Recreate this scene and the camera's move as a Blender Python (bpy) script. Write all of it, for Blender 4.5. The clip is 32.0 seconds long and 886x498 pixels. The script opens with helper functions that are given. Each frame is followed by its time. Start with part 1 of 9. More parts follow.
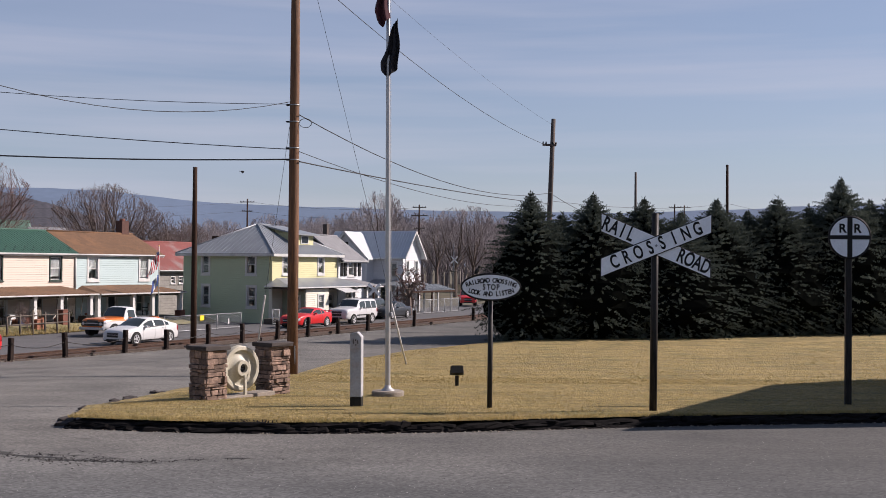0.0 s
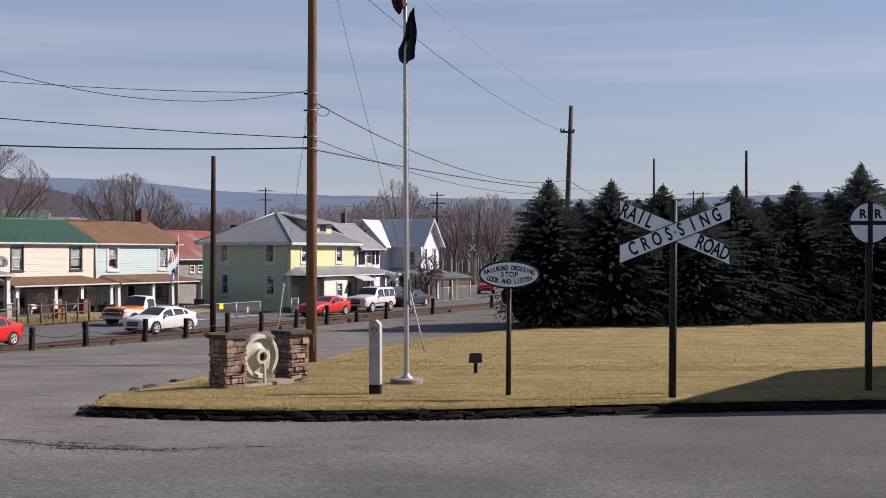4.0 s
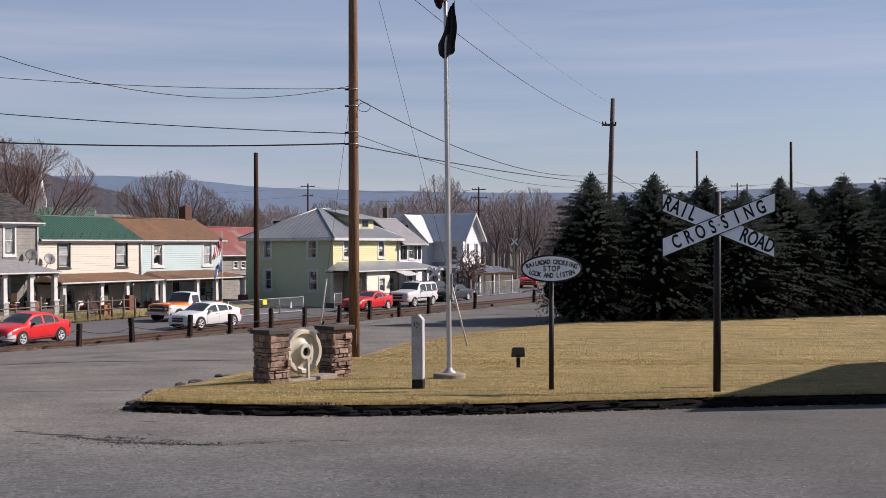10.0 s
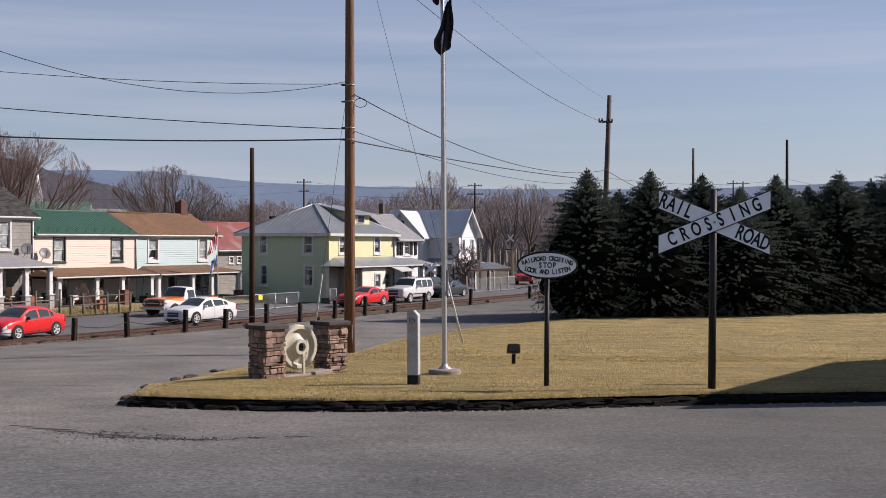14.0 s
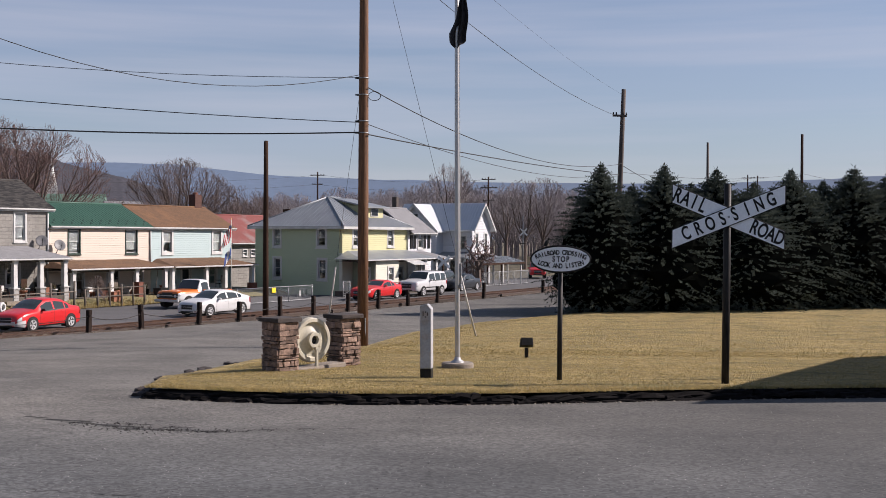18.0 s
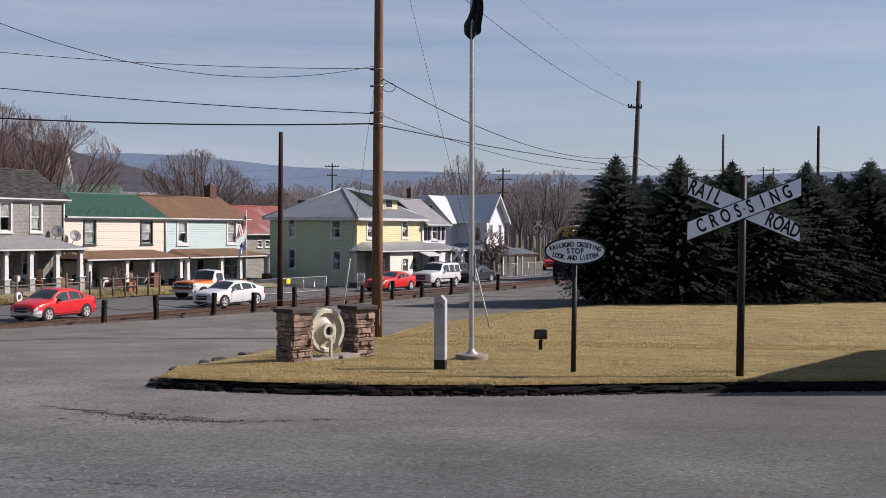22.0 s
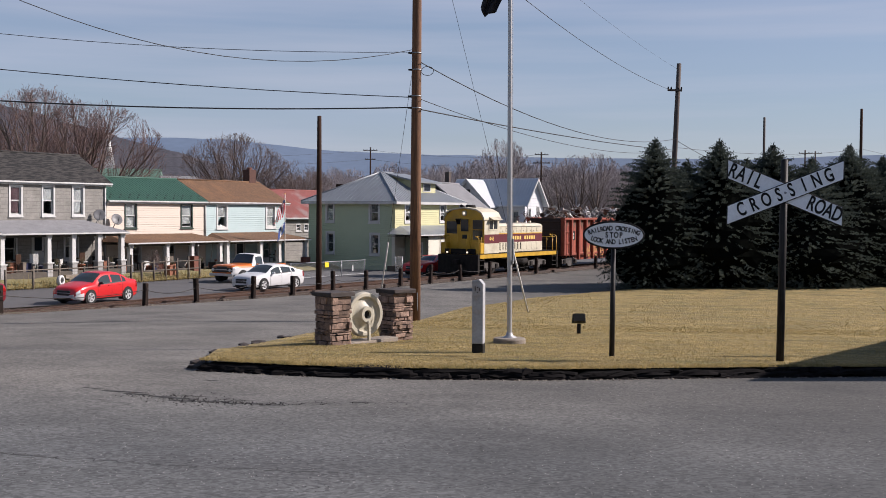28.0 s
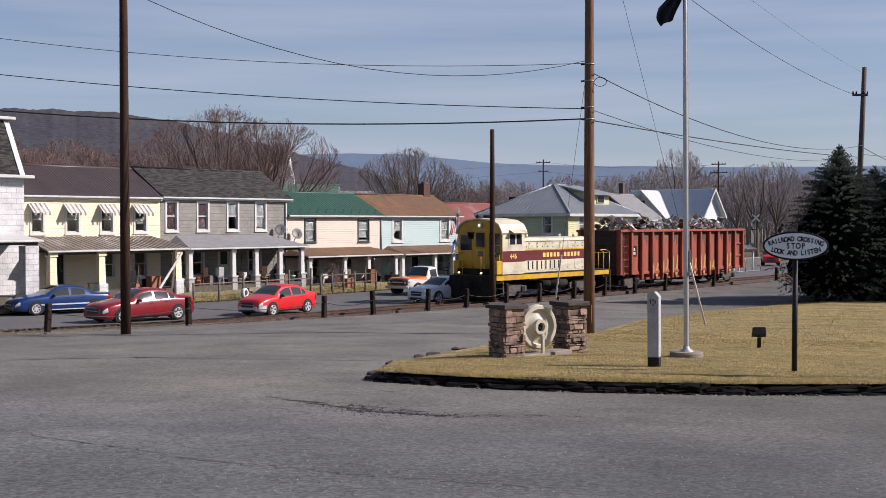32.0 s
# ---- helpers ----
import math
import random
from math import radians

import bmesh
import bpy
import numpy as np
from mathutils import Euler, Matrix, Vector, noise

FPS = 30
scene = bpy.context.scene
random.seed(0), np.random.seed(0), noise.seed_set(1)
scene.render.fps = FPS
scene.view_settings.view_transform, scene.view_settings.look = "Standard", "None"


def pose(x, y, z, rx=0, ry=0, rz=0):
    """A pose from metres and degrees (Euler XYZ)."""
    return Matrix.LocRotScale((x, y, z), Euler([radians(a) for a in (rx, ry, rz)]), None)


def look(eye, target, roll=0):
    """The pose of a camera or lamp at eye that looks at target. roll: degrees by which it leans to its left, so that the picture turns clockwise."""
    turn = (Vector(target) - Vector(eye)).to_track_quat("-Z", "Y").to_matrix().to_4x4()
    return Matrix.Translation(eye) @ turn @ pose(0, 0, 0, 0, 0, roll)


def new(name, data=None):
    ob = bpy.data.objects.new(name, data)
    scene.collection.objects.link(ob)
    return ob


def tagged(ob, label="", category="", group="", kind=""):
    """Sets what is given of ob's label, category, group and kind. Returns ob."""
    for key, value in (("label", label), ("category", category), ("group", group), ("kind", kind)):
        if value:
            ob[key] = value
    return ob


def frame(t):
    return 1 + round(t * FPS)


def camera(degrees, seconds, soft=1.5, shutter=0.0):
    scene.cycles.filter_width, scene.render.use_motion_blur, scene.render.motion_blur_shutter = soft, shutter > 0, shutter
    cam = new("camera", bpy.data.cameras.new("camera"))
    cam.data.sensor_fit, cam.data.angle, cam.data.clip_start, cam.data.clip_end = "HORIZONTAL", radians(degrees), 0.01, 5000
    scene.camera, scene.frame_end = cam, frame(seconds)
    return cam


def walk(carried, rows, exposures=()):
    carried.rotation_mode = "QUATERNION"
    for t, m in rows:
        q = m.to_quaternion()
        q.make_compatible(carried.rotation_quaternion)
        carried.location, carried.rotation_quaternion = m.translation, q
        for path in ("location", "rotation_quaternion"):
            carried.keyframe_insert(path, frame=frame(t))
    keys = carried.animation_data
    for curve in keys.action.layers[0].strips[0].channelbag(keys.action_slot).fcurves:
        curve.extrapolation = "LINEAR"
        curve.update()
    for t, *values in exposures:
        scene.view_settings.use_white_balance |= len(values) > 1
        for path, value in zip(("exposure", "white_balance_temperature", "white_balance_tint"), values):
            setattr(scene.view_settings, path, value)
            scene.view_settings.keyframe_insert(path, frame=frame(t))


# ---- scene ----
# ---- camera ----
cam = camera(41.5, 32.0, 0.35)
EYE = 1.65
TURNS = [
    (0.0, 0.000, 0.750, -0.450),
    (0.5, 0.014, 0.842, -0.328),
    (1.0, 0.170, 0.671, -0.400),
    (1.5, 0.454, 0.420, -0.416),
    (2.0, 0.732, 0.325, -0.303),
    (2.5, 0.773, 0.246, -0.325),
    (3.0, 0.825, 0.176, -0.350),
    (3.5, 0.857, 0.133, -0.262),
    (5.5, 0.959, 0.261, -0.046),
    (6.0, 1.054, 0.292, -0.140),
    (6.5, 1.400, 0.315, -0.237),
    (7.0, 2.527, 0.210, -0.245),
    (7.5, 2.808, 0.074, -0.008),
    (8.0, 2.973, -0.046, 0.126),
    (8.5, 3.070, -0.067, 0.187),
    (9.0, 3.080, -0.126, 0.164),
    (9.5, 2.999, -0.155, 0.222),
    (10.0, 2.942, -0.120, 0.217),
    (10.5, 2.879, -0.075, 0.341),
    (11.0, 2.791, -0.030, 0.329),
    (11.5, 2.818, -0.007, -0.019),
    (12.0, 2.820, -0.045, -0.098),
    (12.5, 2.791, -0.101, -0.172),
    (13.0, 2.802, -0.202, -0.137),
    (13.5, 2.780, -0.312, -0.025),
    (15.5, 2.565, -0.310, -0.213),
    (16.0, 2.709, -0.299, -0.334),
    (16.5, 2.919, -0.379, -0.401),
    (17.0, 3.033, -0.477, -0.062),
    (17.5, 3.247, -0.550, -0.130),
    (18.0, 3.395, -0.631, -0.265),
    (18.5, 3.584, -0.676, -0.134),
    (19.0, 3.714, -0.737, -0.228),
    (19.5, 3.831, -0.775, -0.338),
    (20.0, 3.880, -0.855, -0.352),
    (20.5, 3.966, -0.931, -0.500),
    (21.0, 4.031, -0.956, -0.674),
    (21.5, 4.101, -1.007, -0.453),
    (22.0, 4.098, -1.050, -0.431),
    (22.5, 4.131, -1.139, -0.301),
    (23.0, 4.156, -1.218, -0.425),
    (23.5, 4.293, -1.311, -0.626),
    (24.0, 4.416, -1.375, -0.544),
    (24.5, 4.584, -1.383, -0.428),
    (25.0, 4.729, -1.452, -0.519),
    (25.5, 4.951, -1.492, -0.282),
    (27.5, 5.756, -1.808, -0.645),
    (28.0, 5.962, -1.857, -0.431),
    (28.5, 6.441, -1.860, -0.329),
    (29.0, 6.929, -1.668, -0.645),
    (29.5, 7.649, -1.598, -0.838),
    (30.0, 7.591, -1.400, -0.529),
    (30.5, 8.109, -1.213, 0.390),
    (31.0, 10.265, -1.023, -0.134),
    (31.5, 12.910, -1.310, -0.125),
    (32.0, 14.426, -1.272, 0.082),
]
walk(cam, [(t, pose(0, 0, EYE, 90 + p, r, y)) for t, y, p, r in TURNS], [(0, 0.52, 6500, 22), (12, 0.51, 6500, 21), (32, 0.48, 6300, 19)])

# ---- daylight ----
SUN_WAY = Vector((0.965, 0.22, 0.66)).normalized()
world = bpy.data.worlds.new("sky")
scene.world = world
world.use_nodes = True
wn = world.node_tree
sky = wn.nodes.new("ShaderNodeTexSky")
sky.sky_type = "NISHITA"
sky.sun_disc = False
sky.sun_elevation = math.asin(SUN_WAY.z)
sky.sun_rotation = math.atan2(SUN_WAY.x, SUN_WAY.y)
sky.air_density, sky.dust_density, sky.ozone_density = 1.0, 0.45, 2.5
# a thin, even veil of high haze with streaks of cirrus in it
wtc = wn.nodes.new("ShaderNodeTexCoord")
wmp = wn.nodes.new("ShaderNodeMapping")
wmp.inputs["Scale"].default_value, wmp.inputs["Rotation"].default_value = (1.2, 1.2, 9.0), (0.1, 0.06, 0)
wno = wn.nodes.new("ShaderNodeTexNoise")
wno.inputs["Scale"].default_value, wno.inputs["Detail"].default_value = 1.6, 7
wra = wn.nodes.new("ShaderNodeMapRange")
wra.inputs["From Min"].default_value, wra.inputs["From Max"].default_value, wra.inputs["To Max"].default_value = 0.4, 0.75, 0.6
wra.inputs["To Min"].default_value = 0.3
wmx = wn.nodes.new("ShaderNodeMix")
wmx.data_type = "RGBA"
wn.links.new(wtc.outputs["Generated"], wmp.inputs[0])
wn.links.new(wmp.outputs[0], wno.inputs["Vector"])
wn.links.new(wno.outputs["Fac"], wra.inputs["Value"])
wn.links.new(sky.outputs[0], wmx.inputs["A"])
wmx.inputs["B"].default_value = (4.5, 5.45, 7.0, 1)
# the haze lies low and thins out towards the zenith
wsp = wn.nodes.new("ShaderNodeSeparateXYZ")
wn.links.new(wtc.outputs["Generated"], wsp.inputs[0])
wel = wn.nodes.new("ShaderNodeMapRange")
wel.inputs["From Min"].default_value, wel.inputs["From Max"].default_value = 0.25, 0.75
wel.inputs["To Min"].default_value, wel.inputs["To Max"].default_value = 1.0, 0.1
wn.links.new(wsp.outputs["Z"], wel.inputs["Value"])
wth = wn.nodes.new("ShaderNodeMath")
wth.operation = "MULTIPLY"
wn.links.new(wra.outputs[0], wth.inputs[0])
wn.links.new(wel.outputs[0], wth.inputs[1])
wn.links.new(wth.outputs[0], wmx.inputs["Factor"])
wm2 = wn.nodes.new("ShaderNodeMapping")
wm2.inputs["Scale"].default_value, wm2.inputs["Rotation"].default_value = (0.7, 0.7, 14.0), (0.05, -0.04, 0)
wn2 = wn.nodes.new("ShaderNodeTexNoise")
wn2.inputs["Scale"].default_value, wn2.inputs["Detail"].default_value = 2.2, 8
wr2 = wn.nodes.new("ShaderNodeMapRange")
wr2.inputs["From Min"].default_value, wr2.inputs["From Max"].default_value, wr2.inputs["To Max"].default_value = 0.48, 0.75, 0.4
wx2 = wn.nodes.new("ShaderNodeMix")
wx2.data_type = "RGBA"
wx2.inputs["B"].default_value = (6.6, 6.9, 7.6, 1)
wn.links.new(wtc.outputs["Generated"], wm2.inputs[0])
wn.links.new(wm2.outputs[0], wn2.inputs["Vector"])
wn.links.new(wn2.outputs["Fac"], wr2.inputs["Value"])
wt2 = wn.nodes.new("ShaderNodeMath")
wt2.operation = "MULTIPLY"
wn.links.new(wr2.outputs[0], wt2.inputs[0])
wn.links.new(wel.outputs[0], wt2.inputs[1])
wn.links.new(wt2.outputs[0], wx2.inputs["Factor"])
wn.links.new(wmx.outputs["Result"], wx2.inputs["A"])
wn.links.new(wx2.outputs["Result"], wn.nodes["Background"].inputs[0])
wn.nodes["Background"].inputs[1].default_value = 0.062
sun = new("sun", bpy.data.lights.new("sun", "SUN"))
sun.data.energy, sun.data.angle, sun.data.color = 5.0, radians(0.5), (1.0, 0.93, 0.83)
sun.matrix_world = look((60, 30, 60), Vector((60, 30, 60)) - SUN_WAY)


# ---- materials ----
def material(name, a, b=None, rough=0.8, scale=4.0, fine=60.0, bump=0.15, metal=0.0, spread=0.5, grain=0.25, stretch=(1, 1, 1), vary=0.0, c=None, cscale=0.6, camt=0.5):
    """Two tones mixed by noise, a finer grain on top, relief, and an optional third tone in large stains."""
    m = bpy.data.materials.new(name)
    m.use_nodes = True
    nt = m.node_tree
    nodes, links = nt.nodes, nt.links
    bsdf = nodes["Principled BSDF"]
    b = b or tuple(v * 0.7 for v in a)
    tc = nodes.new("ShaderNodeTexCoord")
    mp = nodes.new("ShaderNodeMapping")
    mp.inputs["Scale"].default_value = stretch
    links.new(tc.outputs["Object"], mp.inputs[0])
    n1 = nodes.new("ShaderNodeTexNoise")
    n1.inputs["Scale"].default_value, n1.inputs["Detail"].default_value = scale, 6
    n2 = nodes.new("ShaderNodeTexNoise")
    n2.inputs["Scale"].default_value, n2.inputs["Detail"].default_value = fine, 3
    for n in (n1, n2):
        links.new(mp.outputs[0], n.inputs["Vector"])
    ramp = nodes.new("ShaderNodeMapRange")
    ramp.inputs["From Min"].default_value, ramp.inputs["From Max"].default_value = 0.5 - spread / 2, 0.5 + spread / 2
    links.new(n1.outputs["Fac"], ramp.inputs["Value"])
    mix = nodes.new("ShaderNodeMix")
    mix.data_type = "RGBA"
    mix.inputs["A"].default_value, mix.inputs["B"].default_value = (*a, 1), (*b, 1)
    links.new(ramp.outputs[0], mix.inputs["Factor"])
    colour = mix.outputs["Result"]
    if c:
        n3 = nodes.new("ShaderNodeTexNoise")
        n3.inputs["Scale"].default_value, n3.inputs["Detail"].default_value = cscale, 5
        links.new(mp.outputs[0], n3.inputs["Vector"])
        r3 = nodes.new("ShaderNodeMapRange")
        r3.inputs["From Min"].default_value, r3.inputs["From Max"].default_value, r3.inputs["To Max"].default_value = 0.5, 0.68, camt
        links.new(n3.outputs["Fac"], r3.inputs["Value"])
        m3 = nodes.new("ShaderNodeMix")
        m3.data_type = "RGBA"
        m3.inputs["B"].default_value = (*c, 1)
        links.new(colour, m3.inputs["A"])
        links.new(r3.outputs[0], m3.inputs["Factor"])
        colour = m3.outputs["Result"]
    if vary:
        oi = nodes.new("ShaderNodeObjectInfo")
        rv = nodes.new("ShaderNodeMapRange")
        rv.inputs["To Min"].default_value, rv.inputs["To Max"].default_value = 1 - vary, 1 + vary
        links.new(oi.outputs["Random"], rv.inputs["Value"])
        hs = nodes.new("ShaderNodeHueSaturation")
        links.new(rv.outputs[0], hs.inputs["Value"])
        links.new(colour, hs.inputs["Color"])
        colour = hs.outputs[0]
    gr = nodes.new("ShaderNodeMapRange")
    gr.inputs["From Min"].default_value, gr.inputs["From Max"].default_value = 0.3, 0.7
    gr.inputs["To Min"].default_value, gr.inputs["To Max"].default_value = 1 - grain, 1 + grain
    links.new(n2.outputs["Fac"], gr.inputs["Value"])
    mul = nodes.new("ShaderNodeMix")
    mul.data_type, mul.blend_type = "RGBA", "MULTIPLY"
    mul.inputs["Factor"].default_value = 1
    links.new(colour, mul.inputs["A"])
    links.new(gr.outputs[0], mul.inputs["B"])
    links.new(mul.outputs["Result"], bsdf.inputs["Base Color"])
    bsdf.inputs["Roughness"].default_value, bsdf.inputs["Metallic"].default_value = rough, metal
    if bump:
        bp = nodes.new("ShaderNodeBump")
        bp.inputs["Strength"].default_value, bp.inputs["Distance"].default_value = bump, 0.02
        links.new(n2.outputs["Fac"], bp.inputs["Height"])
        links.new(bp.outputs[0], bsdf.inputs["Normal"])
    return m


def plain(name, a, rough=0.5, metal=0.0, emit=0.0, coat=0.0):
    m = bpy.data.materials.new(name)
    m.use_nodes = True
    s = m.node_tree.nodes["Principled BSDF"]
    s.inputs["Base Color"].default_value = (*a, 1)
    s.inputs["Roughness"].default_value, s.inputs["Metallic"].default_value = rough, metal
    s.inputs["Coat Weight"].default_value = coat
    if emit:
        s.inputs["Emission Color"].default_value, s.inputs["Emission Strength"].default_value = (*a, 1), emit
    return m


def boarded(name, a, b, step=0.14, rough=0.6):
    """Lap siding: a saw-tooth relief of the boards over a lightly stained paint."""
    m = material(name, a, b, rough=rough, scale=1.2, fine=30, bump=0.0, grain=0.05, spread=0.7)
    nodes, links = m.node_tree.nodes, m.node_tree.links
    tc = nodes.new("ShaderNodeTexCoord")
    sep = nodes.new("ShaderNodeSeparateXYZ")
    links.new(tc.outputs["Object"], sep.inputs[0])
    div = nodes.new("ShaderNodeMath")
    div.operation, div.inputs[1].default_value = "DIVIDE", step
    fr = nodes.new("ShaderNodeMath")
    fr.operation = "FRACT"
    links.new(sep.outputs["Z"], div.inputs[0])
    links.new(div.outputs[0], fr.inputs[0])
    bp = nodes.new("ShaderNodeBump")
    bp.inputs["Strength"].default_value, bp.inputs["Distance"].default_value, bp.invert = 0.9, 0.03, True
    links.new(fr.outputs[0], bp.inputs["Height"])
    links.new(bp.outputs[0], nodes["Principled BSDF"].inputs["Normal"])
    return m


def coursed(name, a, b, w, h):
    """Painted or bare block laid in courses with recessed joints."""
    m = material(name, a, b, rough=0.9, scale=2, fine=16, bump=0.0, grain=0.14, c=tuple(v * 0.6 for v in b), cscale=0.7, camt=0.5)
    nodes, links = m.node_tree.nodes, m.node_tree.links
    bsdf = nodes["Principled BSDF"]
    base = bsdf.inputs["Base Color"].links[0].from_socket
    tc = nodes.new("ShaderNodeTexCoord")
    sep = nodes.new("ShaderNodeSeparateXYZ")
    add = nodes.new("ShaderNodeMath")
    com = nodes.new("ShaderNodeCombineXYZ")
    links.new(tc.outputs["Object"], sep.inputs[0])
    links.new(sep.outputs["X"], add.inputs[0])
    links.new(sep.outputs["Y"], add.inputs[1])
    links.new(add.outputs[0], com.inputs[0])
    links.new(sep.outputs["Z"], com.inputs[1])
    br = nodes.new("ShaderNodeTexBrick")
    br.inputs["Scale"].default_value = 1
    br.inputs["Brick Width"].default_value, br.inputs["Row Height"].default_value, br.inputs["Mortar Size"].default_value = w, h, 0.014
    br.inputs["Color1"].default_value, br.inputs["Color2"].default_value, br.inputs["Mortar"].default_value = (1, 1, 1, 1), (0.88, 0.88, 0.88, 1), (0.74, 0.74, 0.74, 1)
    links.new(com.outputs[0], br.inputs["Vector"])
    x = nodes.new("ShaderNodeMix")
    x.data_type, x.blend_type = "RGBA", "MULTIPLY"
    x.inputs["Factor"].default_value = 1
    links.new(base, x.inputs["A"])
    links.new(br.outputs["Color"], x.inputs["B"])
    links.new(x.outputs["Result"], bsdf.inputs["Base Color"])
    bp = nodes.new("ShaderNodeBump")
    bp.inputs["Strength"].default_value, bp.inputs["Distance"].default_value, bp.invert = 0.8, 0.02, True
    links.new(br.outputs["Fac"], bp.inputs["Height"])
    links.new(bp.outputs[0], bsdf.inputs["Normal"])
    return m


def glazing(name, tone, rough=0.06):
    m = plain(name, tone, rough)
    m.node_tree.nodes["Principled BSDF"].inputs["Specular IOR Level"].default_value = 0.5
    return m


def pavement(name, a, b):
    """Worn asphalt: pale and dark aggregate, patches, hairline cracks, faint wheel-worn bands, and a light falloff
    painted along x.
    """
    m = material(name, a, b, rough=0.9, scale=0.35, fine=85, bump=0.0, grain=0.4, c=(0.125, 0.12, 0.118), cscale=0.12, camt=0.6)
    nodes, links = m.node_tree.nodes, m.node_tree.links
    bsdf = nodes["Principled BSDF"]
    base = bsdf.inputs["Base Color"].links[0].from_socket
    tc = nodes.new("ShaderNodeTexCoord")

    def times(col, fac, lo, hi, f0, f1):
        r = nodes.new("ShaderNodeMapRange")
        r.inputs["From Min"].default_value, r.inputs["From Max"].default_value = f0, f1
        r.inputs["To Min"].default_value, r.inputs["To Max"].default_value = lo, hi
        links.new(fac, r.inputs["Value"])
        x = nodes.new("ShaderNodeMix")
        x.data_type, x.blend_type = "RGBA", "MULTIPLY"
        x.inputs["Factor"].default_value = 1
        links.new(col, x.inputs["A"])
        links.new(r.outputs[0], x.inputs["B"])
        return x.outputs["Result"]
    stones = nodes.new("ShaderNodeTexVoronoi")
    stones.inputs["Scale"].default_value = 26
    links.new(tc.outputs["Object"], stones.inputs["Vector"])
    grey = nodes.new("ShaderNodeRGBToBW")
    links.new(stones.outputs["Color"], grey.inputs[0])
    col = times(base, grey.outputs[0], 0.58, 1.46, 0.15, 0.85)
    warp = nodes.new("ShaderNodeTexNoise")
    warp.inputs["Scale"].default_value, warp.inputs["Detail"].default_value = 0.9, 5
    links.new(tc.outputs["Object"], warp.inputs["Vector"])
    add = nodes.new("ShaderNodeVectorMath")
    add.operation = "MULTIPLY_ADD"
    add.inputs[1].default_value = (1.3, 1.3, 0)
    links.new(warp.outputs["Color"], add.inputs[0])
    links.new(tc.outputs["Object"], add.inputs[2])
    cracks = nodes.new("ShaderNodeTexVoronoi")
    cracks.feature = "DISTANCE_TO_EDGE"
    cracks.inputs["Scale"].default_value = 0.33
    links.new(add.outputs[0], cracks.inputs["Vector"])
    col = times(col, cracks.outputs["Distance"], 0.74, 1.0, 0.001, 0.007)
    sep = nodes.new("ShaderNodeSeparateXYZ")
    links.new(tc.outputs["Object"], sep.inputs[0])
    col = times(col, sep.outputs["X"], 1.12, 0.52, -6, 5.5)  # darker towards the east, a light falloff painted into the colour
    # Bluer, darker tone at low y; warmer tone towards the kerb.
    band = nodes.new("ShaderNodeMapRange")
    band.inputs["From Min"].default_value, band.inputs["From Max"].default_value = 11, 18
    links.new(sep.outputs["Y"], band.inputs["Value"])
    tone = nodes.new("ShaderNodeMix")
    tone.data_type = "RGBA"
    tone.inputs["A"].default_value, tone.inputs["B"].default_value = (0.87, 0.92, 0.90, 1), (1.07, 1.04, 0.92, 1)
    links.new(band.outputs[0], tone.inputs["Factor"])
    band_mix = nodes.new("ShaderNodeMix")
    band_mix.data_type, band_mix.blend_type = "RGBA", "MULTIPLY"
    band_mix.inputs["Factor"].default_value = 1
    links.new(col, band_mix.inputs["A"])
    links.new(tone.outputs["Result"], band_mix.inputs["B"])
    col = band_mix.outputs["Result"]
    streak = nodes.new("ShaderNodeTexNoise")
    streak.inputs["Scale"].default_value, streak.inputs["Detail"].default_value = 1.0, 4
    mp = nodes.new("ShaderNodeMapping")
    mp.inputs["Scale"].default_value = (0.12, 1.1, 1)
    links.new(tc.outputs["Object"], mp.inputs[0])
    links.new(mp.outputs[0], streak.inputs["Vector"])
    col = times(col, streak.outputs["Fac"], 0.93, 1.06, 0.3, 0.7)
    patch = nodes.new("ShaderNodeTexNoise")
    patch.inputs["Scale"].default_value, patch.inputs["Detail"].default_value = 0.45, 8
    links.new(tc.outputs["Object"], patch.inputs["Vector"])
    col = times(col, patch.outputs["Fac"], 0.72, 1.3, 0.3, 0.72)
    links.new(col, bsdf.inputs["Base Color"])
    bp = nodes.new("ShaderNodeBump")
    bp.inputs["Strength"].default_value, bp.inputs["Distance"].default_value = 0.3, 0.008
    links.new(grey.outputs[0], bp.inputs["Height"])
    links.new(bp.outputs[0], bsdf.inputs["Normal"])
    return m


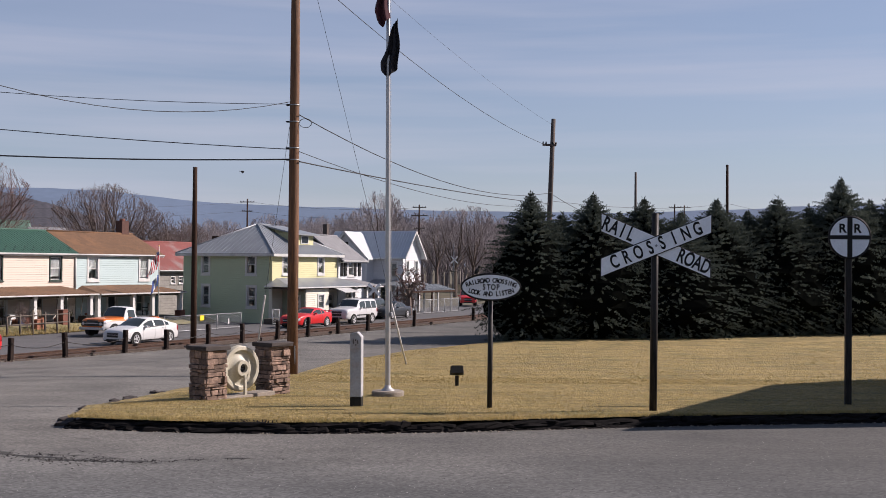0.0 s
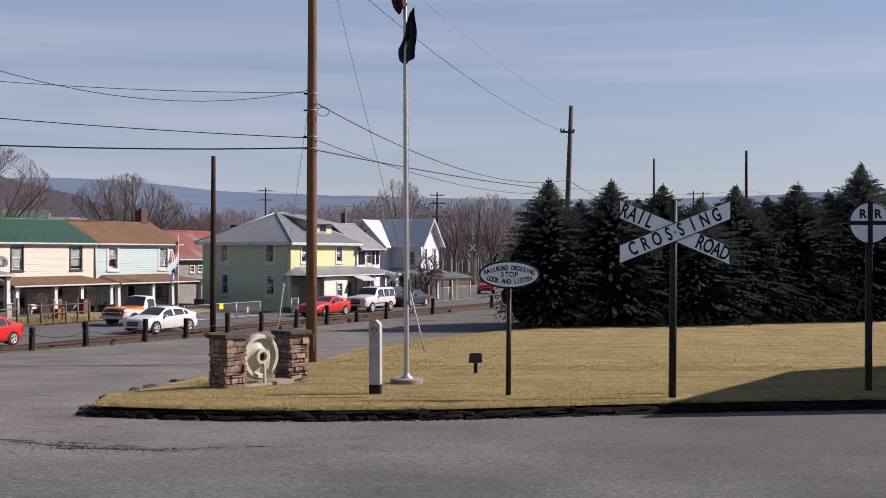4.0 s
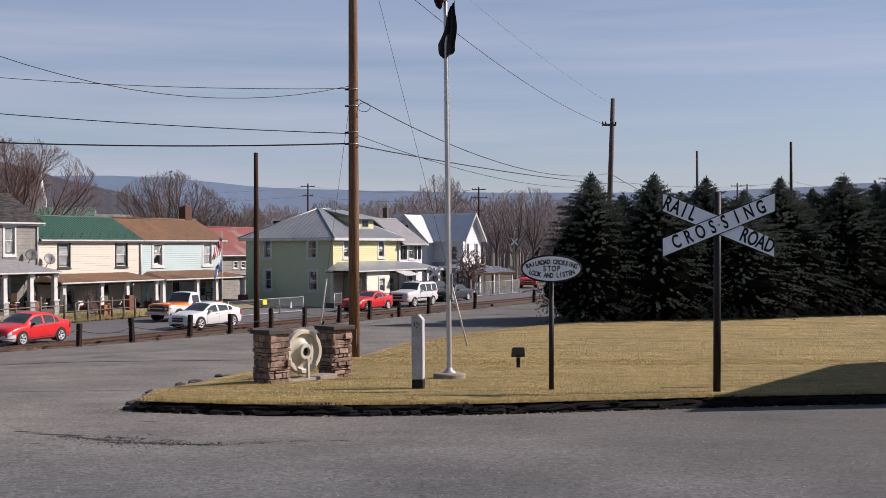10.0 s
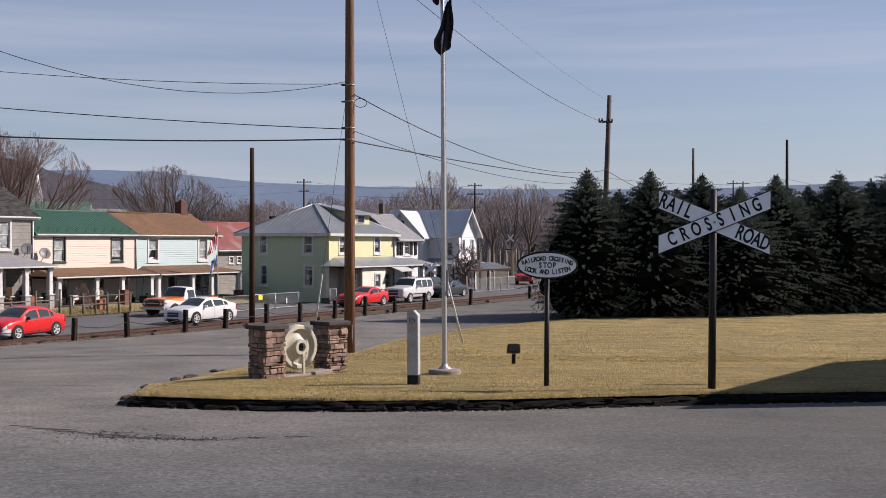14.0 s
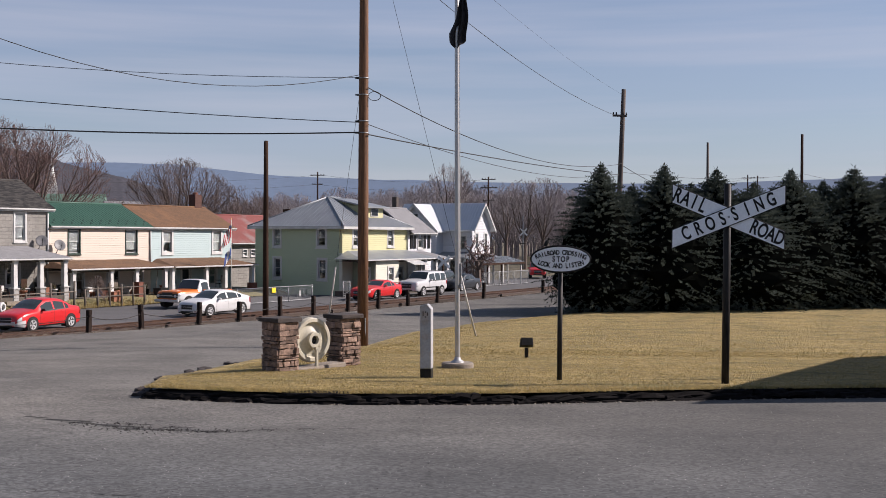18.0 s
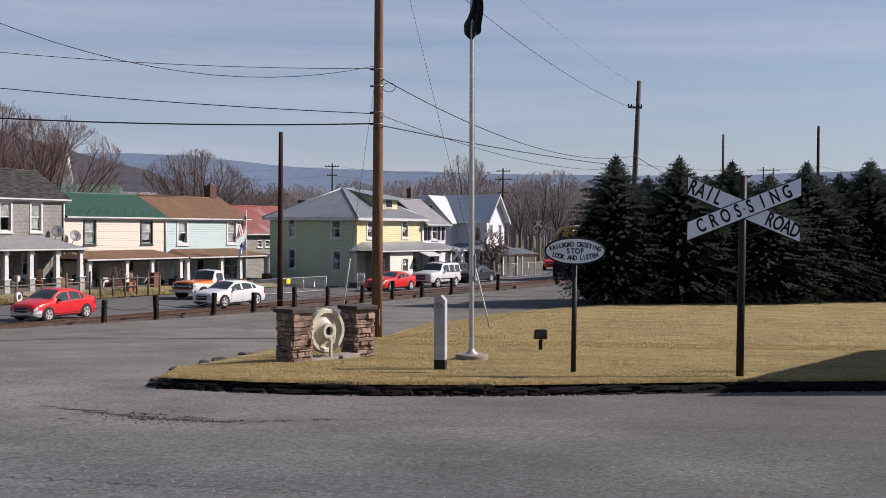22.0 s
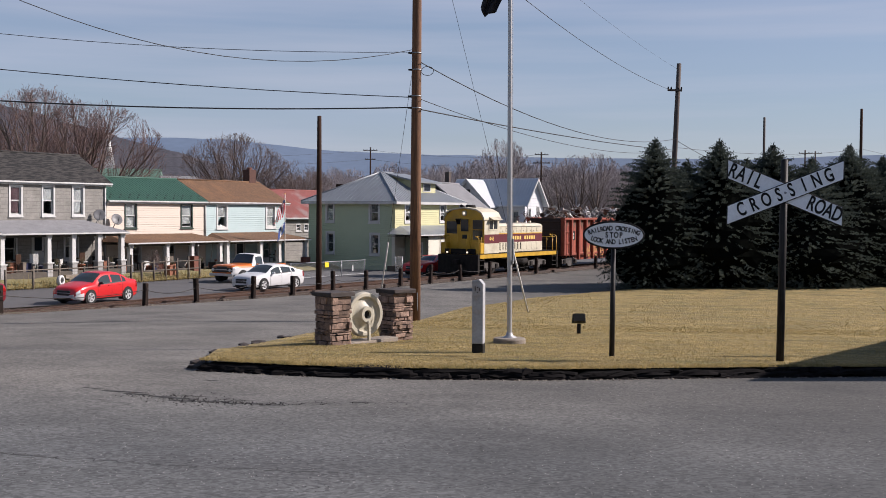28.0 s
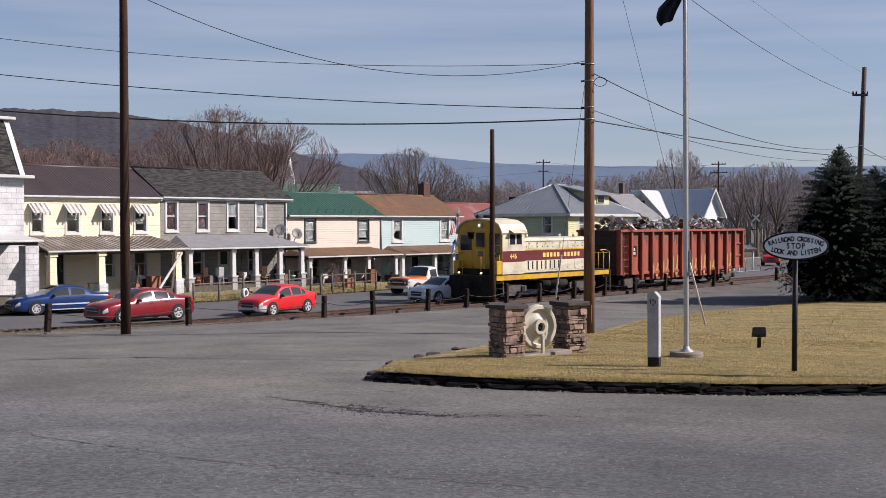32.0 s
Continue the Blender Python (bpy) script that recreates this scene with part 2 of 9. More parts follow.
def turf(name):
    """Mown dormant grass: straw, tan and a little green in tufts, with mowing streaks."""
    m = material(name, (0.33, 0.242, 0.094), (0.2, 0.152, 0.054), rough=1, scale=6.0, fine=26, bump=0.0, grain=0.5, spread=0.3, stretch=(0.6, 1, 1), c=(0.095, 0.097, 0.03), cscale=0.8, camt=0.6)
    nodes, links = m.node_tree.nodes, m.node_tree.links
    bsdf = nodes["Principled BSDF"]
    base = bsdf.inputs["Base Color"].links[0].from_socket
    tc = nodes.new("ShaderNodeTexCoord")
    mp = nodes.new("ShaderNodeMapping")
    mp.inputs["Scale"].default_value, mp.inputs["Rotation"].default_value = (0.5, 0.8, 1), (0, 0, 0.4)
    links.new(tc.outputs["Object"], mp.inputs[0])
    n = nodes.new("ShaderNodeTexNoise")
    n.inputs["Scale"].default_value, n.inputs["Detail"].default_value = 1.0, 6
    links.new(mp.outputs[0], n.inputs["Vector"])
    r = nodes.new("ShaderNodeMapRange")
    r.inputs["From Min"].default_value, r.inputs["From Max"].default_value = 0.36, 0.64
    r.inputs["To Min"].default_value, r.inputs["To Max"].default_value = 0.76, 1.24
    lm = nodes.new("ShaderNodeMapping")
    lm.inputs["Scale"].default_value, lm.inputs["Rotation"].default_value = (0.16, 2.2, 1), (0, 0, -0.25)
    links.new(tc.outputs["Object"], lm.inputs[0])
    ln = nodes.new("ShaderNodeTexNoise")
    ln.inputs["Scale"].default_value, ln.inputs["Detail"].default_value = 1.0, 5
    links.new(lm.outputs[0], ln.inputs["Vector"])
    av = nodes.new("ShaderNodeMath")
    av.operation = "ADD"
    hf = nodes.new("ShaderNodeMath")
    hf.operation, hf.inputs[1].default_value = "MULTIPLY", 0.5
    links.new(n.outputs["Fac"], av.inputs[0])
    links.new(ln.outputs["Fac"], av.inputs[1])
    links.new(av.outputs[0], hf.inputs[0])
    links.new(hf.outputs[0], r.inputs["Value"])
    x = nodes.new("ShaderNodeMix")
    x.data_type, x.blend_type = "RGBA", "MULTIPLY"
    x.inputs["Factor"].default_value = 1
    links.new(base, x.inputs["A"])
    links.new(r.outputs[0], x.inputs["B"])
    clump = nodes.new("ShaderNodeTexVoronoi")
    clump.inputs["Scale"].default_value = 13
    links.new(tc.outputs["Object"], clump.inputs["Vector"])
    cb = nodes.new("ShaderNodeRGBToBW")
    links.new(clump.outputs["Color"], cb.inputs[0])
    cr = nodes.new("ShaderNodeMapRange")
    cr.inputs["From Min"].default_value, cr.inputs["From Max"].default_value = 0.15, 0.85
    cr.inputs["To Min"].default_value, cr.inputs["To Max"].default_value = 0.68, 1.24
    links.new(cb.outputs[0], cr.inputs["Value"])
    y = nodes.new("ShaderNodeMix")
    y.data_type, y.blend_type = "RGBA", "MULTIPLY"
    y.inputs["Factor"].default_value = 1
    links.new(x.outputs["Result"], y.inputs["A"])
    links.new(cr.outputs[0], y.inputs["B"])
    links.new(y.outputs["Result"], bsdf.inputs["Base Color"])
    f = nodes.new("ShaderNodeTexNoise")
    f.inputs["Scale"].default_value, f.inputs["Detail"].default_value = 22, 4
    links.new(tc.outputs["Object"], f.inputs["Vector"])
    bp = nodes.new("ShaderNodeBump")
    bp.inputs["Strength"].default_value, bp.inputs["Distance"].default_value = 1.0, 0.05
    links.new(f.outputs["Fac"], bp.inputs["Height"])
    links.new(bp.outputs[0], bsdf.inputs["Normal"])
    return m


M = {}
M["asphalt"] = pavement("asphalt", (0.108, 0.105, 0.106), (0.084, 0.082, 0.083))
M["street"] = material("street_asphalt", (0.10, 0.098, 0.10), (0.074, 0.073, 0.075), rough=0.9, scale=0.5, fine=25, bump=0.3, grain=0.25)
M["crack"] = material("broken_asphalt", (0.015, 0.014, 0.014), (0.026, 0.024, 0.023), rough=0.95, scale=8, fine=60)
M["lawn"] = turf("dormant_lawn")
M["blade"] = material("dry_grass_blades", (0.45, 0.338, 0.145), (0.25, 0.192, 0.075), rough=0.9, scale=9, fine=40, bump=0.0, spread=0.22, c=(0.14, 0.14, 0.04), cscale=1.3, camt=0.5)


def let_light_through(m, share):
    """Mix in a share of translucency, as thin leaves and blades have."""
    nt = m.node_tree
    back = nt.nodes.new("ShaderNodeBsdfTranslucent")
    both = nt.nodes.new("ShaderNodeMixShader")
    both.inputs[0].default_value = share
    nt.links.new(nt.nodes["Principled BSDF"].inputs["Base Color"].links[0].from_socket, back.inputs["Color"])
    nt.links.new(nt.nodes["Principled BSDF"].outputs[0], both.inputs[1])
    nt.links.new(back.outputs[0], both.inputs[2])
    nt.links.new(both.outputs[0], nt.nodes["Material Output"].inputs[0])


let_light_through(M["blade"], 0.5)
M["field"] = material("far_fields", (0.117, 0.095, 0.055), (0.066, 0.062, 0.036), rough=1, scale=0.05, fine=0.8, bump=0.0)
M["yard"] = material("worn_yard", (0.24, 0.195, 0.095), (0.13, 0.125, 0.05), rough=0.95, scale=0.8, fine=12, bump=0.6, grain=0.4)
M["palemetal"] = material("pale_metal_roof", (0.6, 0.62, 0.64), (0.52, 0.54, 0.56), rough=0.4, scale=1, bump=0.05, metal=0.3, grain=0.06)
M["ballast"] = material("track_ballast", (0.146, 0.11, 0.088), (0.095, 0.069, 0.055), rough=0.95, scale=2.0, fine=14, bump=1.0, grain=0.5)
M["rail"] = material("rusty_rail", (0.088, 0.044, 0.026), (0.051, 0.029, 0.022), rough=0.6, metal=0.4, scale=6)
M["tie"] = material("weathered_tie", (0.066, 0.044, 0.033), (0.036, 0.026, 0.022), rough=0.9, scale=5, stretch=(1, 8, 8), vary=0.3)
M["timber"] = material("blackened_kerb_timber", (0.005, 0.0045, 0.0045), (0.013, 0.0115, 0.0115), rough=1, scale=7, fine=40, stretch=(0.5, 4, 4), bump=0.2, vary=0.3)
M["timber"].node_tree.nodes["Principled BSDF"].inputs["Specular IOR Level"].default_value = 0.1
M["pole"] = material("creosoted_pole", (0.19, 0.092, 0.044), (0.08, 0.04, 0.022), rough=0.85, scale=7, fine=26, stretch=(3, 3, 0.16), bump=0.3, spread=0.4)
M["darkpole"] = material("old_dark_pole", (0.055, 0.029, 0.019), (0.029, 0.017, 0.012), rough=0.9, scale=7, fine=26, stretch=(3, 3, 0.2), bump=0.5)
M["greypole"] = material("grey_pole", (0.102, 0.08, 0.069), (0.058, 0.047, 0.044), rough=0.9, scale=5, stretch=(3, 3, 0.2))
M["bollard"] = material("bollard_wood", (0.03, 0.02, 0.016), (0.014, 0.01, 0.009), rough=0.9, scale=6, stretch=(3, 3, 0.4), vary=0.25)
M["wire"] = plain("wire", (0.012, 0.012, 0.014), 0.6)
M["aluminium"] = material("brushed_aluminium", (0.496, 0.488, 0.48), (0.365, 0.358, 0.35), rough=0.4, metal=0.55, scale=3, fine=40, bump=0.05, grain=0.08)
M["concrete"] = material("pale_concrete", (0.263, 0.226, 0.182), (0.175, 0.146, 0.117), rough=0.9, scale=6, fine=50, bump=0.4)
M["stone"] = material("ledge_stone", (0.29, 0.195, 0.145), (0.075, 0.05, 0.042), rough=0.95, scale=7, fine=30, bump=0.3, vary=0.45)
M["mortar"] = material("dark_joint", (0.036, 0.029, 0.026), rough=0.95)
M["capstone"] = material("cap_stone", (0.06, 0.047, 0.042), (0.03, 0.025, 0.023), rough=0.9, scale=6, fine=30, bump=0.15)
M["cream"] = material("cream_paint", (0.496, 0.464, 0.368), (0.365, 0.336, 0.263), rough=0.5, scale=3, fine=30, bump=0.1, grain=0.08)
M["whitepaint"] = material("white_paint", (0.55, 0.55, 0.535), (0.45, 0.45, 0.435), rough=0.55, scale=2, fine=30, bump=0.05, grain=0.06)
M["signwhite"] = material("sign_white", (0.86, 0.88, 0.9), (0.76, 0.78, 0.8), rough=0.5, scale=2.5, fine=25, bump=0.08, grain=0.05, c=(0.5, 0.48, 0.46), cscale=3, camt=0.2)
M["black"] = material("black_paint", (0.012, 0.012, 0.012), (0.022, 0.021, 0.02), rough=0.45, scale=5, bump=0.1)
M["iron"] = material("worn_black_iron", (0.01, 0.01, 0.0105), (0.035, 0.032, 0.03), rough=0.5, scale=5, stretch=(4, 4, 0.5), spread=0.35)
M["glass"] = glazing("window_glass", (0.02, 0.025, 0.03))
for k in ("iron", "black", "darkpole", "bollard"):
    M[k].node_tree.nodes["Principled BSDF"].inputs["Specular IOR Level"].default_value = 0.15
M["windowglass"] = plain("clear_window_glass", (0.9, 0.95, 0.95), 0.02)
M["windowglass"].node_tree.nodes["Principled BSDF"].inputs["Transmission Weight"].default_value = 1.0
M["blind"] = material("grey_blind", (0.14, 0.143, 0.145), (0.1, 0.103, 0.107), rough=0.7, scale=3, grain=0.1, bump=0)
# Near-black stands in for shade in rooms and wheel arches; doors share it.
M["dark"] = plain("near_black", (0.012, 0.012, 0.012), 0.9)
M["gutter"] = material("white_trim", (0.53, 0.53, 0.515), (0.37, 0.37, 0.357), rough=0.5, scale=2, bump=0.03, grain=0.06)
M["yellowwall"] = boarded("pale_yellow_siding", (0.66, 0.585, 0.395), (0.6, 0.53, 0.355))
M["greyblock"] = coursed("grey_cement_block", (0.275, 0.262, 0.238), (0.215, 0.205, 0.186), 0.42, 0.2)
M["pinkwall"] = boarded("cream_pink_siding", (0.53, 0.452, 0.375), (0.49, 0.42, 0.35))
M["bluewall"] = boarded("pale_blue_siding", (0.345, 0.44, 0.44), (0.315, 0.405, 0.405))
M["greenwall"] = boarded("sage_green_siding", (0.40, 0.46, 0.315), (0.365, 0.42, 0.285))
M["limewall"] = boarded("yellow_green_siding", (0.50, 0.48, 0.26), (0.46, 0.44, 0.235))
M["whitewall"] = boarded("white_siding", (0.56, 0.568, 0.584), (0.496, 0.504, 0.528))
M["creamwall"] = boarded("porch_cream_siding", (0.592, 0.576, 0.48), (0.528, 0.512, 0.432))
M["palegreenwall"] = boarded("dull_green_siding", (0.263, 0.292, 0.212), (0.219, 0.248, 0.175))
M["whiteblock"] = coursed("white_painted_block", (0.62, 0.62, 0.62), (0.5, 0.5, 0.51), 0.5, 0.26)
M["paleblock"] = coursed("pale_grey_block", (0.42, 0.41, 0.4), (0.32, 0.31, 0.3), 0.4, 0.2)
M["brownmetal"] = material("brown_metal_roof", (0.082, 0.064, 0.062), (0.06, 0.046, 0.045), rough=0.45, scale=1, bump=0.05, metal=0.2)
M["greenmetal"] = material("green_metal_roof", (0.026, 0.084, 0.058), (0.019, 0.066, 0.045), rough=0.6, scale=1, bump=0.05, grain=0.08)
M["silvermetal"] = material("grey_metal_roof", (0.263, 0.285, 0.299), (0.204, 0.219, 0.234), rough=0.45, scale=1, bump=0.05, metal=0.3, grain=0.08)
M["brownshingle"] = material("brown_shingle", (0.145, 0.078, 0.04), (0.095, 0.052, 0.028), rough=0.95, scale=3, fine=18, bump=0.7, grain=0.35, c=(0.2, 0.1, 0.045), cscale=0.6, camt=0.5)
M["greyshingle"] = material("grey_shingle", (0.219, 0.219, 0.226), (0.161, 0.161, 0.168), rough=0.95, scale=2, fine=18, bump=0.5)
M["mottle"] = material("mottled_shingle", (0.007, 0.007, 0.007), (0.042, 0.038, 0.035), rough=0.95, scale=3.0, fine=14, bump=0.7, stretch=(0.7, 2.8, 2.8), spread=0.12)
M["rustroof"] = material("rusty_porch_metal", (0.14, 0.105, 0.08), (0.24, 0.21, 0.185), rough=0.6, scale=0.8, fine=12, bump=0.1, c=(0.5, 0.47, 0.43), cscale=0.55, camt=0.75)
M["redroof"] = material("faded_red_roof", (0.204, 0.051, 0.044), (0.146, 0.044, 0.036), rough=0.8, scale=1, c=(0.219, 0.182, 0.175), cscale=0.7, camt=0.6)
M["brick"] = material("red_brick", (0.182, 0.066, 0.044), (0.124, 0.051, 0.036), rough=0.9, scale=6, fine=20)
M["darkbrick"] = material("sooty_brick", (0.11, 0.05, 0.035), (0.06, 0.03, 0.025), rough=0.9, scale=6, fine=20)
M["chip"] = material("pale_chipping", (0.5, 0.47, 0.44), (0.3, 0.28, 0.27), rough=0.9, scale=9, fine=60)
M["porchfloor"] = material("porch_boards", (0.1, 0.085, 0.07), (0.065, 0.055, 0.045), rough=0.9, scale=4)
# Aerial haze is mixed into the ridge's base colour.
M["hillfar"] = material("haze_blue_ridge", (0.105, 0.15, 0.225), (0.09, 0.13, 0.195), rough=1, scale=0.006, fine=0.05, bump=0, grain=0.06)
# The slight blue cast puts distance haze into this hillside's colour.
M["hillmid"] = material("haze_toned_ridge", (0.038, 0.036, 0.046), (0.024, 0.024, 0.033), rough=1, scale=0.06, fine=0.4, bump=0, grain=0.45, c=(0.058, 0.048, 0.052), cscale=0.015, camt=0.6)
M["bark"] = material("grey_bark", (0.15, 0.115, 0.095), (0.085, 0.065, 0.056), rough=0.95, scale=6, stretch=(2, 2, 0.3))
M["twig"] = material("bare_twigs", (0.17, 0.125, 0.108), (0.12, 0.088, 0.078), rough=0.95, scale=1.0, fine=8, bump=0)
M["redtwig"] = material("reddish_twigs", (0.185, 0.12, 0.106), (0.13, 0.085, 0.078), rough=0.95, scale=1.0, fine=8, bump=0)
# Twig colour lightened to stand in for the haze before far woods.
M["haze"] = material("haze_paled_wood", (0.29, 0.255, 0.255), (0.22, 0.195, 0.2), rough=1, scale=0.2, fine=2, bump=0)
M["needle"] = material("spruce_needles", (0.044, 0.056, 0.048), (0.096, 0.113, 0.096), rough=1.0, scale=1.2, fine=20, bump=0, vary=0.18)
M["needle"].node_tree.nodes["Principled BSDF"].inputs["Specular IOR Level"].default_value = 0.05
let_light_through(M["needle"], 0.2)
M["chain"] = plain("dark_chain", (0.03, 0.026, 0.024), 0.6, 0.5)
M["galv"] = material("galvanised", (0.292, 0.299, 0.307), (0.219, 0.226, 0.234), rough=0.5, metal=0.5, scale=4, bump=0.02)


# ---- shapes ----
def box(bm, x0, x1, y0, y1, z0, z1, m=None):
    v = [bm.verts.new((x, y, z)) for z in (z0, z1) for y in (y0, y1) for x in (x0, x1)]
    if m:
        for p in v:
            p.co = m @ p.co
    for f in ((0, 2, 3, 1), (4, 5, 7, 6), (0, 1, 5, 4), (2, 6, 7, 3), (0, 4, 6, 2), (1, 3, 7, 5)):
        bm.faces.new([v[i] for i in f])
    return bm


def rod(bm, a, b, r0, r1=None, n=10, caps=True):
    a, b = Vector(a), Vector(b)
    r1 = r0 if r1 is None else r1
    q = (b - a).to_track_quat("Z", "Y")
    ring = []
    for p, r in ((a, r0), (b, r1)):
        ring.append([bm.verts.new(p + q @ Vector((r * math.cos(6.28318 * i / n), r * math.sin(6.28318 * i / n), 0))) for i in range(n)])
    for i in range(n):
        f = bm.faces.new((ring[0][i], ring[0][(i + 1) % n], ring[1][(i + 1) % n], ring[1][i]))
        f.smooth = n > 6
    if caps:
        bm.faces.new(ring[0][::-1])
        bm.faces.new(ring[1])
    return bm


def lathe(bm, profile, n=24, axis="Z", smooth=True, closed=False):
    """Turn (radius, height) pairs round an axis."""
    rings = []
    for r, h in profile:
        ring = []
        for i in range(n):
            c, s = r * math.cos(6.28318 * i / n), r * math.sin(6.28318 * i / n)
            ring.append(bm.verts.new((c, s, h) if axis == "Z" else (c, h, s) if axis == "Y" else (h, c, s)))
        rings.append(ring)
    pairs = list(zip(rings, rings[1:])) + ([(rings[-1], rings[0])] if closed else [])
    for a, b in pairs:
        for i in range(n):
            bm.faces.new((a[i], a[(i + 1) % n], b[(i + 1) % n], b[i])).smooth = smooth
    return bm


def prism(bm, outline, y0, y1, m=None):
    """An outline of (x, z) pushed from y0 to y1."""
    a = [bm.verts.new((x, y0, z)) for x, z in outline]
    b = [bm.verts.new((x, y1, z)) for x, z in outline]
    if m:
        for p in a + b:
            p.co = m @ p.co
    n = len(outline)
    bm.faces.new(a)
    bm.faces.new(b[::-1])
    for i in range(n):
        bm.faces.new((a[i], b[i], b[(i + 1) % n], a[(i + 1) % n]))
    return bm


def bevelled(bm, w, seg=1):
    bmesh.ops.recalc_face_normals(bm, faces=bm.faces[:])
    bmesh.ops.bevel(bm, geom=bm.edges[:], offset=w, segments=seg, affect="EDGES", profile=0.6, clamp_overlap=True)
    return bm


def finish(name, bm, mat):
    bmesh.ops.recalc_face_normals(bm, faces=bm.faces[:])
    me = bpy.data.meshes.new(name)
    bm.to_mesh(me)
    bm.free()
    me.materials.append(mat)
    return me


def part(name, bm, mat, parent, label=""):
    """One mesh object under a thing or a part."""
    ob = new(name, finish(name, bm, mat) if isinstance(bm, bmesh.types.BMesh) else bm)
    ob.parent = parent
    return tagged(ob, label) if label else ob


def thing(name, m, label, category, group="", kind=""):
    ob = new(name)
    ob.matrix_basis = m
    ob.empty_display_size = 0.2
    return tagged(ob, label, category, group, kind)


def single(name, bm, mat, m, label, category, group="", kind=""):
    ob = new(name, finish(name, bm, mat) if isinstance(bm, bmesh.types.BMesh) else bm)
    ob.matrix_basis = m
    return tagged(ob, label, category, group, kind)


def raw(name, verts, faces, mat):
    me = bpy.data.meshes.new(name)
    me.from_pydata(verts, [], faces)
    me.materials.append(mat)
    return me


def B():
    return bmesh.new()


# ---- plan: the railway's line, s along it, d to its far side ----
U, N = Vector((0.4373, 0.8993)), Vector((0.8993, -0.4373))
UNIT = 1.11  # metres to one unit of the plan, which is fitted to the camera's view and stretched about the eye
C0 = Vector((-20.728, 52.464))
TURN = math.degrees(math.atan2(U.y, U.x))
LOW = -2.45  # the street's level in the plan
STREET = EYE + UNIT * (LOW - EYE)


def at(s, d):
    return C0 + UNIT * (s * U - d * N)


def along(s, d, z=LOW, turn=0):
    """A pose on the plan: its x runs along the rails, its y away from them towards the houses."""
    p = at(s, d)
    return pose(p.x, p.y, EYE + UNIT * (z - EYE), 0, 0, TURN + turn) @ Matrix.Scale(UNIT, 4)


def ground(y, x=0.0):
    return EYE - float(np.interp(y + 0.6 * max(0.0, -14 - x), [-40, 0, 20, 24, 30.8, 42.7, 55.5, 62.2, 3000], [-0.95, 1.65, 2.95, 3.13, 3.487, 4.01, 4.44, 4.551, 4.551]))


FRONT = [(-6.75, 21.2), (-4.8, 20.62), (-2.8, 20.47), (-0.3, 20.85), (4.0, 22.4), (9.0, 23.7), (14.0, 25.0), (30, 29)]
SIDE = [(2.22, 67.16), (-1.67, 61.05), (-4.39, 51.96), (-5.16, 41.6), (-7.33, 32.85), (-7.66, 26.22)]
LAWN = FRONT + [(52, 38), (52, 93), (30.64, 80.81), (14.43, 71.48)] + SIDE


def edge_gap(x, y, pts):
    p = Vector((x, y))
    best = 99
    for a, b in zip(pts, pts[1:]):
        a, b = Vector(a), Vector(b)
        k = max(0, min(1, (p - a).dot(b - a) / (b - a).length_squared))
        best = min(best, (p - a - k * (b - a)).length)
    return best


def lawn_z(x, y):
    return ground(y, x) + 0.05 + 0.14 * min(1, edge_gap(x, y, SIDE) / 2.0)


def sheet(name, poly, height, mat, step, kind="structure", label="", category=""):
    """A sheet of ground over a plan outline, cut fine enough to follow the slope."""
    bm = B()
    bm.faces.new([bm.verts.new((x, y, 0)) for x, y in poly])
    xs, ys = [p[0] for p in poly], [p[1] for p in poly]
    for lo, hi, axis in ((min(ys), max(ys), 1), (min(xs), max(xs), 0)):
        k = math.ceil(lo / step) * step
        while k < hi:
            co, no = ((0, k, 0), (0, 1, 0)) if axis else ((k, 0, 0), (1, 0, 0))
            bmesh.ops.bisect_plane(bm, geom=bm.verts[:] + bm.edges[:] + bm.faces[:], plane_co=co, plane_no=no)
            k += step
    for v in bm.verts:
        v.co.z = height(v.co.x, v.co.y)
    for f in bm.faces:
        f.smooth = True
    me = bpy.data.meshes.new(name)
    bmesh.ops.recalc_face_normals(bm, faces=bm.faces[:])
    if bm.faces and sum(f.normal.z for f in bm.faces) < 0:
        bmesh.ops.reverse_faces(bm, faces=bm.faces[:])
    bm.to_mesh(me)
    bm.free()
    me.materials.append(mat)
    return tagged(new(name, me), label, category, "", kind)


def yard_z(x, y):
    """The front yards rise in a short bank from the street."""
    d = -((Vector((x, y)) - C0).dot(N)) / UNIT
    return ground(y, x) + 0.06 + 0.4 * max(0.0, min(1.0, (d - 11.5) / 1.2))


# ---- ground, roads ----
far = [-600, -200, -80, -40] + [4.0 * i for i in range(-9, 25)] + [110, 160, 300, 600, 1200, 3000]
gv, gf = [], []
gx = [-3000, -1200, -500, -200, -100] + [4.0 * i - 2 for i in range(-20, 4)] + [30, 60, 100, 200, 500, 1200, 3000]
for y in far:
    for x in gx:
        gv.append((x, y, ground(max(y, -40), x) - 0.12))
for j in range(len(far) - 1):
    for i in range(len(gx) - 1):
        k = j * len(gx) + i
        gf.append((k, k + 1, k + 1 + len(gx), k + len(gx)))
tagged(new("ground", raw("ground", gv, gf, M["field"])), "dry brown open ground reaching to the horizon", "ground", "", "structure")
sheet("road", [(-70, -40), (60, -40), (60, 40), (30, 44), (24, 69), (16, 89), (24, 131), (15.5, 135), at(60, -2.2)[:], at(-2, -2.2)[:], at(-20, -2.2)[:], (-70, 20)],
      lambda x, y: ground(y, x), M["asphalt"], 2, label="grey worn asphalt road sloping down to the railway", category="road")
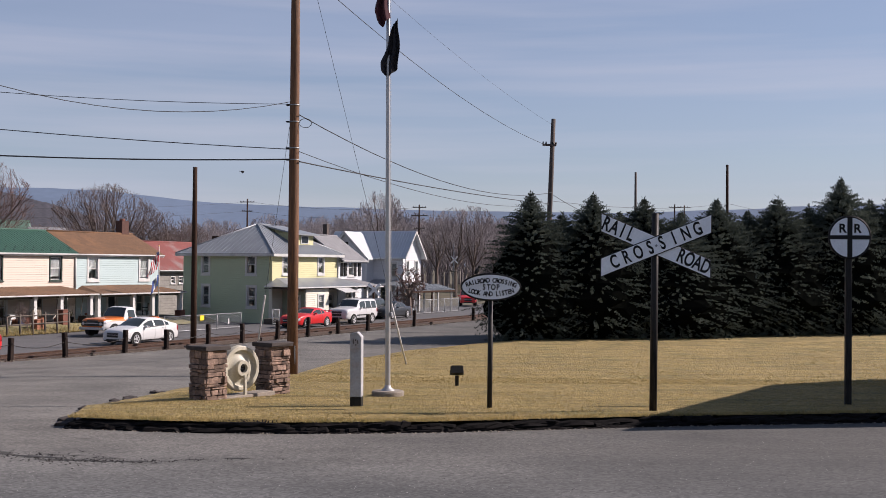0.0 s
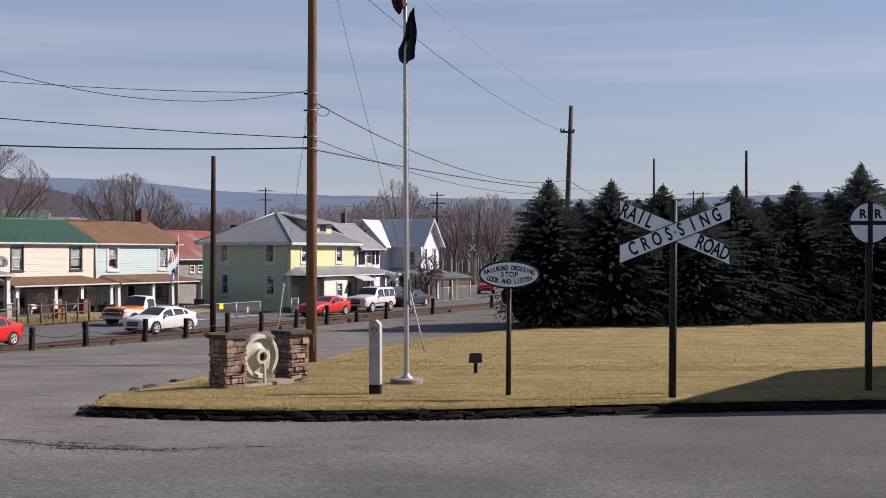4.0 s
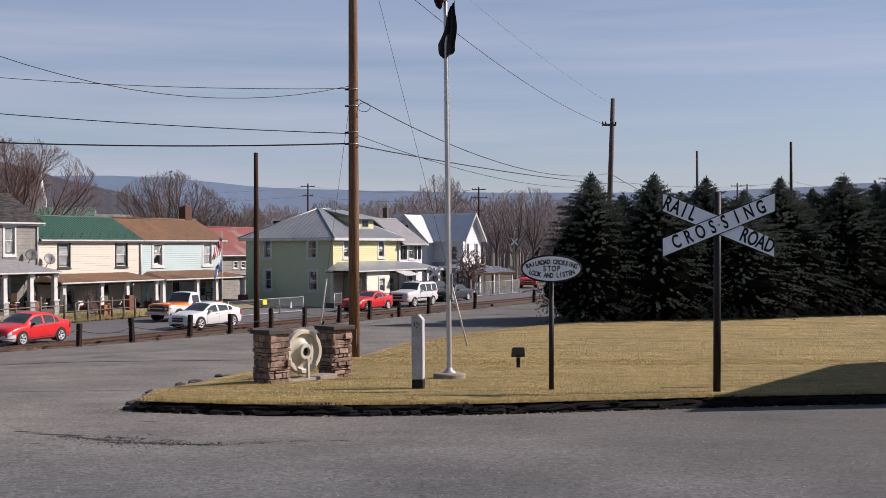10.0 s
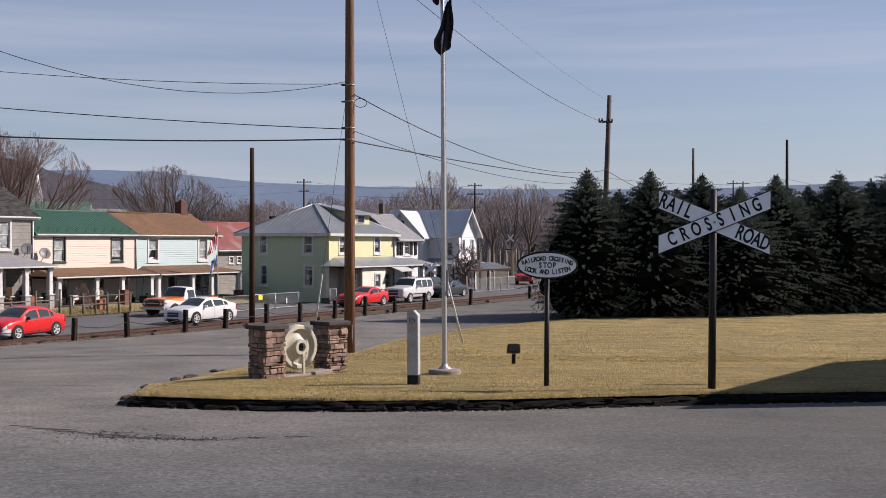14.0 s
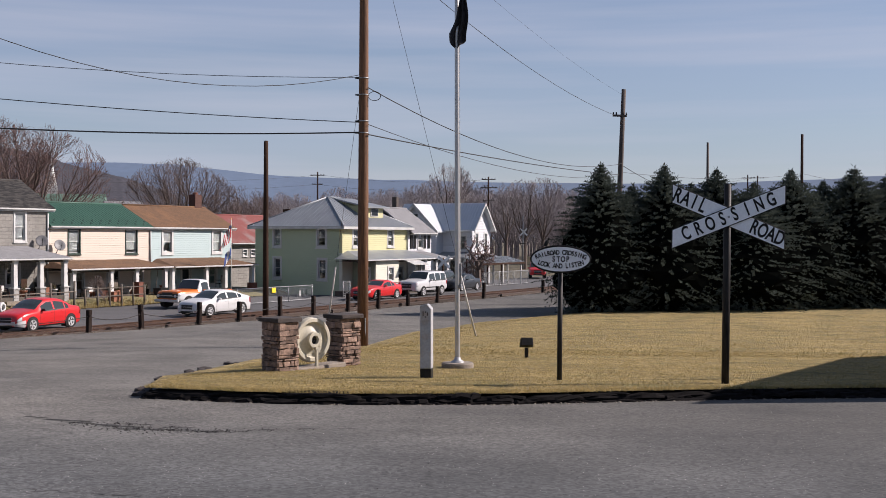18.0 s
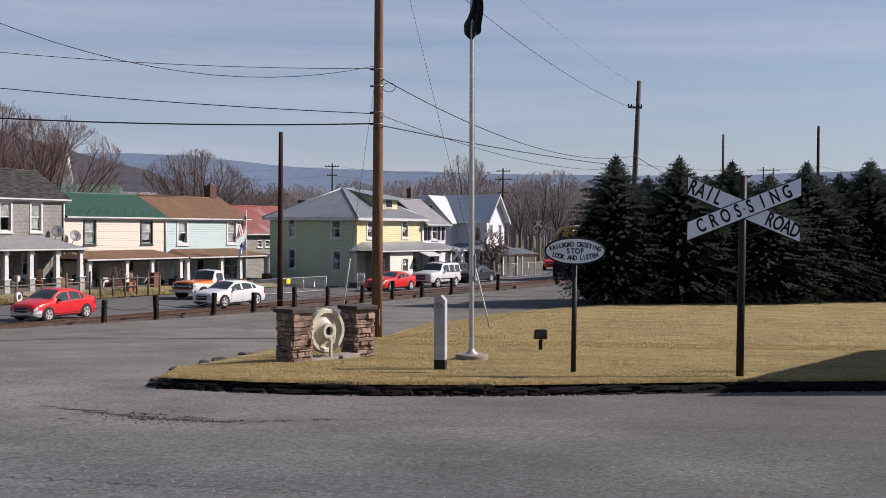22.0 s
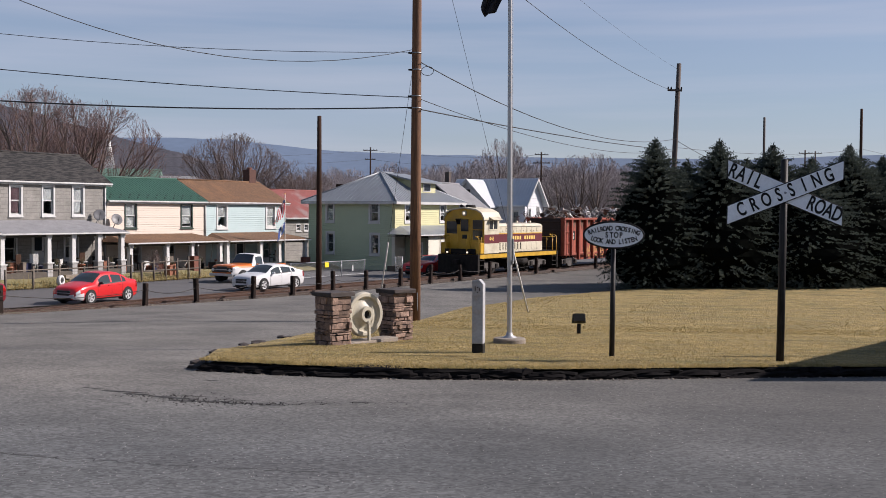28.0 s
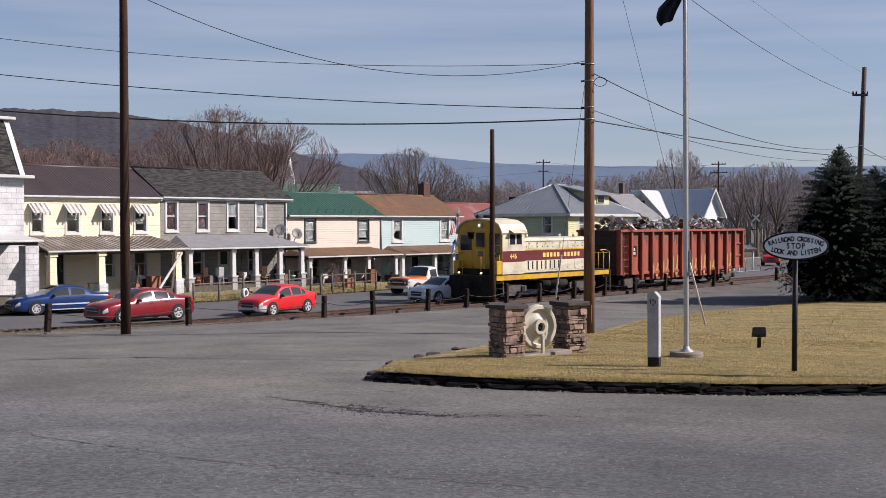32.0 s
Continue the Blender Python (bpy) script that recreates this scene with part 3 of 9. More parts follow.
sheet("street", [at(-60, 2.0)[:], at(110, 2.0)[:], at(110, 12.3)[:], at(70, 12.3)[:], at(32, 11.6)[:], at(-60, 11.6)[:]], lambda x, y: ground(y, x) - 0.012, M["street"], 4,
      label="narrow asphalt street between the railway and the houses", category="road")
sheet("lawn", LAWN, lawn_z, M["lawn"], 1.5, label="mown dormant yellow-brown lawn on a low bank", category="lawn")
sheet("yard_ground", [at(-60, 11.5)[:], at(31.2, 11.5)[:], at(31.2, 40)[:], at(-60, 40)[:]], yard_z, M["yard"], 1.5, label="worn grass front yards before the houses", category="ground")


# ---- railway ----
track = thing("railway_track", along(0, 0), "single railway track with rusty rails on brown ballast", "track", kind="structure")
bm = B()
for s0 in range(-60, 186, 6):
    box(bm, s0, s0 + 6, -1.55, 1.75, -0.12, -0.02 + 0.015 * math.sin(s0))
part("ballast_bed", bm, M["ballast"], track)
for side in (-0.69, 0.69):
    bm = B()
    prism(bm, [(-0.07, 0.0), (0.07, 0.0), (0.07, 0.02), (0.012, 0.04), (0.012, 0.10), (0.036, 0.11), (0.036, 0.145), (-0.036, 0.145), (-0.036, 0.11), (-0.012, 0.10), (-0.012, 0.04), (-0.07, 0.02)], -60, 185,
          Matrix.Translation((0, side, 0)) @ Matrix.Rotation(radians(-90), 4, "Z"))
    part("rail", bm, M["rail"], track)
tie_mesh = finish("tie", box(B(), -0.11, 0.11, -1.25, 1.25, -0.1, 0.015), M["tie"])
for k in range(150):
    ob = part("tie", tie_mesh, None, track)
    ob.location = (-18 + 0.55 * k, random.uniform(-0.05, 0.05), random.uniform(-0.006, 0.006))
    ob.rotation_euler.z = random.uniform(-0.02, 0.02)
# loose edging timbers along the near side of the track
for k, (s0, s1) in enumerate([(-1.5, 4.2), (4.6, 10.8), (11.2, 17), (17.3, 24), (24.4, 31), (31.5, 37), (37.6, 46)]):
    bm = bevelled(box(B(), s0, s1, -0.1, 0.1, -0.05, 0.14), 0.015)
    m = along(0, -1.62)
    single("edging_timber", bm, M["tie"], m, "brown weathered timber edging beside the track", "timber", "timbers beside the track")

# bollards with sagging chain
POSTS = [-12.8, -6.9, -0.1, 2.9, 6.55, 9.4, 12.6, 15.45, 18.65, 21.7, 25.0, 28.5, 34.75, 44.2]
for k, s in enumerate(POSTS):
    p = at(s, -1.78 if s > -3 else -1.5)
    h = 1.1 + 0.08 * math.sin(k * 2.3)
    ob = thing("bollard", pose(p.x, p.y, ground(p.y, p.x), 2.0 * math.sin(k * 1.7), 2.5 * math.cos(k * 2.9), TURN), "dark weathered wooden post beside the track", "bollard", "posts along the track")
    bm = bevelled(box(B(), -0.105, 0.105, -0.105, 0.105, -0.2, h), 0.025)
    part("post", bm, M["bollard"], ob)
    bm = rod(B(), (-0.02, -0.13, h - 0.25), (-0.02, -0.16, h - 0.25), 0.04, n=8)
    part("chain_staple", bm, M["chain"], ob)


def cable(name, a, b, sag, r, mat, label, category, group="", n=18):
    a, b = Vector(a), Vector(b)
    cu = bpy.data.curves.new(name, "CURVE")
    cu.dimensions = "3D"
    cu.bevel_depth, cu.bevel_resolution = r, 1
    sp = cu.splines.new("POLY")
    sp.points.add(n)
    for i in range(n + 1):
        k = i / n
        p = a.lerp(b, k)
        sp.points[i].co = (p.x, p.y, p.z - sag * 4 * k * (1 - k), 1)
    cu.materials.append(mat)
    return tagged(new(name, cu), label, category, group)


for a, b in zip(POSTS, POSTS[1:]):
    if b - a < 7:
        pa, pb = at(a, -1.8), at(b, -1.8)
        cable("chain", (pa.x, pa.y, ground(pa.y, pa.x) + 0.72), (pb.x, pb.y, ground(pb.y, pb.x) + 0.72), 0.22, 0.016, M["chain"], "dark sagging chain hung between the posts", "chain", "chains along the track")


# ---- houses ----
SWAP = Matrix(((0, 1, 0, 0), (1, 0, 0, 0), (0, 0, 1, 0), (0, 0, 0, 1)))
def wall(bm, w, h, t, holes, z0=0.0):
    """A wall along x, t thick towards +y, with openings (x0, x1, z0, z1) cut right through."""
    xs = sorted({0, w, *[v for o in holes for v in o[:2]]})
    zs = sorted({z0, h, *[v for o in holes for v in o[2:4]]})
    for xa, xb in zip(xs, xs[1:]):
        run = None
        for za, zb in zip(zs, zs[1:]):
            mx, mz = (xa + xb) / 2, (za + zb) / 2
            if any(o[0] < mx < o[1] and o[2] < mz < o[3] for o in holes):
                if run:
                    box(bm, xa, xb, 0, t, *run)
                run = None
            else:
                run = (run[0], zb) if run else (za, zb)
        if run:
            box(bm, xa, xb, 0, t, *run)
    bmesh.ops.remove_doubles(bm, verts=bm.verts[:], dist=0.0005)
    return bm


def side_window(house, m, o, trim="whitepaint", shade=0.45, trim_w=0.09, curtain="blind"):
    """A double-hung window in the opening o of a wall whose frame is m: trim, sashes, two panes, blind."""
    x0, x1, z0, z1 = o
    bm = B()
    for a in ((x0 - trim_w, x0 + 0.02, z0 - trim_w, z1 + trim_w), (x1 - 0.02, x1 + trim_w, z0 - trim_w, z1 + trim_w), (x0, x1, z1 - 0.02, z1 + trim_w), (x0, x1, z0 - trim_w, z0 + 0.02)):
        box(bm, a[0], a[1], -0.035, 0.06, a[2], a[3])
    box(bm, x0 - trim_w - 0.04, x1 + trim_w + 0.04, -0.08, 0.02, z0 - trim_w - 0.05, z0 - trim_w)
    win = part("window", bm, M[trim], house)
    win.matrix_local = m
    mid = (z0 + z1) / 2
    for nm, za, zb, y in (("upper_sash", mid - 0.02, z1 - 0.01, 0.05), ("lower_sash", z0 + 0.01, mid + 0.03, 0.085)):
        bm = B()
        for a in ((x0 + 0.01, x0 + 0.08, za, zb), (x1 - 0.08, x1 - 0.01, za, zb), (x0 + 0.08, x1 - 0.08, zb - 0.06, zb), (x0 + 0.08, x1 - 0.08, za, za + 0.06)):
            box(bm, a[0], a[1], y, y + 0.03, a[2], a[3])
        part(nm, bm, M["gutter"], win)
        part("pane", box(B(), x0 + 0.06, x1 - 0.06, y + 0.012, y + 0.018, za + 0.05, zb - 0.05), M["windowglass"], win).visible_shadow = False
    shade = min(0.92, shade * 1.7)
    if shade:
        zb = z1 - (z1 - z0) * shade
        part("blind", box(B(), x0 + 0.06, x1 - 0.06, 0.0725, 0.0735, max(zb, mid + 0.03), z1 - 0.06), M[curtain], win)
        if shade > 0.6:
            part("blind", box(B(), x0 + 0.06, x1 - 0.06, 0.108, 0.109, zb, mid - 0.02), M[curtain], win)
    return win


def panel_door(house, m, x0, x1, z0, z1, mat="whitepaint"):
    bm = B()
    for a in ((x0 - 0.09, x0, z0, z1 + 0.09), (x1, x1 + 0.09, z0, z1 + 0.09), (x0, x1, z1, z1 + 0.09)):
        box(bm, a[0], a[1], -0.03, 0.06, a[2], a[3])
    d = part("door", bm, M["gutter"], house)
    d.matrix_local = m
    part("leaf", box(B(), x0, x1, 0.03, 0.07, z0, z1), M[mat], d)
    part("pane", box(B(), x0 + 0.15, x1 - 0.15, 0.022, 0.029, z1 - 0.9, z1 - 0.15), M["glass"], d)
    part("handle", rod(B(), (x1 - 0.1, 0.03, z0 + 1.0), (x1 - 0.1, -0.03, z0 + 1.0), 0.03, n=8), M["galv"], d)
    return d


def ribs(bm, p, q, up, n, h=0.016, w=0.022):
    """Standing seams between the lines p[0]-p[1] (eave) and q[0]-q[1] (ridge)."""
    for i in range(n + 1):
        k = i / n
        a, b = Vector(p[0]).lerp(Vector(p[1]), k), Vector(q[0]).lerp(Vector(q[1]), k)
        run = (b - a)
        ln = run.length
        if ln < 0.05:
            continue
        r = run.normalized()
        nrm = Vector(up).normalized()
        sd = r.cross(nrm).normalized()
        m = Matrix((sd, r, nrm)).transposed().to_4x4()
        m.translation = a
        box(bm, -w / 2, w / 2, 0, ln, -0.005, h, m)
    return bm


def slab(bm, pts, t):
    """A roof plane through four corners, t thick (downwards)."""
    a = [bm.verts.new(p) for p in pts]
    b = [bm.verts.new((p[0], p[1], p[2] - t)) for p in pts]
    n = len(pts)
    bm.faces.new(a)
    bm.faces.new(b[::-1])
    for i in range(n):
        bm.faces.new((a[i], b[i], b[(i + 1) % n], a[(i + 1) % n]))
    return bm


def gable_roof(house, x0, x1, y0, y1, z, rise, mat, over=0.35, seam=0, label=""):
    """A ridge along x."""
    ym = (y0 + y1) / 2
    k = rise / (ym - y0)
    ze = z - over * k
    bm = B()
    slab(bm, [(x0, y0 - over, ze), (x1, y0 - over, ze), (x1, ym, z + rise), (x0, ym, z + rise)], 0.12)
    slab(bm, [(x1, y1 + over, ze), (x0, y1 + over, ze), (x0, ym, z + rise), (x1, ym, z + rise)], 0.12)
    roof = part("roof", bm, M[mat], house, label)
    if seam:
        bm = B()
        ribs(bm, ((x0, y0 - over, ze), (x1, y0 - over, ze)), ((x0, ym, z + rise), (x1, ym, z + rise)), (0, -k, 1), int((x1 - x0) / seam))
        part("standing_seams", bm, M[mat], roof)
    part("ridge_cap", rod(B(), (x0, ym, z + rise), (x1, ym, z + rise), 0.07, n=8), M[mat], roof)
    part("gutter", bevelled(box(B(), x0, x1, y0 - over - 0.1, y0 - over, ze - 0.13, ze - 0.03), 0.02), M["gutter"], house)
    part("fascia", box(B(), x0, x1, y0 - over, y0 + 0.02, ze - 0.2, ze - 0.14), M["gutter"], house)
    return roof


def porch(house, x0, x1, y0, y1, zf, ze, zt, mat, posts, post_mat="whitepaint", post_base=None, seam=0, hip=(0.0, 0.0), post_w=0.12, foot=0.0):
    """A porch before the wall at y1: floor, posts, sloping roof with gutter."""
    part("porch_floor", box(B(), x0 + 0.1, x1 - 0.1, y0 + 0.15, y1, zf - 0.5, zf), M["porchfloor"], house)
    bm = slab(B(), [(x0, y0, ze), (x1, y0, ze), (x1 - hip[1], y1, zt), (x0 + hip[0], y1, zt)], 0.07)
    if hip[0]:
        bm.faces.new([bm.verts.new(p) for p in ((x0, y0, ze), (x0 + hip[0], y1, zt), (x0, y1, ze))])
    if hip[1]:
        bm.faces.new([bm.verts.new(p) for p in ((x1, y0, ze), (x1, y1, ze), (x1 - hip[1], y1, zt))])
    roof = part("porch_roof", bm, M[mat], house)
    if seam:
        part("standing_seams", ribs(B(), ((x0, y0, ze), (x1, y0, ze)), ((x0 + hip[0], y1, zt), (x1 - hip[1], y1, zt)), (0, -(zt - ze) / (y1 - y0), 1), int((x1 - x0) / seam), 0.03), M[mat], roof)
    # Beam and ceiling take the dark floor colour to paint in porch shade.
    part("porch_beam", box(B(), x0 + 0.1, x1 - 0.1, y0 + 0.26, y0 + 0.4, ze - 0.24, ze - 0.09), M["porchfloor"], house)
    part("porch_gutter", bevelled(box(B(), x0, x1, y0 - 0.1, y0, ze - 0.11, ze - 0.02), 0.02), M["gutter"], house)
    part("porch_ceiling", box(B(), x0 + 0.1, x1 - 0.1, y0 + 0.4, y1, ze - 0.14, ze - 0.1), M["porchfloor"], house)
    for x in posts:
        bm = B()
        yc = y0 + 0.3
        for za, zb, wa, wb in ((zf, ze - 0.32, post_w * 1.12, post_w * 0.92), (ze - 0.32, ze - 0.12, post_w * 1.2, post_w * 1.3)):
            lo_, hi_ = [[bm.verts.new((x + a * w_, yc + b * w_, z_)) for a, b in ((-1, -1), (1, -1), (1, 1), (-1, 1))] for z_, w_ in ((za, wa), (zb, wb))]
            bm.faces.new(lo_[::-1])
            bm.faces.new(hi_)
            for q in range(4):
                bm.faces.new((lo_[q], lo_[(q + 1) % 4], hi_[(q + 1) % 4], hi_[q]))
        p = part("porch_post", bm, M[post_mat], house)
        if foot:
            part("pedestal", bevelled(box(B(), x - post_w * 1.5, x + post_w * 1.5, yc - post_w * 1.5, yc + post_w * 1.5, zf - 0.45, zf + foot), 0.02), M["paleblock"], p, "pale block pedestal")
            part("pedestal_cap", bevelled(box(B(), x - post_w * 1.8, x + post_w * 1.8, yc - post_w * 1.8, yc + post_w * 1.8, zf + foot, zf + foot + 0.08), 0.015), M["gutter"], p)
        if post_base:
            part("post_base", bevelled(box(B(), x - 0.2, x + 0.2, y0 + 0.02, y0 + 0.42, zf - 0.45, zf + 0.75), 0.02), M[post_base], p)
    return roof


def shell(house, x0, x1, y0, y1, z0, z1, mat, front, t=0.25, side=None, name="front_wall"):
    """Four walls round a hollow, its floor near-black so rooms read as unlit; openings in the front and in the side at
    x0.
    """
    fm = Matrix.Translation((x0, y0, 0))
    holes = [(a - x0, b - x0, c, d) for a, b, c, d in front]
    part(name, wall(B(), x1 - x0, z1, t, holes, z0), M[mat], house).matrix_local = fm
    sm = Matrix.Translation((x0, y1, 0)) @ Matrix.Rotation(radians(-90), 4, "Z")
    sh = side or []
    part("side_wall", wall(B(), y1 - y0 - t - 0.003, z1, t, sh, z0), M[mat], house).matrix_local = sm
    part("back_wall", box(B(), x0 + t + 0.003, x1 - t - 0.003, y1 - t, y1, z0, z1), M[mat], house)
    part("side_wall", box(B(), x1 - t, x1, y0 + t + 0.003, y1, z0, z1), M[mat], house)
    # The floor's colour paints in the darkness of an unlit room.
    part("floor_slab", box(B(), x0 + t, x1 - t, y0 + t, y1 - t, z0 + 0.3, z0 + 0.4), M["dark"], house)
    return fm, sm


def gable_end(house, x, y0, y1, z, rise, mat, t=0.25):
    part("gable", prism(B(), [(y0, z), (y1, z), ((y0 + y1) / 2, z + rise - 0.05)], 0, t, Matrix.Translation((x, 0, 0)) @ Matrix(((0, 1, 0, 0), (1, 0, 0, 0), (0, 0, 1, 0), (0, 0, 0, 1)))), M[mat], house)


D = 15.5
# yellow and grey halves of the first double house
h = thing("row_house", along(0, 0, 0), "pale yellow sided row house with brown metal roof and striped awnings", "house", "row houses")
up = [(-3.45, -2.8, 1.2, 2.5), (-1.5, -0.8, 1.2, 2.5), (0.52, 1.22, 1.2, 2.52), (2.58, 3.3, 1.22, 2.55)]
down = [(-2.6, -1.7, -1.75, 0.1), (0.5, 1.3, -1.2, 0.2), (2.5, 3.3, -1.2, 0.2)]
fm, sm = shell(h, -3.9, 4.22, D, D + 5.2, -2.4, 3.08, "yellowwall", up + down)
for k, o in enumerate(up + down[1:]):
    side_window(h, Matrix.Translation((0, D, 0)), o, shade=(0.3, 0.25, 0.3, 0.32, 0, 0)[k])
panel_door(h, Matrix.Translation((0, D, 0)), -2.6, -1.7, -1.75, 0.1, "dark")
gable_roof(h, -4.15, 4.22, D, D + 5.2, 3.2, 1.47, "brownmetal", over=0.2, seam=0.17, label="brown ribbed metal roof")
gable_end(h, -3.9, D, D + 5.2, 3.2, 1.47, "yellowwall")
for k, o in enumerate(up):
    bm = B()
    slab(bm, [(o[0] - 0.18, -0.55, 2.2), (o[1] + 0.18, -0.55, 2.2), (o[1] + 0.18, -0.01, 2.66), (o[0] - 0.18, -0.01, 2.66)], 0.02)
    aw = part("awning", bm, M["whitepaint"], h, "white and brown striped aluminium awning")
    aw.matrix_local = Matrix.Translation((0, D, 0))
    for i in range(4):
        x = o[0] - 0.1 + i * (o[1] - o[0] + 0.2) / 3.4
        part("stripe", slab(B(), [(x, -0.553, 2.203), (x + 0.1, -0.553, 2.203), (x + 0.1, -0.01, 2.666), (x, -0.01, 2.666)], 0.004), M["rustroof"], aw)
        part("scallop", box(B(), x, x + 0.1, -0.56, -0.545, 2.06, 2.2), M["rustroof"], aw)
porch(h, -4.0, 4.35, D - 2.35, D, -1.75, 0.36, 0.98, "rustroof", [-3.6, -0.9, 3.75], "yellowwall", None, seam=0.3, hip=(0.0, 0.9), post_w=0.18)
for x in (-0.9, 3.75):
    part("post_base", bevelled(box(B(), x - 0.27, x + 0.27, D - 2.35, D - 1.85, -2.4, -1.35), 0.03), M["whiteblock"], h)

h = thing("row_house", along(0, 0, 0), "grey cement-block row house with mottled dark shingle roof", "house", "row houses")
up = [(4.62, 5.32, 1.28, 2.82), (6.74, 7.46, 1.28, 2.82), (8.88, 9.62, 1.28, 2.84), (10.98, 11.72, 1.28, 2.84)]
down = [(5.2, 6.0, -1.3, 0.2), (6.3, 7.1, -1.3, 0.2), (8.2, 9.0, -1.75, 0.2), (10.4, 11.3, -1.2, 0.2)]
shell(h, 4.24, 13.4, D, D + 5.2, -2.4, 3.13, "greyblock", up + down)
M["maroon_curtain"] = material("maroon_curtain", (0.04, 0.01, 0.016), (0.018, 0.008, 0.012), rough=0.9, scale=4, stretch=(6, 1, 1), bump=0, spread=0.3)
for k, o in enumerate(up + down[:2] + down[3:]):
    side_window(h, Matrix.Translation((0, D, 0)), o, shade=(0.85, 0.85, 0.3, 0.55, 0, 0, 0)[k], curtain="maroon_curtain" if k < 2 else "blind")
panel_door(h, Matrix.Translation((0, D, 0)), 8.2, 9.0, -1.75, 0.2)
gable_roof(h, 4.24, 13.7, D, D + 5.2, 3.26, 1.54, "mottle", over=0.2, label="mottled grey-brown shingle roof")
porch(h, 4.37, 13.0, D - 2.35, D, -1.75, 0.34, 0.98, "greyshingle", [4.6, 7.55, 9.2, 11.0, 12.7], "whitepaint", None, hip=(0.9, 1.2), post_w=0.125, foot=0.42)
part("downpipe", rod(B(), (13.3, D - 0.06, -1.8), (13.3, D - 0.06, 2.85), 0.05, n=8), M["gutter"], h)

# cream and pale blue halves of the second double house
h = thing("row_house", along(0, 0, 0), "cream sided row house with green metal roof and brown porch", "house", "row houses")
up = [(14.9, 15.77, 0.52, 1.94), (19.55, 20.5, 0.5, 1.94)]
down = [(15.3, 16.1, -1.7, -0.5), (18.0, 18.9, -2.0, -0.45), (20.2, 21.0, -1.7, -0.5)]
shell(h, 13.45, 21.74, D, D + 5.2, -2.4, 2.16, "pinkwall", up + down)
M["greentrim"] = material("dark_green_trim", (0.022, 0.044, 0.033), rough=0.5)
for k, o in enumerate(up + [down[0], down[2]]):
    side_window(h, Matrix.Translation((0, D, 0)), o, trim="greentrim" if k < 2 else "whitepaint", shade=(0.55, 0.5, 0, 0)[k], trim_w=0.06 if k < 2 else 0.08)
panel_door(h, Matrix.Translation((0, D, 0)), 18.0, 18.9, -2.0, -0.45, "dark")
gable_roof(h, 13.4, 21.76, D, D + 5.2, 2.27, 1.33, "greenmetal", over=0.2, seam=0.24, label="green ribbed metal roof with snow guards")
for i in range(22):
    yy = D + 0.02 + (0.3 if i % 2 else 0.0)
    part("snow_guard", bevelled(box(B(), 13.7 + i * 0.37, 13.8 + i * 0.37, yy, yy + 0.05, 2.27 + (yy - D) * 0.5115 + 0.01, 2.37 + (yy - D) * 0.5115), 0.01), M["greentrim"], h)
porch(h, 12.95, 21.3, D - 2.3, D, -2.0, -0.3, 0.12, "brownshingle", [13.4, 16.3, 18.4, 20.9], "whitepaint", None, hip=(0.6, 0.8))
part("downpipe", rod(B(), (21.66, D - 0.06, -0.2), (21.66, D - 0.06, 1.9), 0.05, n=8), M["gutter"], h)
h = thing("row_house", along(0, 0, 0), "pale blue sided row house with brown shingle roof and chimney", "house", "row houses")
up = [(22.86, 23.7, 0.5, 1.86), (27.75, 28.6, 0.5, 1.86)]
down = [(22.9, 23.7, -1.6, -0.5), (24.6, 25.5, -2.0, -0.42), (27.4, 28.1, -1.7, -0.5)]
shell(h, 21.78, 29.75, D, D + 5.2, -2.4, 2.16, "bluewall", up + down)
for k, o in enumerate(up + [down[0], down[2]]):
    side_window(h, Matrix.Translation((0, D, 0)), o, shade=(0.32, 0.6, 0, 0.3)[k], trim_w=0.13)
panel_door(h, Matrix.Translation((0, D, 0)), 24.6, 25.5, -2.0, -0.42)
gable_roof(h, 21.78, 30.0, D, D + 5.2, 2.27, 1.33, "brownshingle", over=0.2, label="brown shingle roof")
porch(h, 21.4, 29.7, D - 2.35, D, -2.0, -0.32, 0.12, "brownshingle", [21.5, 24.7, 26.6, 29.4], "whitepaint", None, hip=(0.9, 1.2))
part("post_base", bevelled(box(B(), 29.15, 29.65, D - 2.35, D - 1.85, -2.4, -1.6), 0.02), M["brick"], h)
bm = bevelled(box(B(), 28.8, 29.5, 18.0, 18.6, 3.0, 4.5), 0.02)
ch = part("chimney", bm, M["darkbrick"], h, "sooty brick chimney")
part("chimney_pot", rod(B(), (29.15, 18.3, 4.5), (29.15, 18.3, 4.65), 0.2, 0.17), M["brick"], ch)

# tall white block house
h = thing("row_house", along(0, 0, 0), "tall white painted block house with dark shingle mansard", "house", "row houses")
shell(h, -13.5, -4.35, 14.6, 22, -2.4, 3.95, "whiteblock", [(-8, -7, 1.0, 2.7), (-12, -11, 1.0, 2.7)])
for o in ((-8, -7, 1.0, 2.7), (-12, -11, 1.0, 2.7)):
    side_window(h, Matrix.Translation((0, 14.6, 0)), o, shade=0.4)
part("roof", prism(B(), [(14.5, 3.95), (22.1, 3.95), (20.6, 6.75), (16.0, 6.75)], -13.6, -4.5, Matrix(((0, 1, 0, 0), (1, 0, 0, 0), (0, 0, 1, 0), (0, 0, 0, 1)))), M["mottle"], h)
part("cornice", bevelled(box(B(), -13.7, -4.05, 14.1, 14.6, 3.82, 3.98), 0.03), M["gutter"], h)
part("roof_cornice", bevelled(box(B(), -13.7, -4.1, 15.7, 20.9, 6.72, 6.88), 0.03), M["gutter"], h)
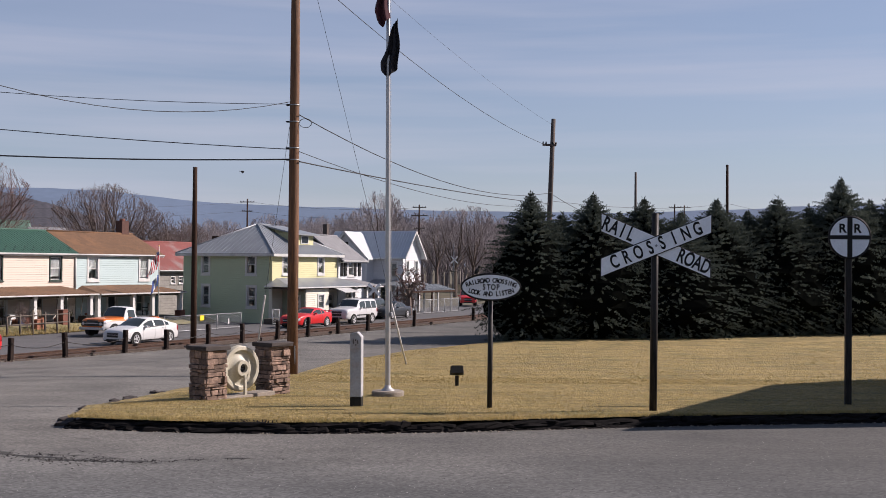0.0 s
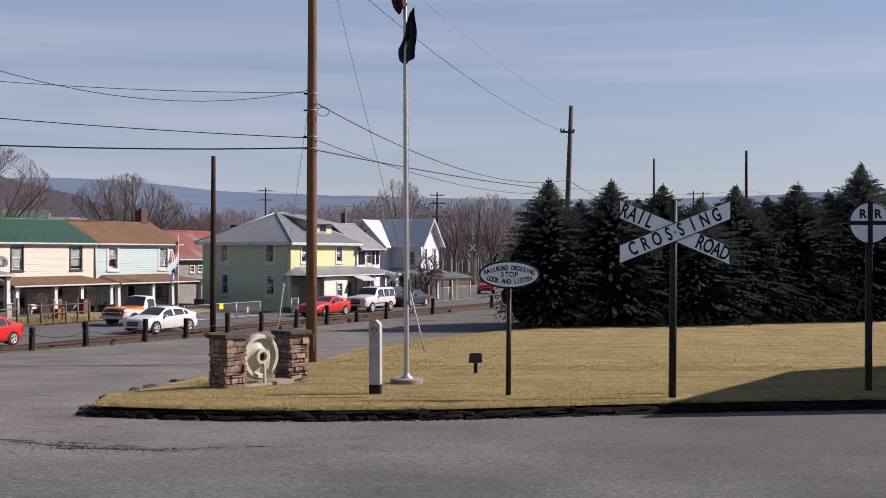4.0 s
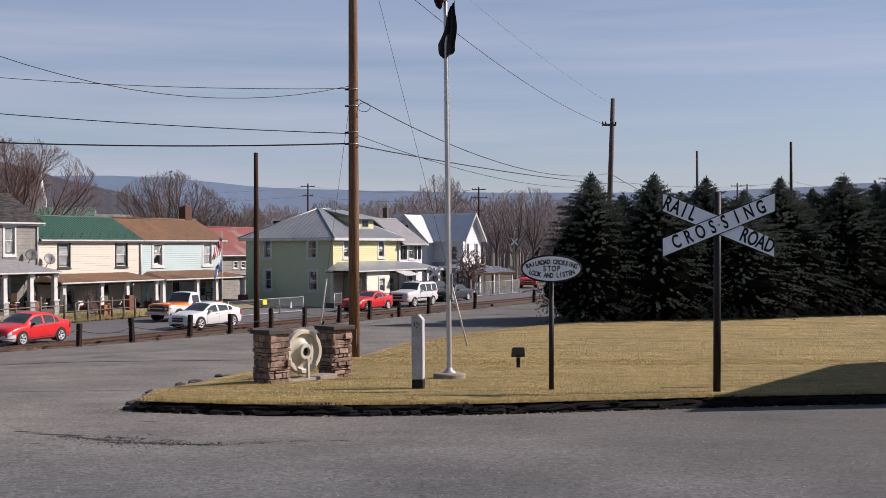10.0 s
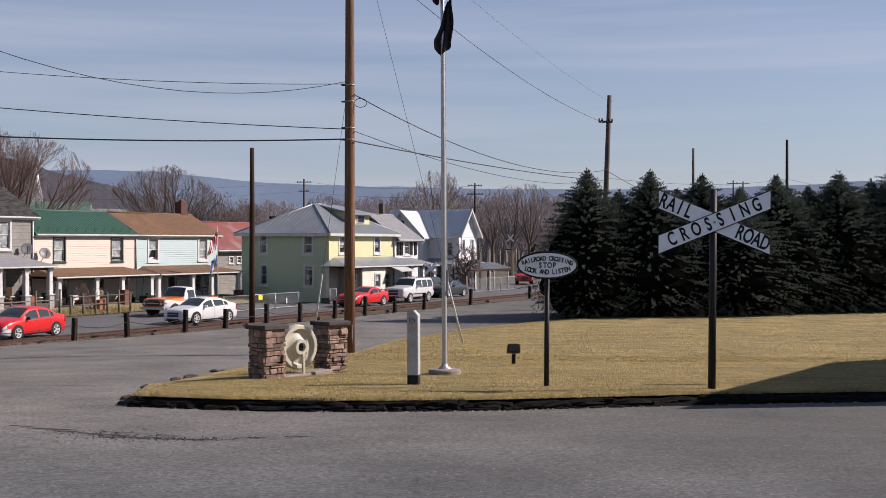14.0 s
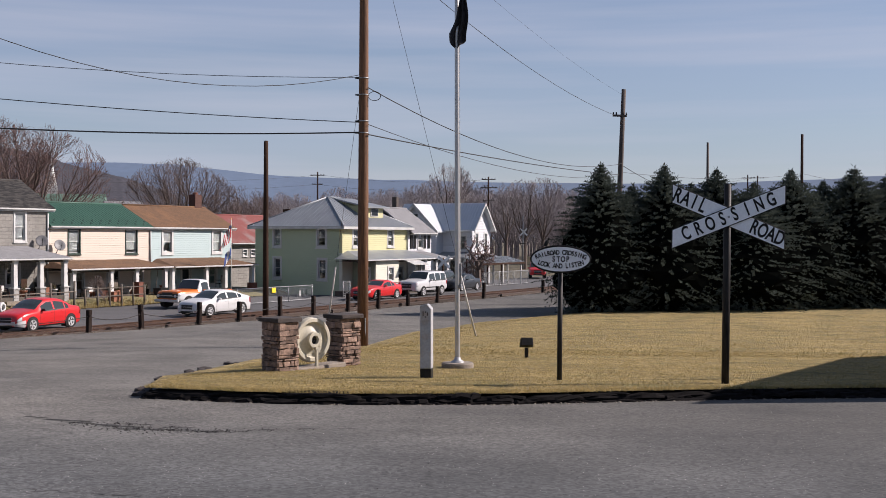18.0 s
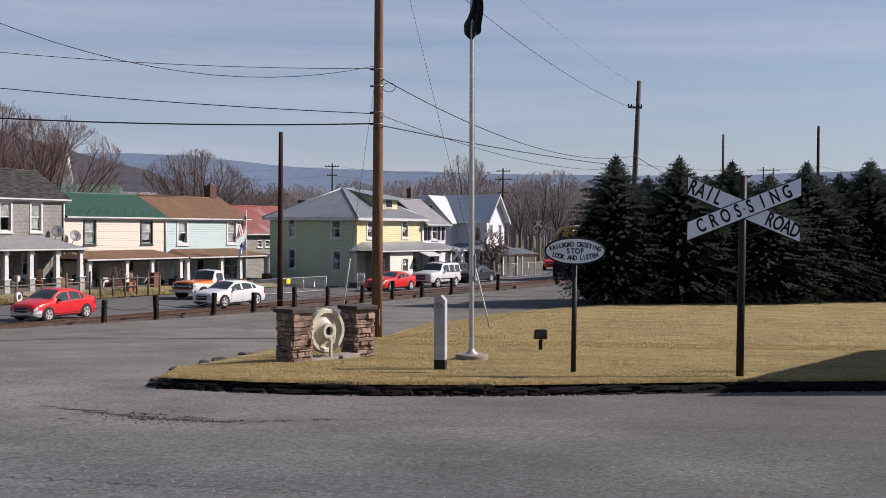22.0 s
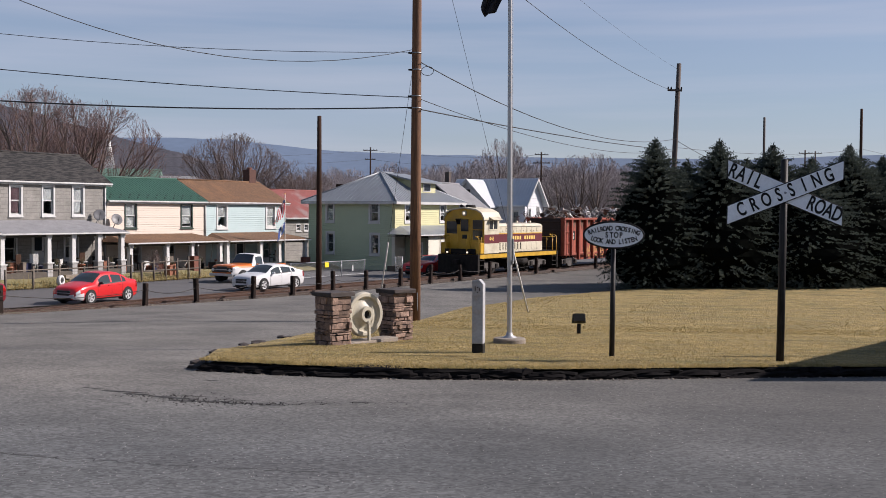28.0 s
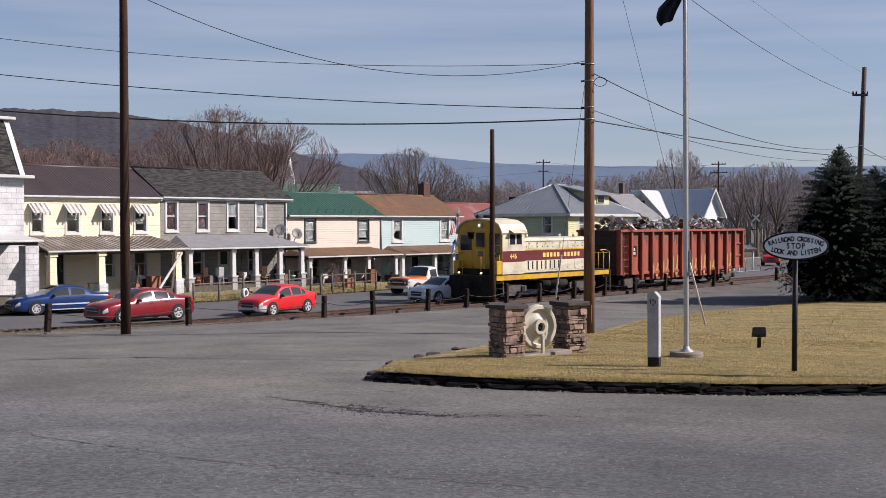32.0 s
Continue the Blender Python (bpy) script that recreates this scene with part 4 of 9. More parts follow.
part("verge", slab(B(), [(-4.62, 14.45, 3.97), (-4.36, 14.45, 3.97), (-4.36, 16.0, 6.8), (-4.62, 16.0, 6.8)], 0.05), M["gutter"], h)
porch(h, -13.6, -4.9, 12.0, 14.6, -1.75, 0.9, 1.2, "whitepaint", [-9, -13], "whitepaint", None)
part("porch_pier", bevelled(box(B(), -5.75, -5.05, 12.1, 12.7, -2.4, 0.62), 0.02), M["whiteblock"], h)

# green hip-roofed house
h = thing("corner_house", along(0, 0, 0), "two-storey sage green and yellow house with grey metal hip roof", "house")
gx0, gx1, gy0, gy1, ez = 32.0, 40.5, 7.7, 15.2, 2.3
upf = [(33.3, 34.05, 0.92, 2.1), (37.85, 38.6, 0.92, 2.1)]
dnf = [(35.2, 35.9, -1.65, -0.6), (36.9, 37.7, -2.1, -0.35), (39.2, 40.0, -1.65, -0.6)]
side = [(15.2 - 13.55, 15.2 - 12.98, 0.9, 2.15), (15.2 - 9.78, 15.2 - 9.08, 0.9, 2.15), (15.2 - 13.52, 15.2 - 12.95, -1.32, 0.05), (15.2 - 9.7, 15.2 - 9.05, -1.35, 0.0)]
fm = Matrix.Translation((gx0, gy0, 0))
part("front_wall", wall(B(), 8.5, ez, 0.25, [(a - gx0, b - gx0, c, d) for a, b, c, d in upf], 0.45), M["limewall"], h, "yellow-green siding").matrix_local = fm
part("front_wall", wall(B(), 8.5, 0.447, 0.25, [(a - gx0, b - gx0, c, d) for a, b, c, d in dnf], -2.5), M["creamwall"], h, "cream siding behind the porch").matrix_local = fm
sm = Matrix.Translation((gx0, gy1, 0)) @ Matrix.Rotation(radians(-90), 4, "Z")
part("side_wall", wall(B(), 7.25, ez, 0.25, side, -2.5), M["greenwall"], h, "sage green siding").matrix_local = sm
part("back_wall", box(B(), gx0 + 0.253, gx1, gy1 - 0.25, gy1, -2.5, ez), M["greenwall"], h)
part("side_wall", box(B(), gx1 - 0.25, gx1, gy0 + 0.253, gy1 - 0.253, -2.5, ez), M["greenwall"], h)
part("corner_board", box(B(), gx0 - 0.02, gx0 + 0.1, gy0 - 0.02, gy0 + 0.1, 0.45, ez), M["limewall"], h)
for k, o in enumerate(upf + [dnf[0], dnf[2]]):
    side_window(h, Matrix.Translation((0, gy0, 0)), o, shade=0.4, trim_w=0.11)
for k, o in enumerate(side):
    side_window(h, sm, o, shade=(0.5, 0.3, 0.5, 0.4)[k], trim_w=0.12)
panel_door(h, Matrix.Translation((0, gy0, 0)), 36.9, 37.7, -2.1, -0.35)
ov, top = 0.4, 4.45
rl, rr_, ry = 35.6, 37.2, 11.45
e = [(gx0 - ov, gy0 - ov, ez), (gx1 + ov, gy0 - ov, ez), (gx1 + ov, gy1 + ov, ez), (gx0 - ov, gy1 + ov, ez)]
r0, r1 = (rl, ry, top), (rr_, ry, top)
bm = B()
slab(bm, [e[0], e[1], r1, r0], 0.08)
slab(bm, [e[1], e[2], r1], 0.08)
slab(bm, [e[2], e[3], r0, r1], 0.08)
slab(bm, [e[3], e[0], r0], 0.08)
roof = part("roof", bm, M["silvermetal"], h, "grey standing-seam metal hip roof")
bm = B()
nrm = (-(top - ez) / (rl - gx0 + ov), 0, 1)
for i in range(1, 22):
    k = i / 22
    y = e[3][1] + (e[0][1] - e[3][1]) * k
    fr = min(1, (y - e[0][1]) / (ry - e[0][1]), (e[3][1] - y) / (e[3][1] - ry))
    a, b = Vector((e[0][0], y, ez)), Vector((e[0][0] + (rl - e[0][0]) * fr, y, ez + (top - ez) * fr))
    rod(bm, a, b, 0.022, n=5)
for i in range(1, 26):
    k = i / 26
    x = e[0][0] + (e[1][0] - e[0][0]) * k
    fr = min(1, (x - e[0][0]) / (rl - e[0][0]), (e[1][0] - x) / (e[1][0] - rr_))
    rod(bm, (x, e[0][1], ez), (x, e[0][1] + (ry - e[0][1]) * fr, ez + (top - ez) * fr), 0.022, n=5)
part("standing_seams", bm, M["silvermetal"], roof)
bm = B()
for a, b in ((e[0], r0), (e[1], r1), (e[3], r0), (r0, r1)):
    rod(bm, a, b, 0.06, n=8)
part("hip_cap", bm, M["silvermetal"], roof)
bm = B()
box(bm, gx0 - ov - 0.03, gx1 + ov + 0.03, gy0 - ov - 0.03, gy0 - ov + 0.1, ez - 0.2, ez - 0.02)
box(bm, gx0 - ov - 0.03, gx0 - ov + 0.1, gy0 - ov + 0.1, gy1 + ov, ez - 0.2, ez - 0.02)
part("eaves_board", bm, M["gutter"], h)
part("soffit", box(B(), gx0 - ov + 0.1, gx1 + ov, gy0 - ov + 0.1, gy1 + ov, ez - 0.12, ez - 0.09), M["gutter"], h)
# dormer in the front roof slope
dx0, dx1, dy0 = 36.2, 38.6, 8.6
dm = part("dormer", prism(B(), [(dy0, 2.75), (dy0, 3.8), (11.2, 3.8), (11.2, 4.25)], dx0, dx1, Matrix(((0, 1, 0, 0), (1, 0, 0, 0), (0, 0, 1, 0), (0, 0, 0, 1)))), M["limewall"], h)
part("dormer_roof", slab(B(), [(dx0 - 0.3, dy0 - 0.4, 3.75), (dx1 + 0.3, dy0 - 0.4, 3.75), (dx1 + 0.1, 11.4, 4.42), (dx0 - 0.1, 11.4, 4.42)], 0.1), M["silvermetal"], dm)
part("dormer_window", box(B(), dx0 + 0.7, dx1 - 0.7, dy0 - 0.05, dy0 - 0.01, 3.05, 3.65), M["gutter"], dm)
part("pane", box(B(), dx0 + 0.8, dx1 - 0.8, dy0 - 0.07, dy0 - 0.055, 3.12, 3.58), M["glass"], dm)
# enclosed side of the porch and its roof
porch(h, 31.0, 41.0, 5.5, 7.7, -2.1, 0.05, 0.62, "silvermetal", [39.9], "whitepaint", None, hip=(1.6, 0.6))
part("porch_room", wall(B(), 3.0, -0.1, 0.15, [(1.6, 2.3, -1.45, -0.55)], -2.5), M["creamwall"], h).matrix_local = Matrix.Translation((33.2, 5.75, 0))
part("porch_side", wall(B(), 1.9, -0.1, 0.15, [(0.9, 1.4, -1.3, -0.6)], -2.5), M["palegreenwall"], h).matrix_local = Matrix.Translation((33.2, 7.65, 0)) @ Matrix.Rotation(radians(-90), 4, "Z")
side_window(h, Matrix.Translation((33.2, 5.75, 0)), (1.6, 2.3, -1.45, -0.55), shade=0.3)
side_window(h, Matrix.Translation((33.2, 7.65, 0)) @ Matrix.Rotation(radians(-90), 4, "Z"), (0.9, 1.4, -1.3, -0.6), shade=0.3)
part("chimney", bevelled(box(B(), 35.6, 36.2, 14.9, 15.5, 2.3, 3.6), 0.02), M["darkpole"], h)
# striped canopy over the door
part("door_canopy", slab(B(), [(36.6, 4.7, -0.35), (38.6, 4.7, -0.35), (38.6, 5.7, 0.0), (36.6, 5.7, 0.0)], 0.05), M["gutter"], h)

# white house beside it, shuttered
h = thing("white_house", along(0, 0, 0), "white sided house with grey shingle roof and dark shutters", "house")
upw = [(42.0, 42.75, 0.75, 1.95)]
shell(h, 40.55, 44.0, 7.6, 12.4, -2.5, 2.15, "whitewall", upw + [(41.6, 42.4, -1.5, -0.5)])
for o in upw + [(41.6, 42.4, -1.5, -0.5)]:
    side_window(h, Matrix.Translation((0, 7.6, 0)), o, shade=0.3)
for x in (41.0, 41.5, 42.95, 43.6):
    part("shutter", bevelled(box(B(), x - 0.17, x + 0.17, 7.53, 7.6, 0.7, 2.0), 0.01), M["black"], h)
gable_roof(h, 40.6, 44.25, 7.6, 12.4, 2.15, 1.65, "greyshingle", label="grey shingle roof")
porch(h, 41.1, 43.4, 5.4, 7.6, -2.1, 0.0, 0.5, "greyshingle", [41.4, 43.1], "whitepaint", None, hip=(0.0, 0.5))
part("gable", prism(B(), [(7.6, 2.15), (12.4, 2.15), (10.0, 3.7)], 43.8, 44.0, SWAP), M["whitewall"], h)
part("chimney", bevelled(box(B(), 43.25, 43.6, 10.3, 10.7, 3.3, 4.7), 0.02), M["greypole"], h)

# white gabled house, its ridge square to the track, a cross gable on the near side
h = thing("gabled_house", along(0, 0, 0), "white gabled house with grey ribbed metal roof", "house")
a0, a1, b0, b1, ge, gr = 54.4, 57.7, 9.5, 17.0, 2.35, 2.2
am = (a0 + a1) / 2
gf_ = [(54.95, 55.45, 0.55, 1.9), (56.6, 57.1, 0.55, 1.9), (55.0, 55.6, -1.7, -0.3), (56.4, 57.0, -1.7, -0.3)]
gs_ = [(6.3, 6.9, 0.5, 1.7), (5.2, 5.9, -1.7, -0.4)]
shell(h, a0, a1, b0, b1, -2.5, ge, "whitewall", gf_, side=gs_)
for o in gf_:
    side_window(h, Matrix.Translation((0, b0, 0)), o, shade=0.3)
for o in gs_:
    side_window(h, Matrix.Translation((a0, b1, 0)) @ Matrix.Rotation(radians(-90), 4, "Z"), o, shade=0.3)
bm = B()
slab(bm, [(a0 - 0.35, b0 - 0.4, ge - 0.18), (a0 - 0.35, b1 + 0.3, ge - 0.18), (am, b1 + 0.3, ge + gr), (am, b0 - 0.4, ge + gr)], 0.1)
slab(bm, [(a1 + 0.35, b1 + 0.3, ge - 0.18), (a1 + 0.35, b0 - 0.4, ge - 0.18), (am, b0 - 0.4, ge + gr), (am, b1 + 0.3, ge + gr)], 0.1)
roof = part("roof", bm, M["palemetal"], h, "pale grey ribbed metal roof")
part("standing_seams", ribs(B(), ((a0 - 0.35, b0 - 0.4, ge - 0.18), (a0 - 0.35, b1 + 0.3, ge - 0.18)), ((am, b0 - 0.4, ge + gr), (am, b1 + 0.3, ge + gr)), (-(gr + 0.18) / (am - a0 + 0.35), 0, 1), 30, 0.018, 0.025), M["palemetal"], roof)
part("gable", prism(B(), [(a0, ge), (a1, ge), (am, ge + gr - 0.08)], b0, b0 + 0.2), M["whitewall"], h)
part("gable", prism(B(), [(a0, ge), (a1, ge), (am, ge + gr - 0.08)], b1 - 0.2, b1), M["whitewall"], h)
vb = B()
for xe in (a0 - 0.38, a1 + 0.38):
    slab(vb, [(xe, b0 - 0.46, ge - 0.2), (xe, b0 - 0.4, ge - 0.2), (am, b0 - 0.4, ge + gr + 0.02), (am, b0 - 0.46, ge + gr + 0.02)], 0.22)
part("verge_board", vb, M["gutter"], h)
# cross gable
c0, c1, cs = 12.4, 16.5, 53.2
cm = (c0 + c1) / 2
part("wing_wall", box(B(), cs, a0, c0, c1, -2.5, ge), M["whitewall"], h)
part("wing_gable", prism(B(), [(c0, ge), (c1, ge), (cm, ge + 2.0)], cs, cs + 0.2, SWAP), M["whitewall"], h)
bm = B()
slab(bm, [(cs - 0.35, c0 - 0.35, ge - 0.3), (am - 0.6, c0 - 0.35, ge - 0.3), (am - 0.3, cm, ge + 2.1), (cs - 0.35, cm, ge + 2.1)], 0.1)
slab(bm, [(am - 0.6, c1 + 0.35, ge - 0.3), (cs - 0.35, c1 + 0.35, ge - 0.3), (cs - 0.35, cm, ge + 2.1), (am - 0.3, cm, ge + 2.1)], 0.1)
part("wing_roof", bm, M["palemetal"], h)
vb = B()
for ye in (c0 - 0.38, c1 + 0.38):
    slab(vb, [(cs - 0.42, ye, ge - 0.3), (cs - 0.34, ye, ge - 0.3), (cs - 0.34, cm, ge + 2.14), (cs - 0.42, cm, ge + 2.14)], 0.34)
part("verge_board", vb, M["gutter"], h)
part("vent", box(B(), cs - 0.02, cs, cm - 0.2, cm + 0.2, ge + 0.7, ge + 1.2), M["dark"], h)
part("lean_to_roof", slab(B(), [(52.9, 9.3, -0.15), (52.9, 12.4, -0.15), (54.4, 12.4, 0.3), (54.4, 9.3, 0.3)], 0.08), M["silvermetal"], h)
for y in (9.45, 11.0, 12.2):
    part("porch_post", bevelled(box(B(), 53.0, 53.14, y - 0.07, y + 0.07, -2.45, -0.2), 0.01), M["whitepaint"], h)
part("porch_roof", slab(B(), [(54.3, 8.2, -0.35), (58.2, 8.2, -0.35), (58.2, 9.5, 0.1), (54.3, 9.5, 0.1)], 0.08), M["silvermetal"], h)
for x in (54.6, 56.2, 58.0):
    part("porch_post", bevelled(box(B(), x - 0.07, x + 0.07, 8.3, 8.44, -2.45, -0.4), 0.01), M["whitepaint"], h)


# ---- poles and wires ----
def pole(name, x, y, z0, z1, r, mat, label, arms=(), kind="utility pole", lean=0.0, bands=()):
    ob = thing(name, pose(x, y, z0, 0, lean, 0), label, kind, "poles along the roads")
    h = z1 - z0
    bm = B()
    lathe(bm, [(0.001, -0.3), (r * 1.12, -0.3), (r * 1.05, h * 0.3), (r * 0.9, h * 0.7), (r * 0.78, h), (0.001, h + 0.02)], 16)
    part("shaft", bm, M[mat], ob)
    for z, w, turn in arms:
        bm = bevelled(box(B(), -w / 2, w / 2, -0.06, 0.06, z - z0 - 0.07, z - z0 + 0.07), 0.01)
        arm = part("crossarm", bm, M["greypole"], ob)
        arm.matrix_local = Matrix.Rotation(radians(turn), 4, "Z") @ Matrix.Translation((-0.22 if lean else 0, -r, 0))
        for k in (-0.46, -0.25, 0.25, 0.46):
            part("insulator", lathe(B(), [(0.001, 0), (0.05, 0), (0.06, 0.05), (0.04, 0.09), (0.05, 0.14), (0.001, 0.17)], 8), M["black"], arm).location = (k * w, 0, z - z0 + 0.07)
    for z in bands:
        part("clamp", rod(B(), (0, 0, z - z0 - 0.02), (0, 0, z - z0 + 0.02), r * 1.03, n=16), M["galv"], ob)
        part("insulator", rod(B(), (-r, 0, z - z0), (-r - 0.12, -0.02, z - z0), 0.035, 0.025, 8), M["black"], ob)
    return ob


ux, uy = -5.22, 40.74
up_ = pole("utility_pole", ux, uy, lawn_z(ux, uy), 14.33, 0.175, "pole", "tall brown creosoted utility pole at the lawn's edge", bands=(7.16, 6.58, 5.66, 5.25))
bm = B()
pts = [(0.16 + 0.22 * (1 - math.cos(a)) , 0.0, 8.75 + 0.16 * math.sin(a)) for a in [i * 0.6 for i in range(11)]]
for a, b in zip(pts, pts[1:]):
    rod(bm, a, b, 0.012, n=6)
part("cable_loop", bm, M["wire"], up_)
part("step_iron", rod(B(), (0.1, -0.14, 0.35), (0.1, -0.17, 1.0), 0.02, n=6), M["galv"], up_)
pole("cut_pole", -13.52, 63.54, STREET, 6.83, 0.150, "darkpole", "dark cut-off pole standing beside the track", bands=())
pole("utility_pole", -21.62, 38.00, ground(38.00, -21.62), 13.06, 0.163, "darkpole", "dark brown utility pole between the posts", bands=())
pole("utility_pole", 6.98, 79.92, STREET, 11.66, 0.189, "greypole", "grey weathered utility pole leaning behind the spruces", arms=((9.85, 0.95, 0),), lean=2.0)
pole("utility_pole", 20.98, 127.65, STREET, 11.88, 0.155, "greypole", "grey weathered utility pole behind the spruces")
pole("utility_pole", 29.64, 122.10, STREET, 12.28, 0.167, "darkpole", "dark weathered utility pole behind the spruces")
pole("utility_pole", -33.52, 199.80, STREET, 12.58, 0.155, "darkpole", "far dark pole with two crossarms", arms=((12.03, 2.44, 0), (10.47, 1.78, 0)))
pole("utility_pole", -3.89, 188.70, STREET, 11.25, 0.155, "darkpole", "far dark pole with crossarms", arms=((10.81, 2.22, 10), (9.48, 2.66, 10), (7.37, 1.78, 10)))
pole("utility_pole", 50.51, 255.30, STREET, 15.14, 0.178, "darkpole", "far dark pole with crossarm", arms=((14.47, 2.66, 0),))
pole("utility_pole", 52.61, 255.30, STREET, 14.91, 0.178, "darkpole", "far dark pole with crossarm", arms=((14.47, 2.66, 0),))
pole("utility_pole", -78.81, 116.55, STREET, 9.36, 0.144, "darkpole", "dark pole with crossarm behind the row houses", arms=((8.59, 2.00, 0), (7.59, 1.67, 0)))
STREET_WIRES = [
    ((-5.37, 40.62, 7.18), (-33.97, 36.39, 9.72), 0.8, 0.011),
    ((-5.37, 40.62, 5.61), (-33.98, 36.39, 8.09), 0.42, 0.016),
    ((-5.36, 40.62, 5.26), (-33.98, 36.39, 6.6), 0.59, 0.026),
    ((-5.37, 40.62, 7.26), (-19.09, 28.47, 9.53), 1.78, 0.012),
    ((-5.04, 40.62, 6.81), (7.44, 79.92, 6.63), 1.13, 0.017),
    ((-5.02, 40.62, 5.18), (7.23, 79.92, 5.86), 0.17, 0.022),
    ((-5.03, 40.62, 5.53), (7.23, 79.92, 5.8), 0.76, 0.012),
]
LANE_WIRES = [
    ((6.95, 79.92, 9.88), (-5.28, 40.62, 12.19), 0.74, 0.013),
    ((7.44, 79.92, 11.25), (-5.25, 40.62, 13.9), 0.5, 0.005),
    ((7.44, 79.92, 6.48), (20.98, 127.65, 6.03), 0.6, 0.02),
    ((7.44, 79.92, 6.03), (29.64, 122.1, 8.25), 0.5, 0.014),
    ((29.64, 122.1, 8.25), (66.6, 166.5, 7.59), 0.8, 0.014),
    ((29.64, 122.1, 7.14), (66.6, 166.5, 6.03), 0.8, 0.02),
    ((20.98, 127.65, 5.81), (66.6, 166.5, 6.03), 0.9, 0.02),
]
FAR_WIRES = [
    ((-78.81, 116.55, 8.59), (-33.52, 199.8, 12.03), 1.5, 0.015),
    ((-78.81, 116.55, 7.59), (-33.52, 199.8, 10.47), 1.5, 0.015),
    ((-33.52, 199.8, 12.14), (-3.89, 188.7, 10.81), 0.8, 0.015),
    ((-33.52, 199.8, 10.47), (-3.89, 188.7, 9.48), 0.8, 0.015),
    ((-3.89, 188.7, 9.59), (50.51, 255.3, 14.25), 1.5, 0.02),
    ((-3.89, 188.7, 3.59), (24.42, 166.5, 8.7), 0.8, 0.02),
    ((-78.81, 116.55, 8.37), (-35.68, 30.76, 9.19), 0.7, 0.012),
]
for a, b, sag, r in STREET_WIRES + LANE_WIRES + FAR_WIRES:
    cable("overhead_wire", a, b, sag, r, M["wire"], "thin black overhead wire slung between poles", "wire", "overhead wires")
M["pvc"] = material("white_guard", (0.576, 0.56, 0.528), (0.438, 0.409, 0.365), rough=0.5, scale=2, bump=0.02)
for a, b, k0, k1 in (((-1.39, 46.08, -2.4), (-5.22, 40.74, 13.9), 0.0, 0.165), ((-7.85, 49.1, ground(49.1)), (-5.28, 40.74, 7.2), 0.0, 0.3)):
    g_ = thing("guy_wire", Matrix.Identity(4), "thin guy wire with a white guard near the ground", "guy wire", "guy wires")
    a, b = Vector(a), Vector(b)
    part("strand", rod(B(), a, b, 0.007, n=5), M["wire"], g_)
    part("guard", rod(B(), a.lerp(b, k0), a.lerp(b, k1), 0.035, n=8), M["pvc"], g_, "white plastic guard")

# ---- flagpole ----
fx, fy = -1.29, 27.86
fz = lawn_z(fx, fy)
fp = thing("flagpole", pose(fx, fy, fz, 0, -0.4, 0), "tall silver flagpole on a round concrete base", "flagpole")
part("base", lathe(B(), [(0.001, -0.1), (0.385, -0.1), (0.385, 0.1), (0.365, 0.13), (0.001, 0.14)], 28, smooth=False), M["concrete"], fp, "round concrete base")
part("collar", lathe(B(), [(0.17, 0.135), (0.15, 0.16), (0.08, 0.2), (0.07, 0.26), (0.06, 0.26)], 20), M["aluminium"], fp)
part("shaft", lathe(B(), [(0.062, 0.2), (0.06, 4), (0.05, 8), (0.04, 11.5), (0.001, 11.5)], 16), M["aluminium"], fp)
part("cleat", bevelled(box(B(), 0.05, 0.1, -0.09, 0.09, 1.9, 2.0), 0.01), M["galv"], fp)
part("halyard_cover", bevelled(box(B(), 0.055, 0.1, -0.03, 0.03, 2.0, 2.5), 0.01), M["galv"], fp)
part("halyard", rod(B(), (0.075, -0.01, 1.9), (0.06, -0.01, 11.3), 0.006, n=5), M["pvc"], fp)


def draped(n_fold, w, h, turn, seed, thick=0.07):
    """A limp flag hung in soft folds: a pleated sheet closed to a thin body, narrowing upwards."""
    rnd = random.Random(seed)
    cols, rows_ = 22, 26
    bm = B()
    grid = []
    for side_ in (0, 1):
        g2 = []
        for j in range(rows_ + 1):
            v = j / rows_
            row = []
            for i in range(cols + 1):
                u = i / cols
                spread = 0.25 + 0.75 * min(1, v * 1.25) - 0.12 * max(0, v - 0.8) * 5 * abs(u - 0.4)
                x = w * u * spread + 0.03 * math.sin(v * 7 + seed)
                y = thick * math.sin(u * n_fold * 6.28 + v * 2.2 + seed) * (0.4 + 0.6 * v) + (0.012 if side_ else -0.012)
                row.append(bm.verts.new((x, y, -max(0, h * v + 0.34 * w * u * (1 - v) + 0.2 * v * v * (1 - abs(2 * u - 1.1))))))
            g2.append(row)
        grid.append(g2)
    for s_, g2 in enumerate(grid):
        for j in range(rows_):
            for i in range(cols):
                q = (g2[j][i], g2[j][i + 1], g2[j + 1][i + 1], g2[j + 1][i])
                bm.faces.new(q if s_ else q[::-1]).smooth = True
    a, b = grid
    for j in range(rows_):
        for i in (0, cols):
            bm.faces.new((a[j][i], a[j + 1][i], b[j + 1][i], b[j][i]))
    for i in range(cols):
        for j in (0, rows_):
            bm.faces.new((a[j][i], a[j][i + 1], b[j][i + 1], b[j][i]))
    return bm


M["flagblack"] = material("black_flag_cloth", (0.009, 0.009, 0.013), (0.015, 0.015, 0.022), rough=0.9, scale=3, bump=0.1)
# Dull red: the flag's shaded look is put into its cloth colour.
M["flagshade"] = material("shaded_red_flag_cloth", (0.06, 0.013, 0.02), (0.04, 0.009, 0.014), rough=0.9, scale=3, bump=0.05)
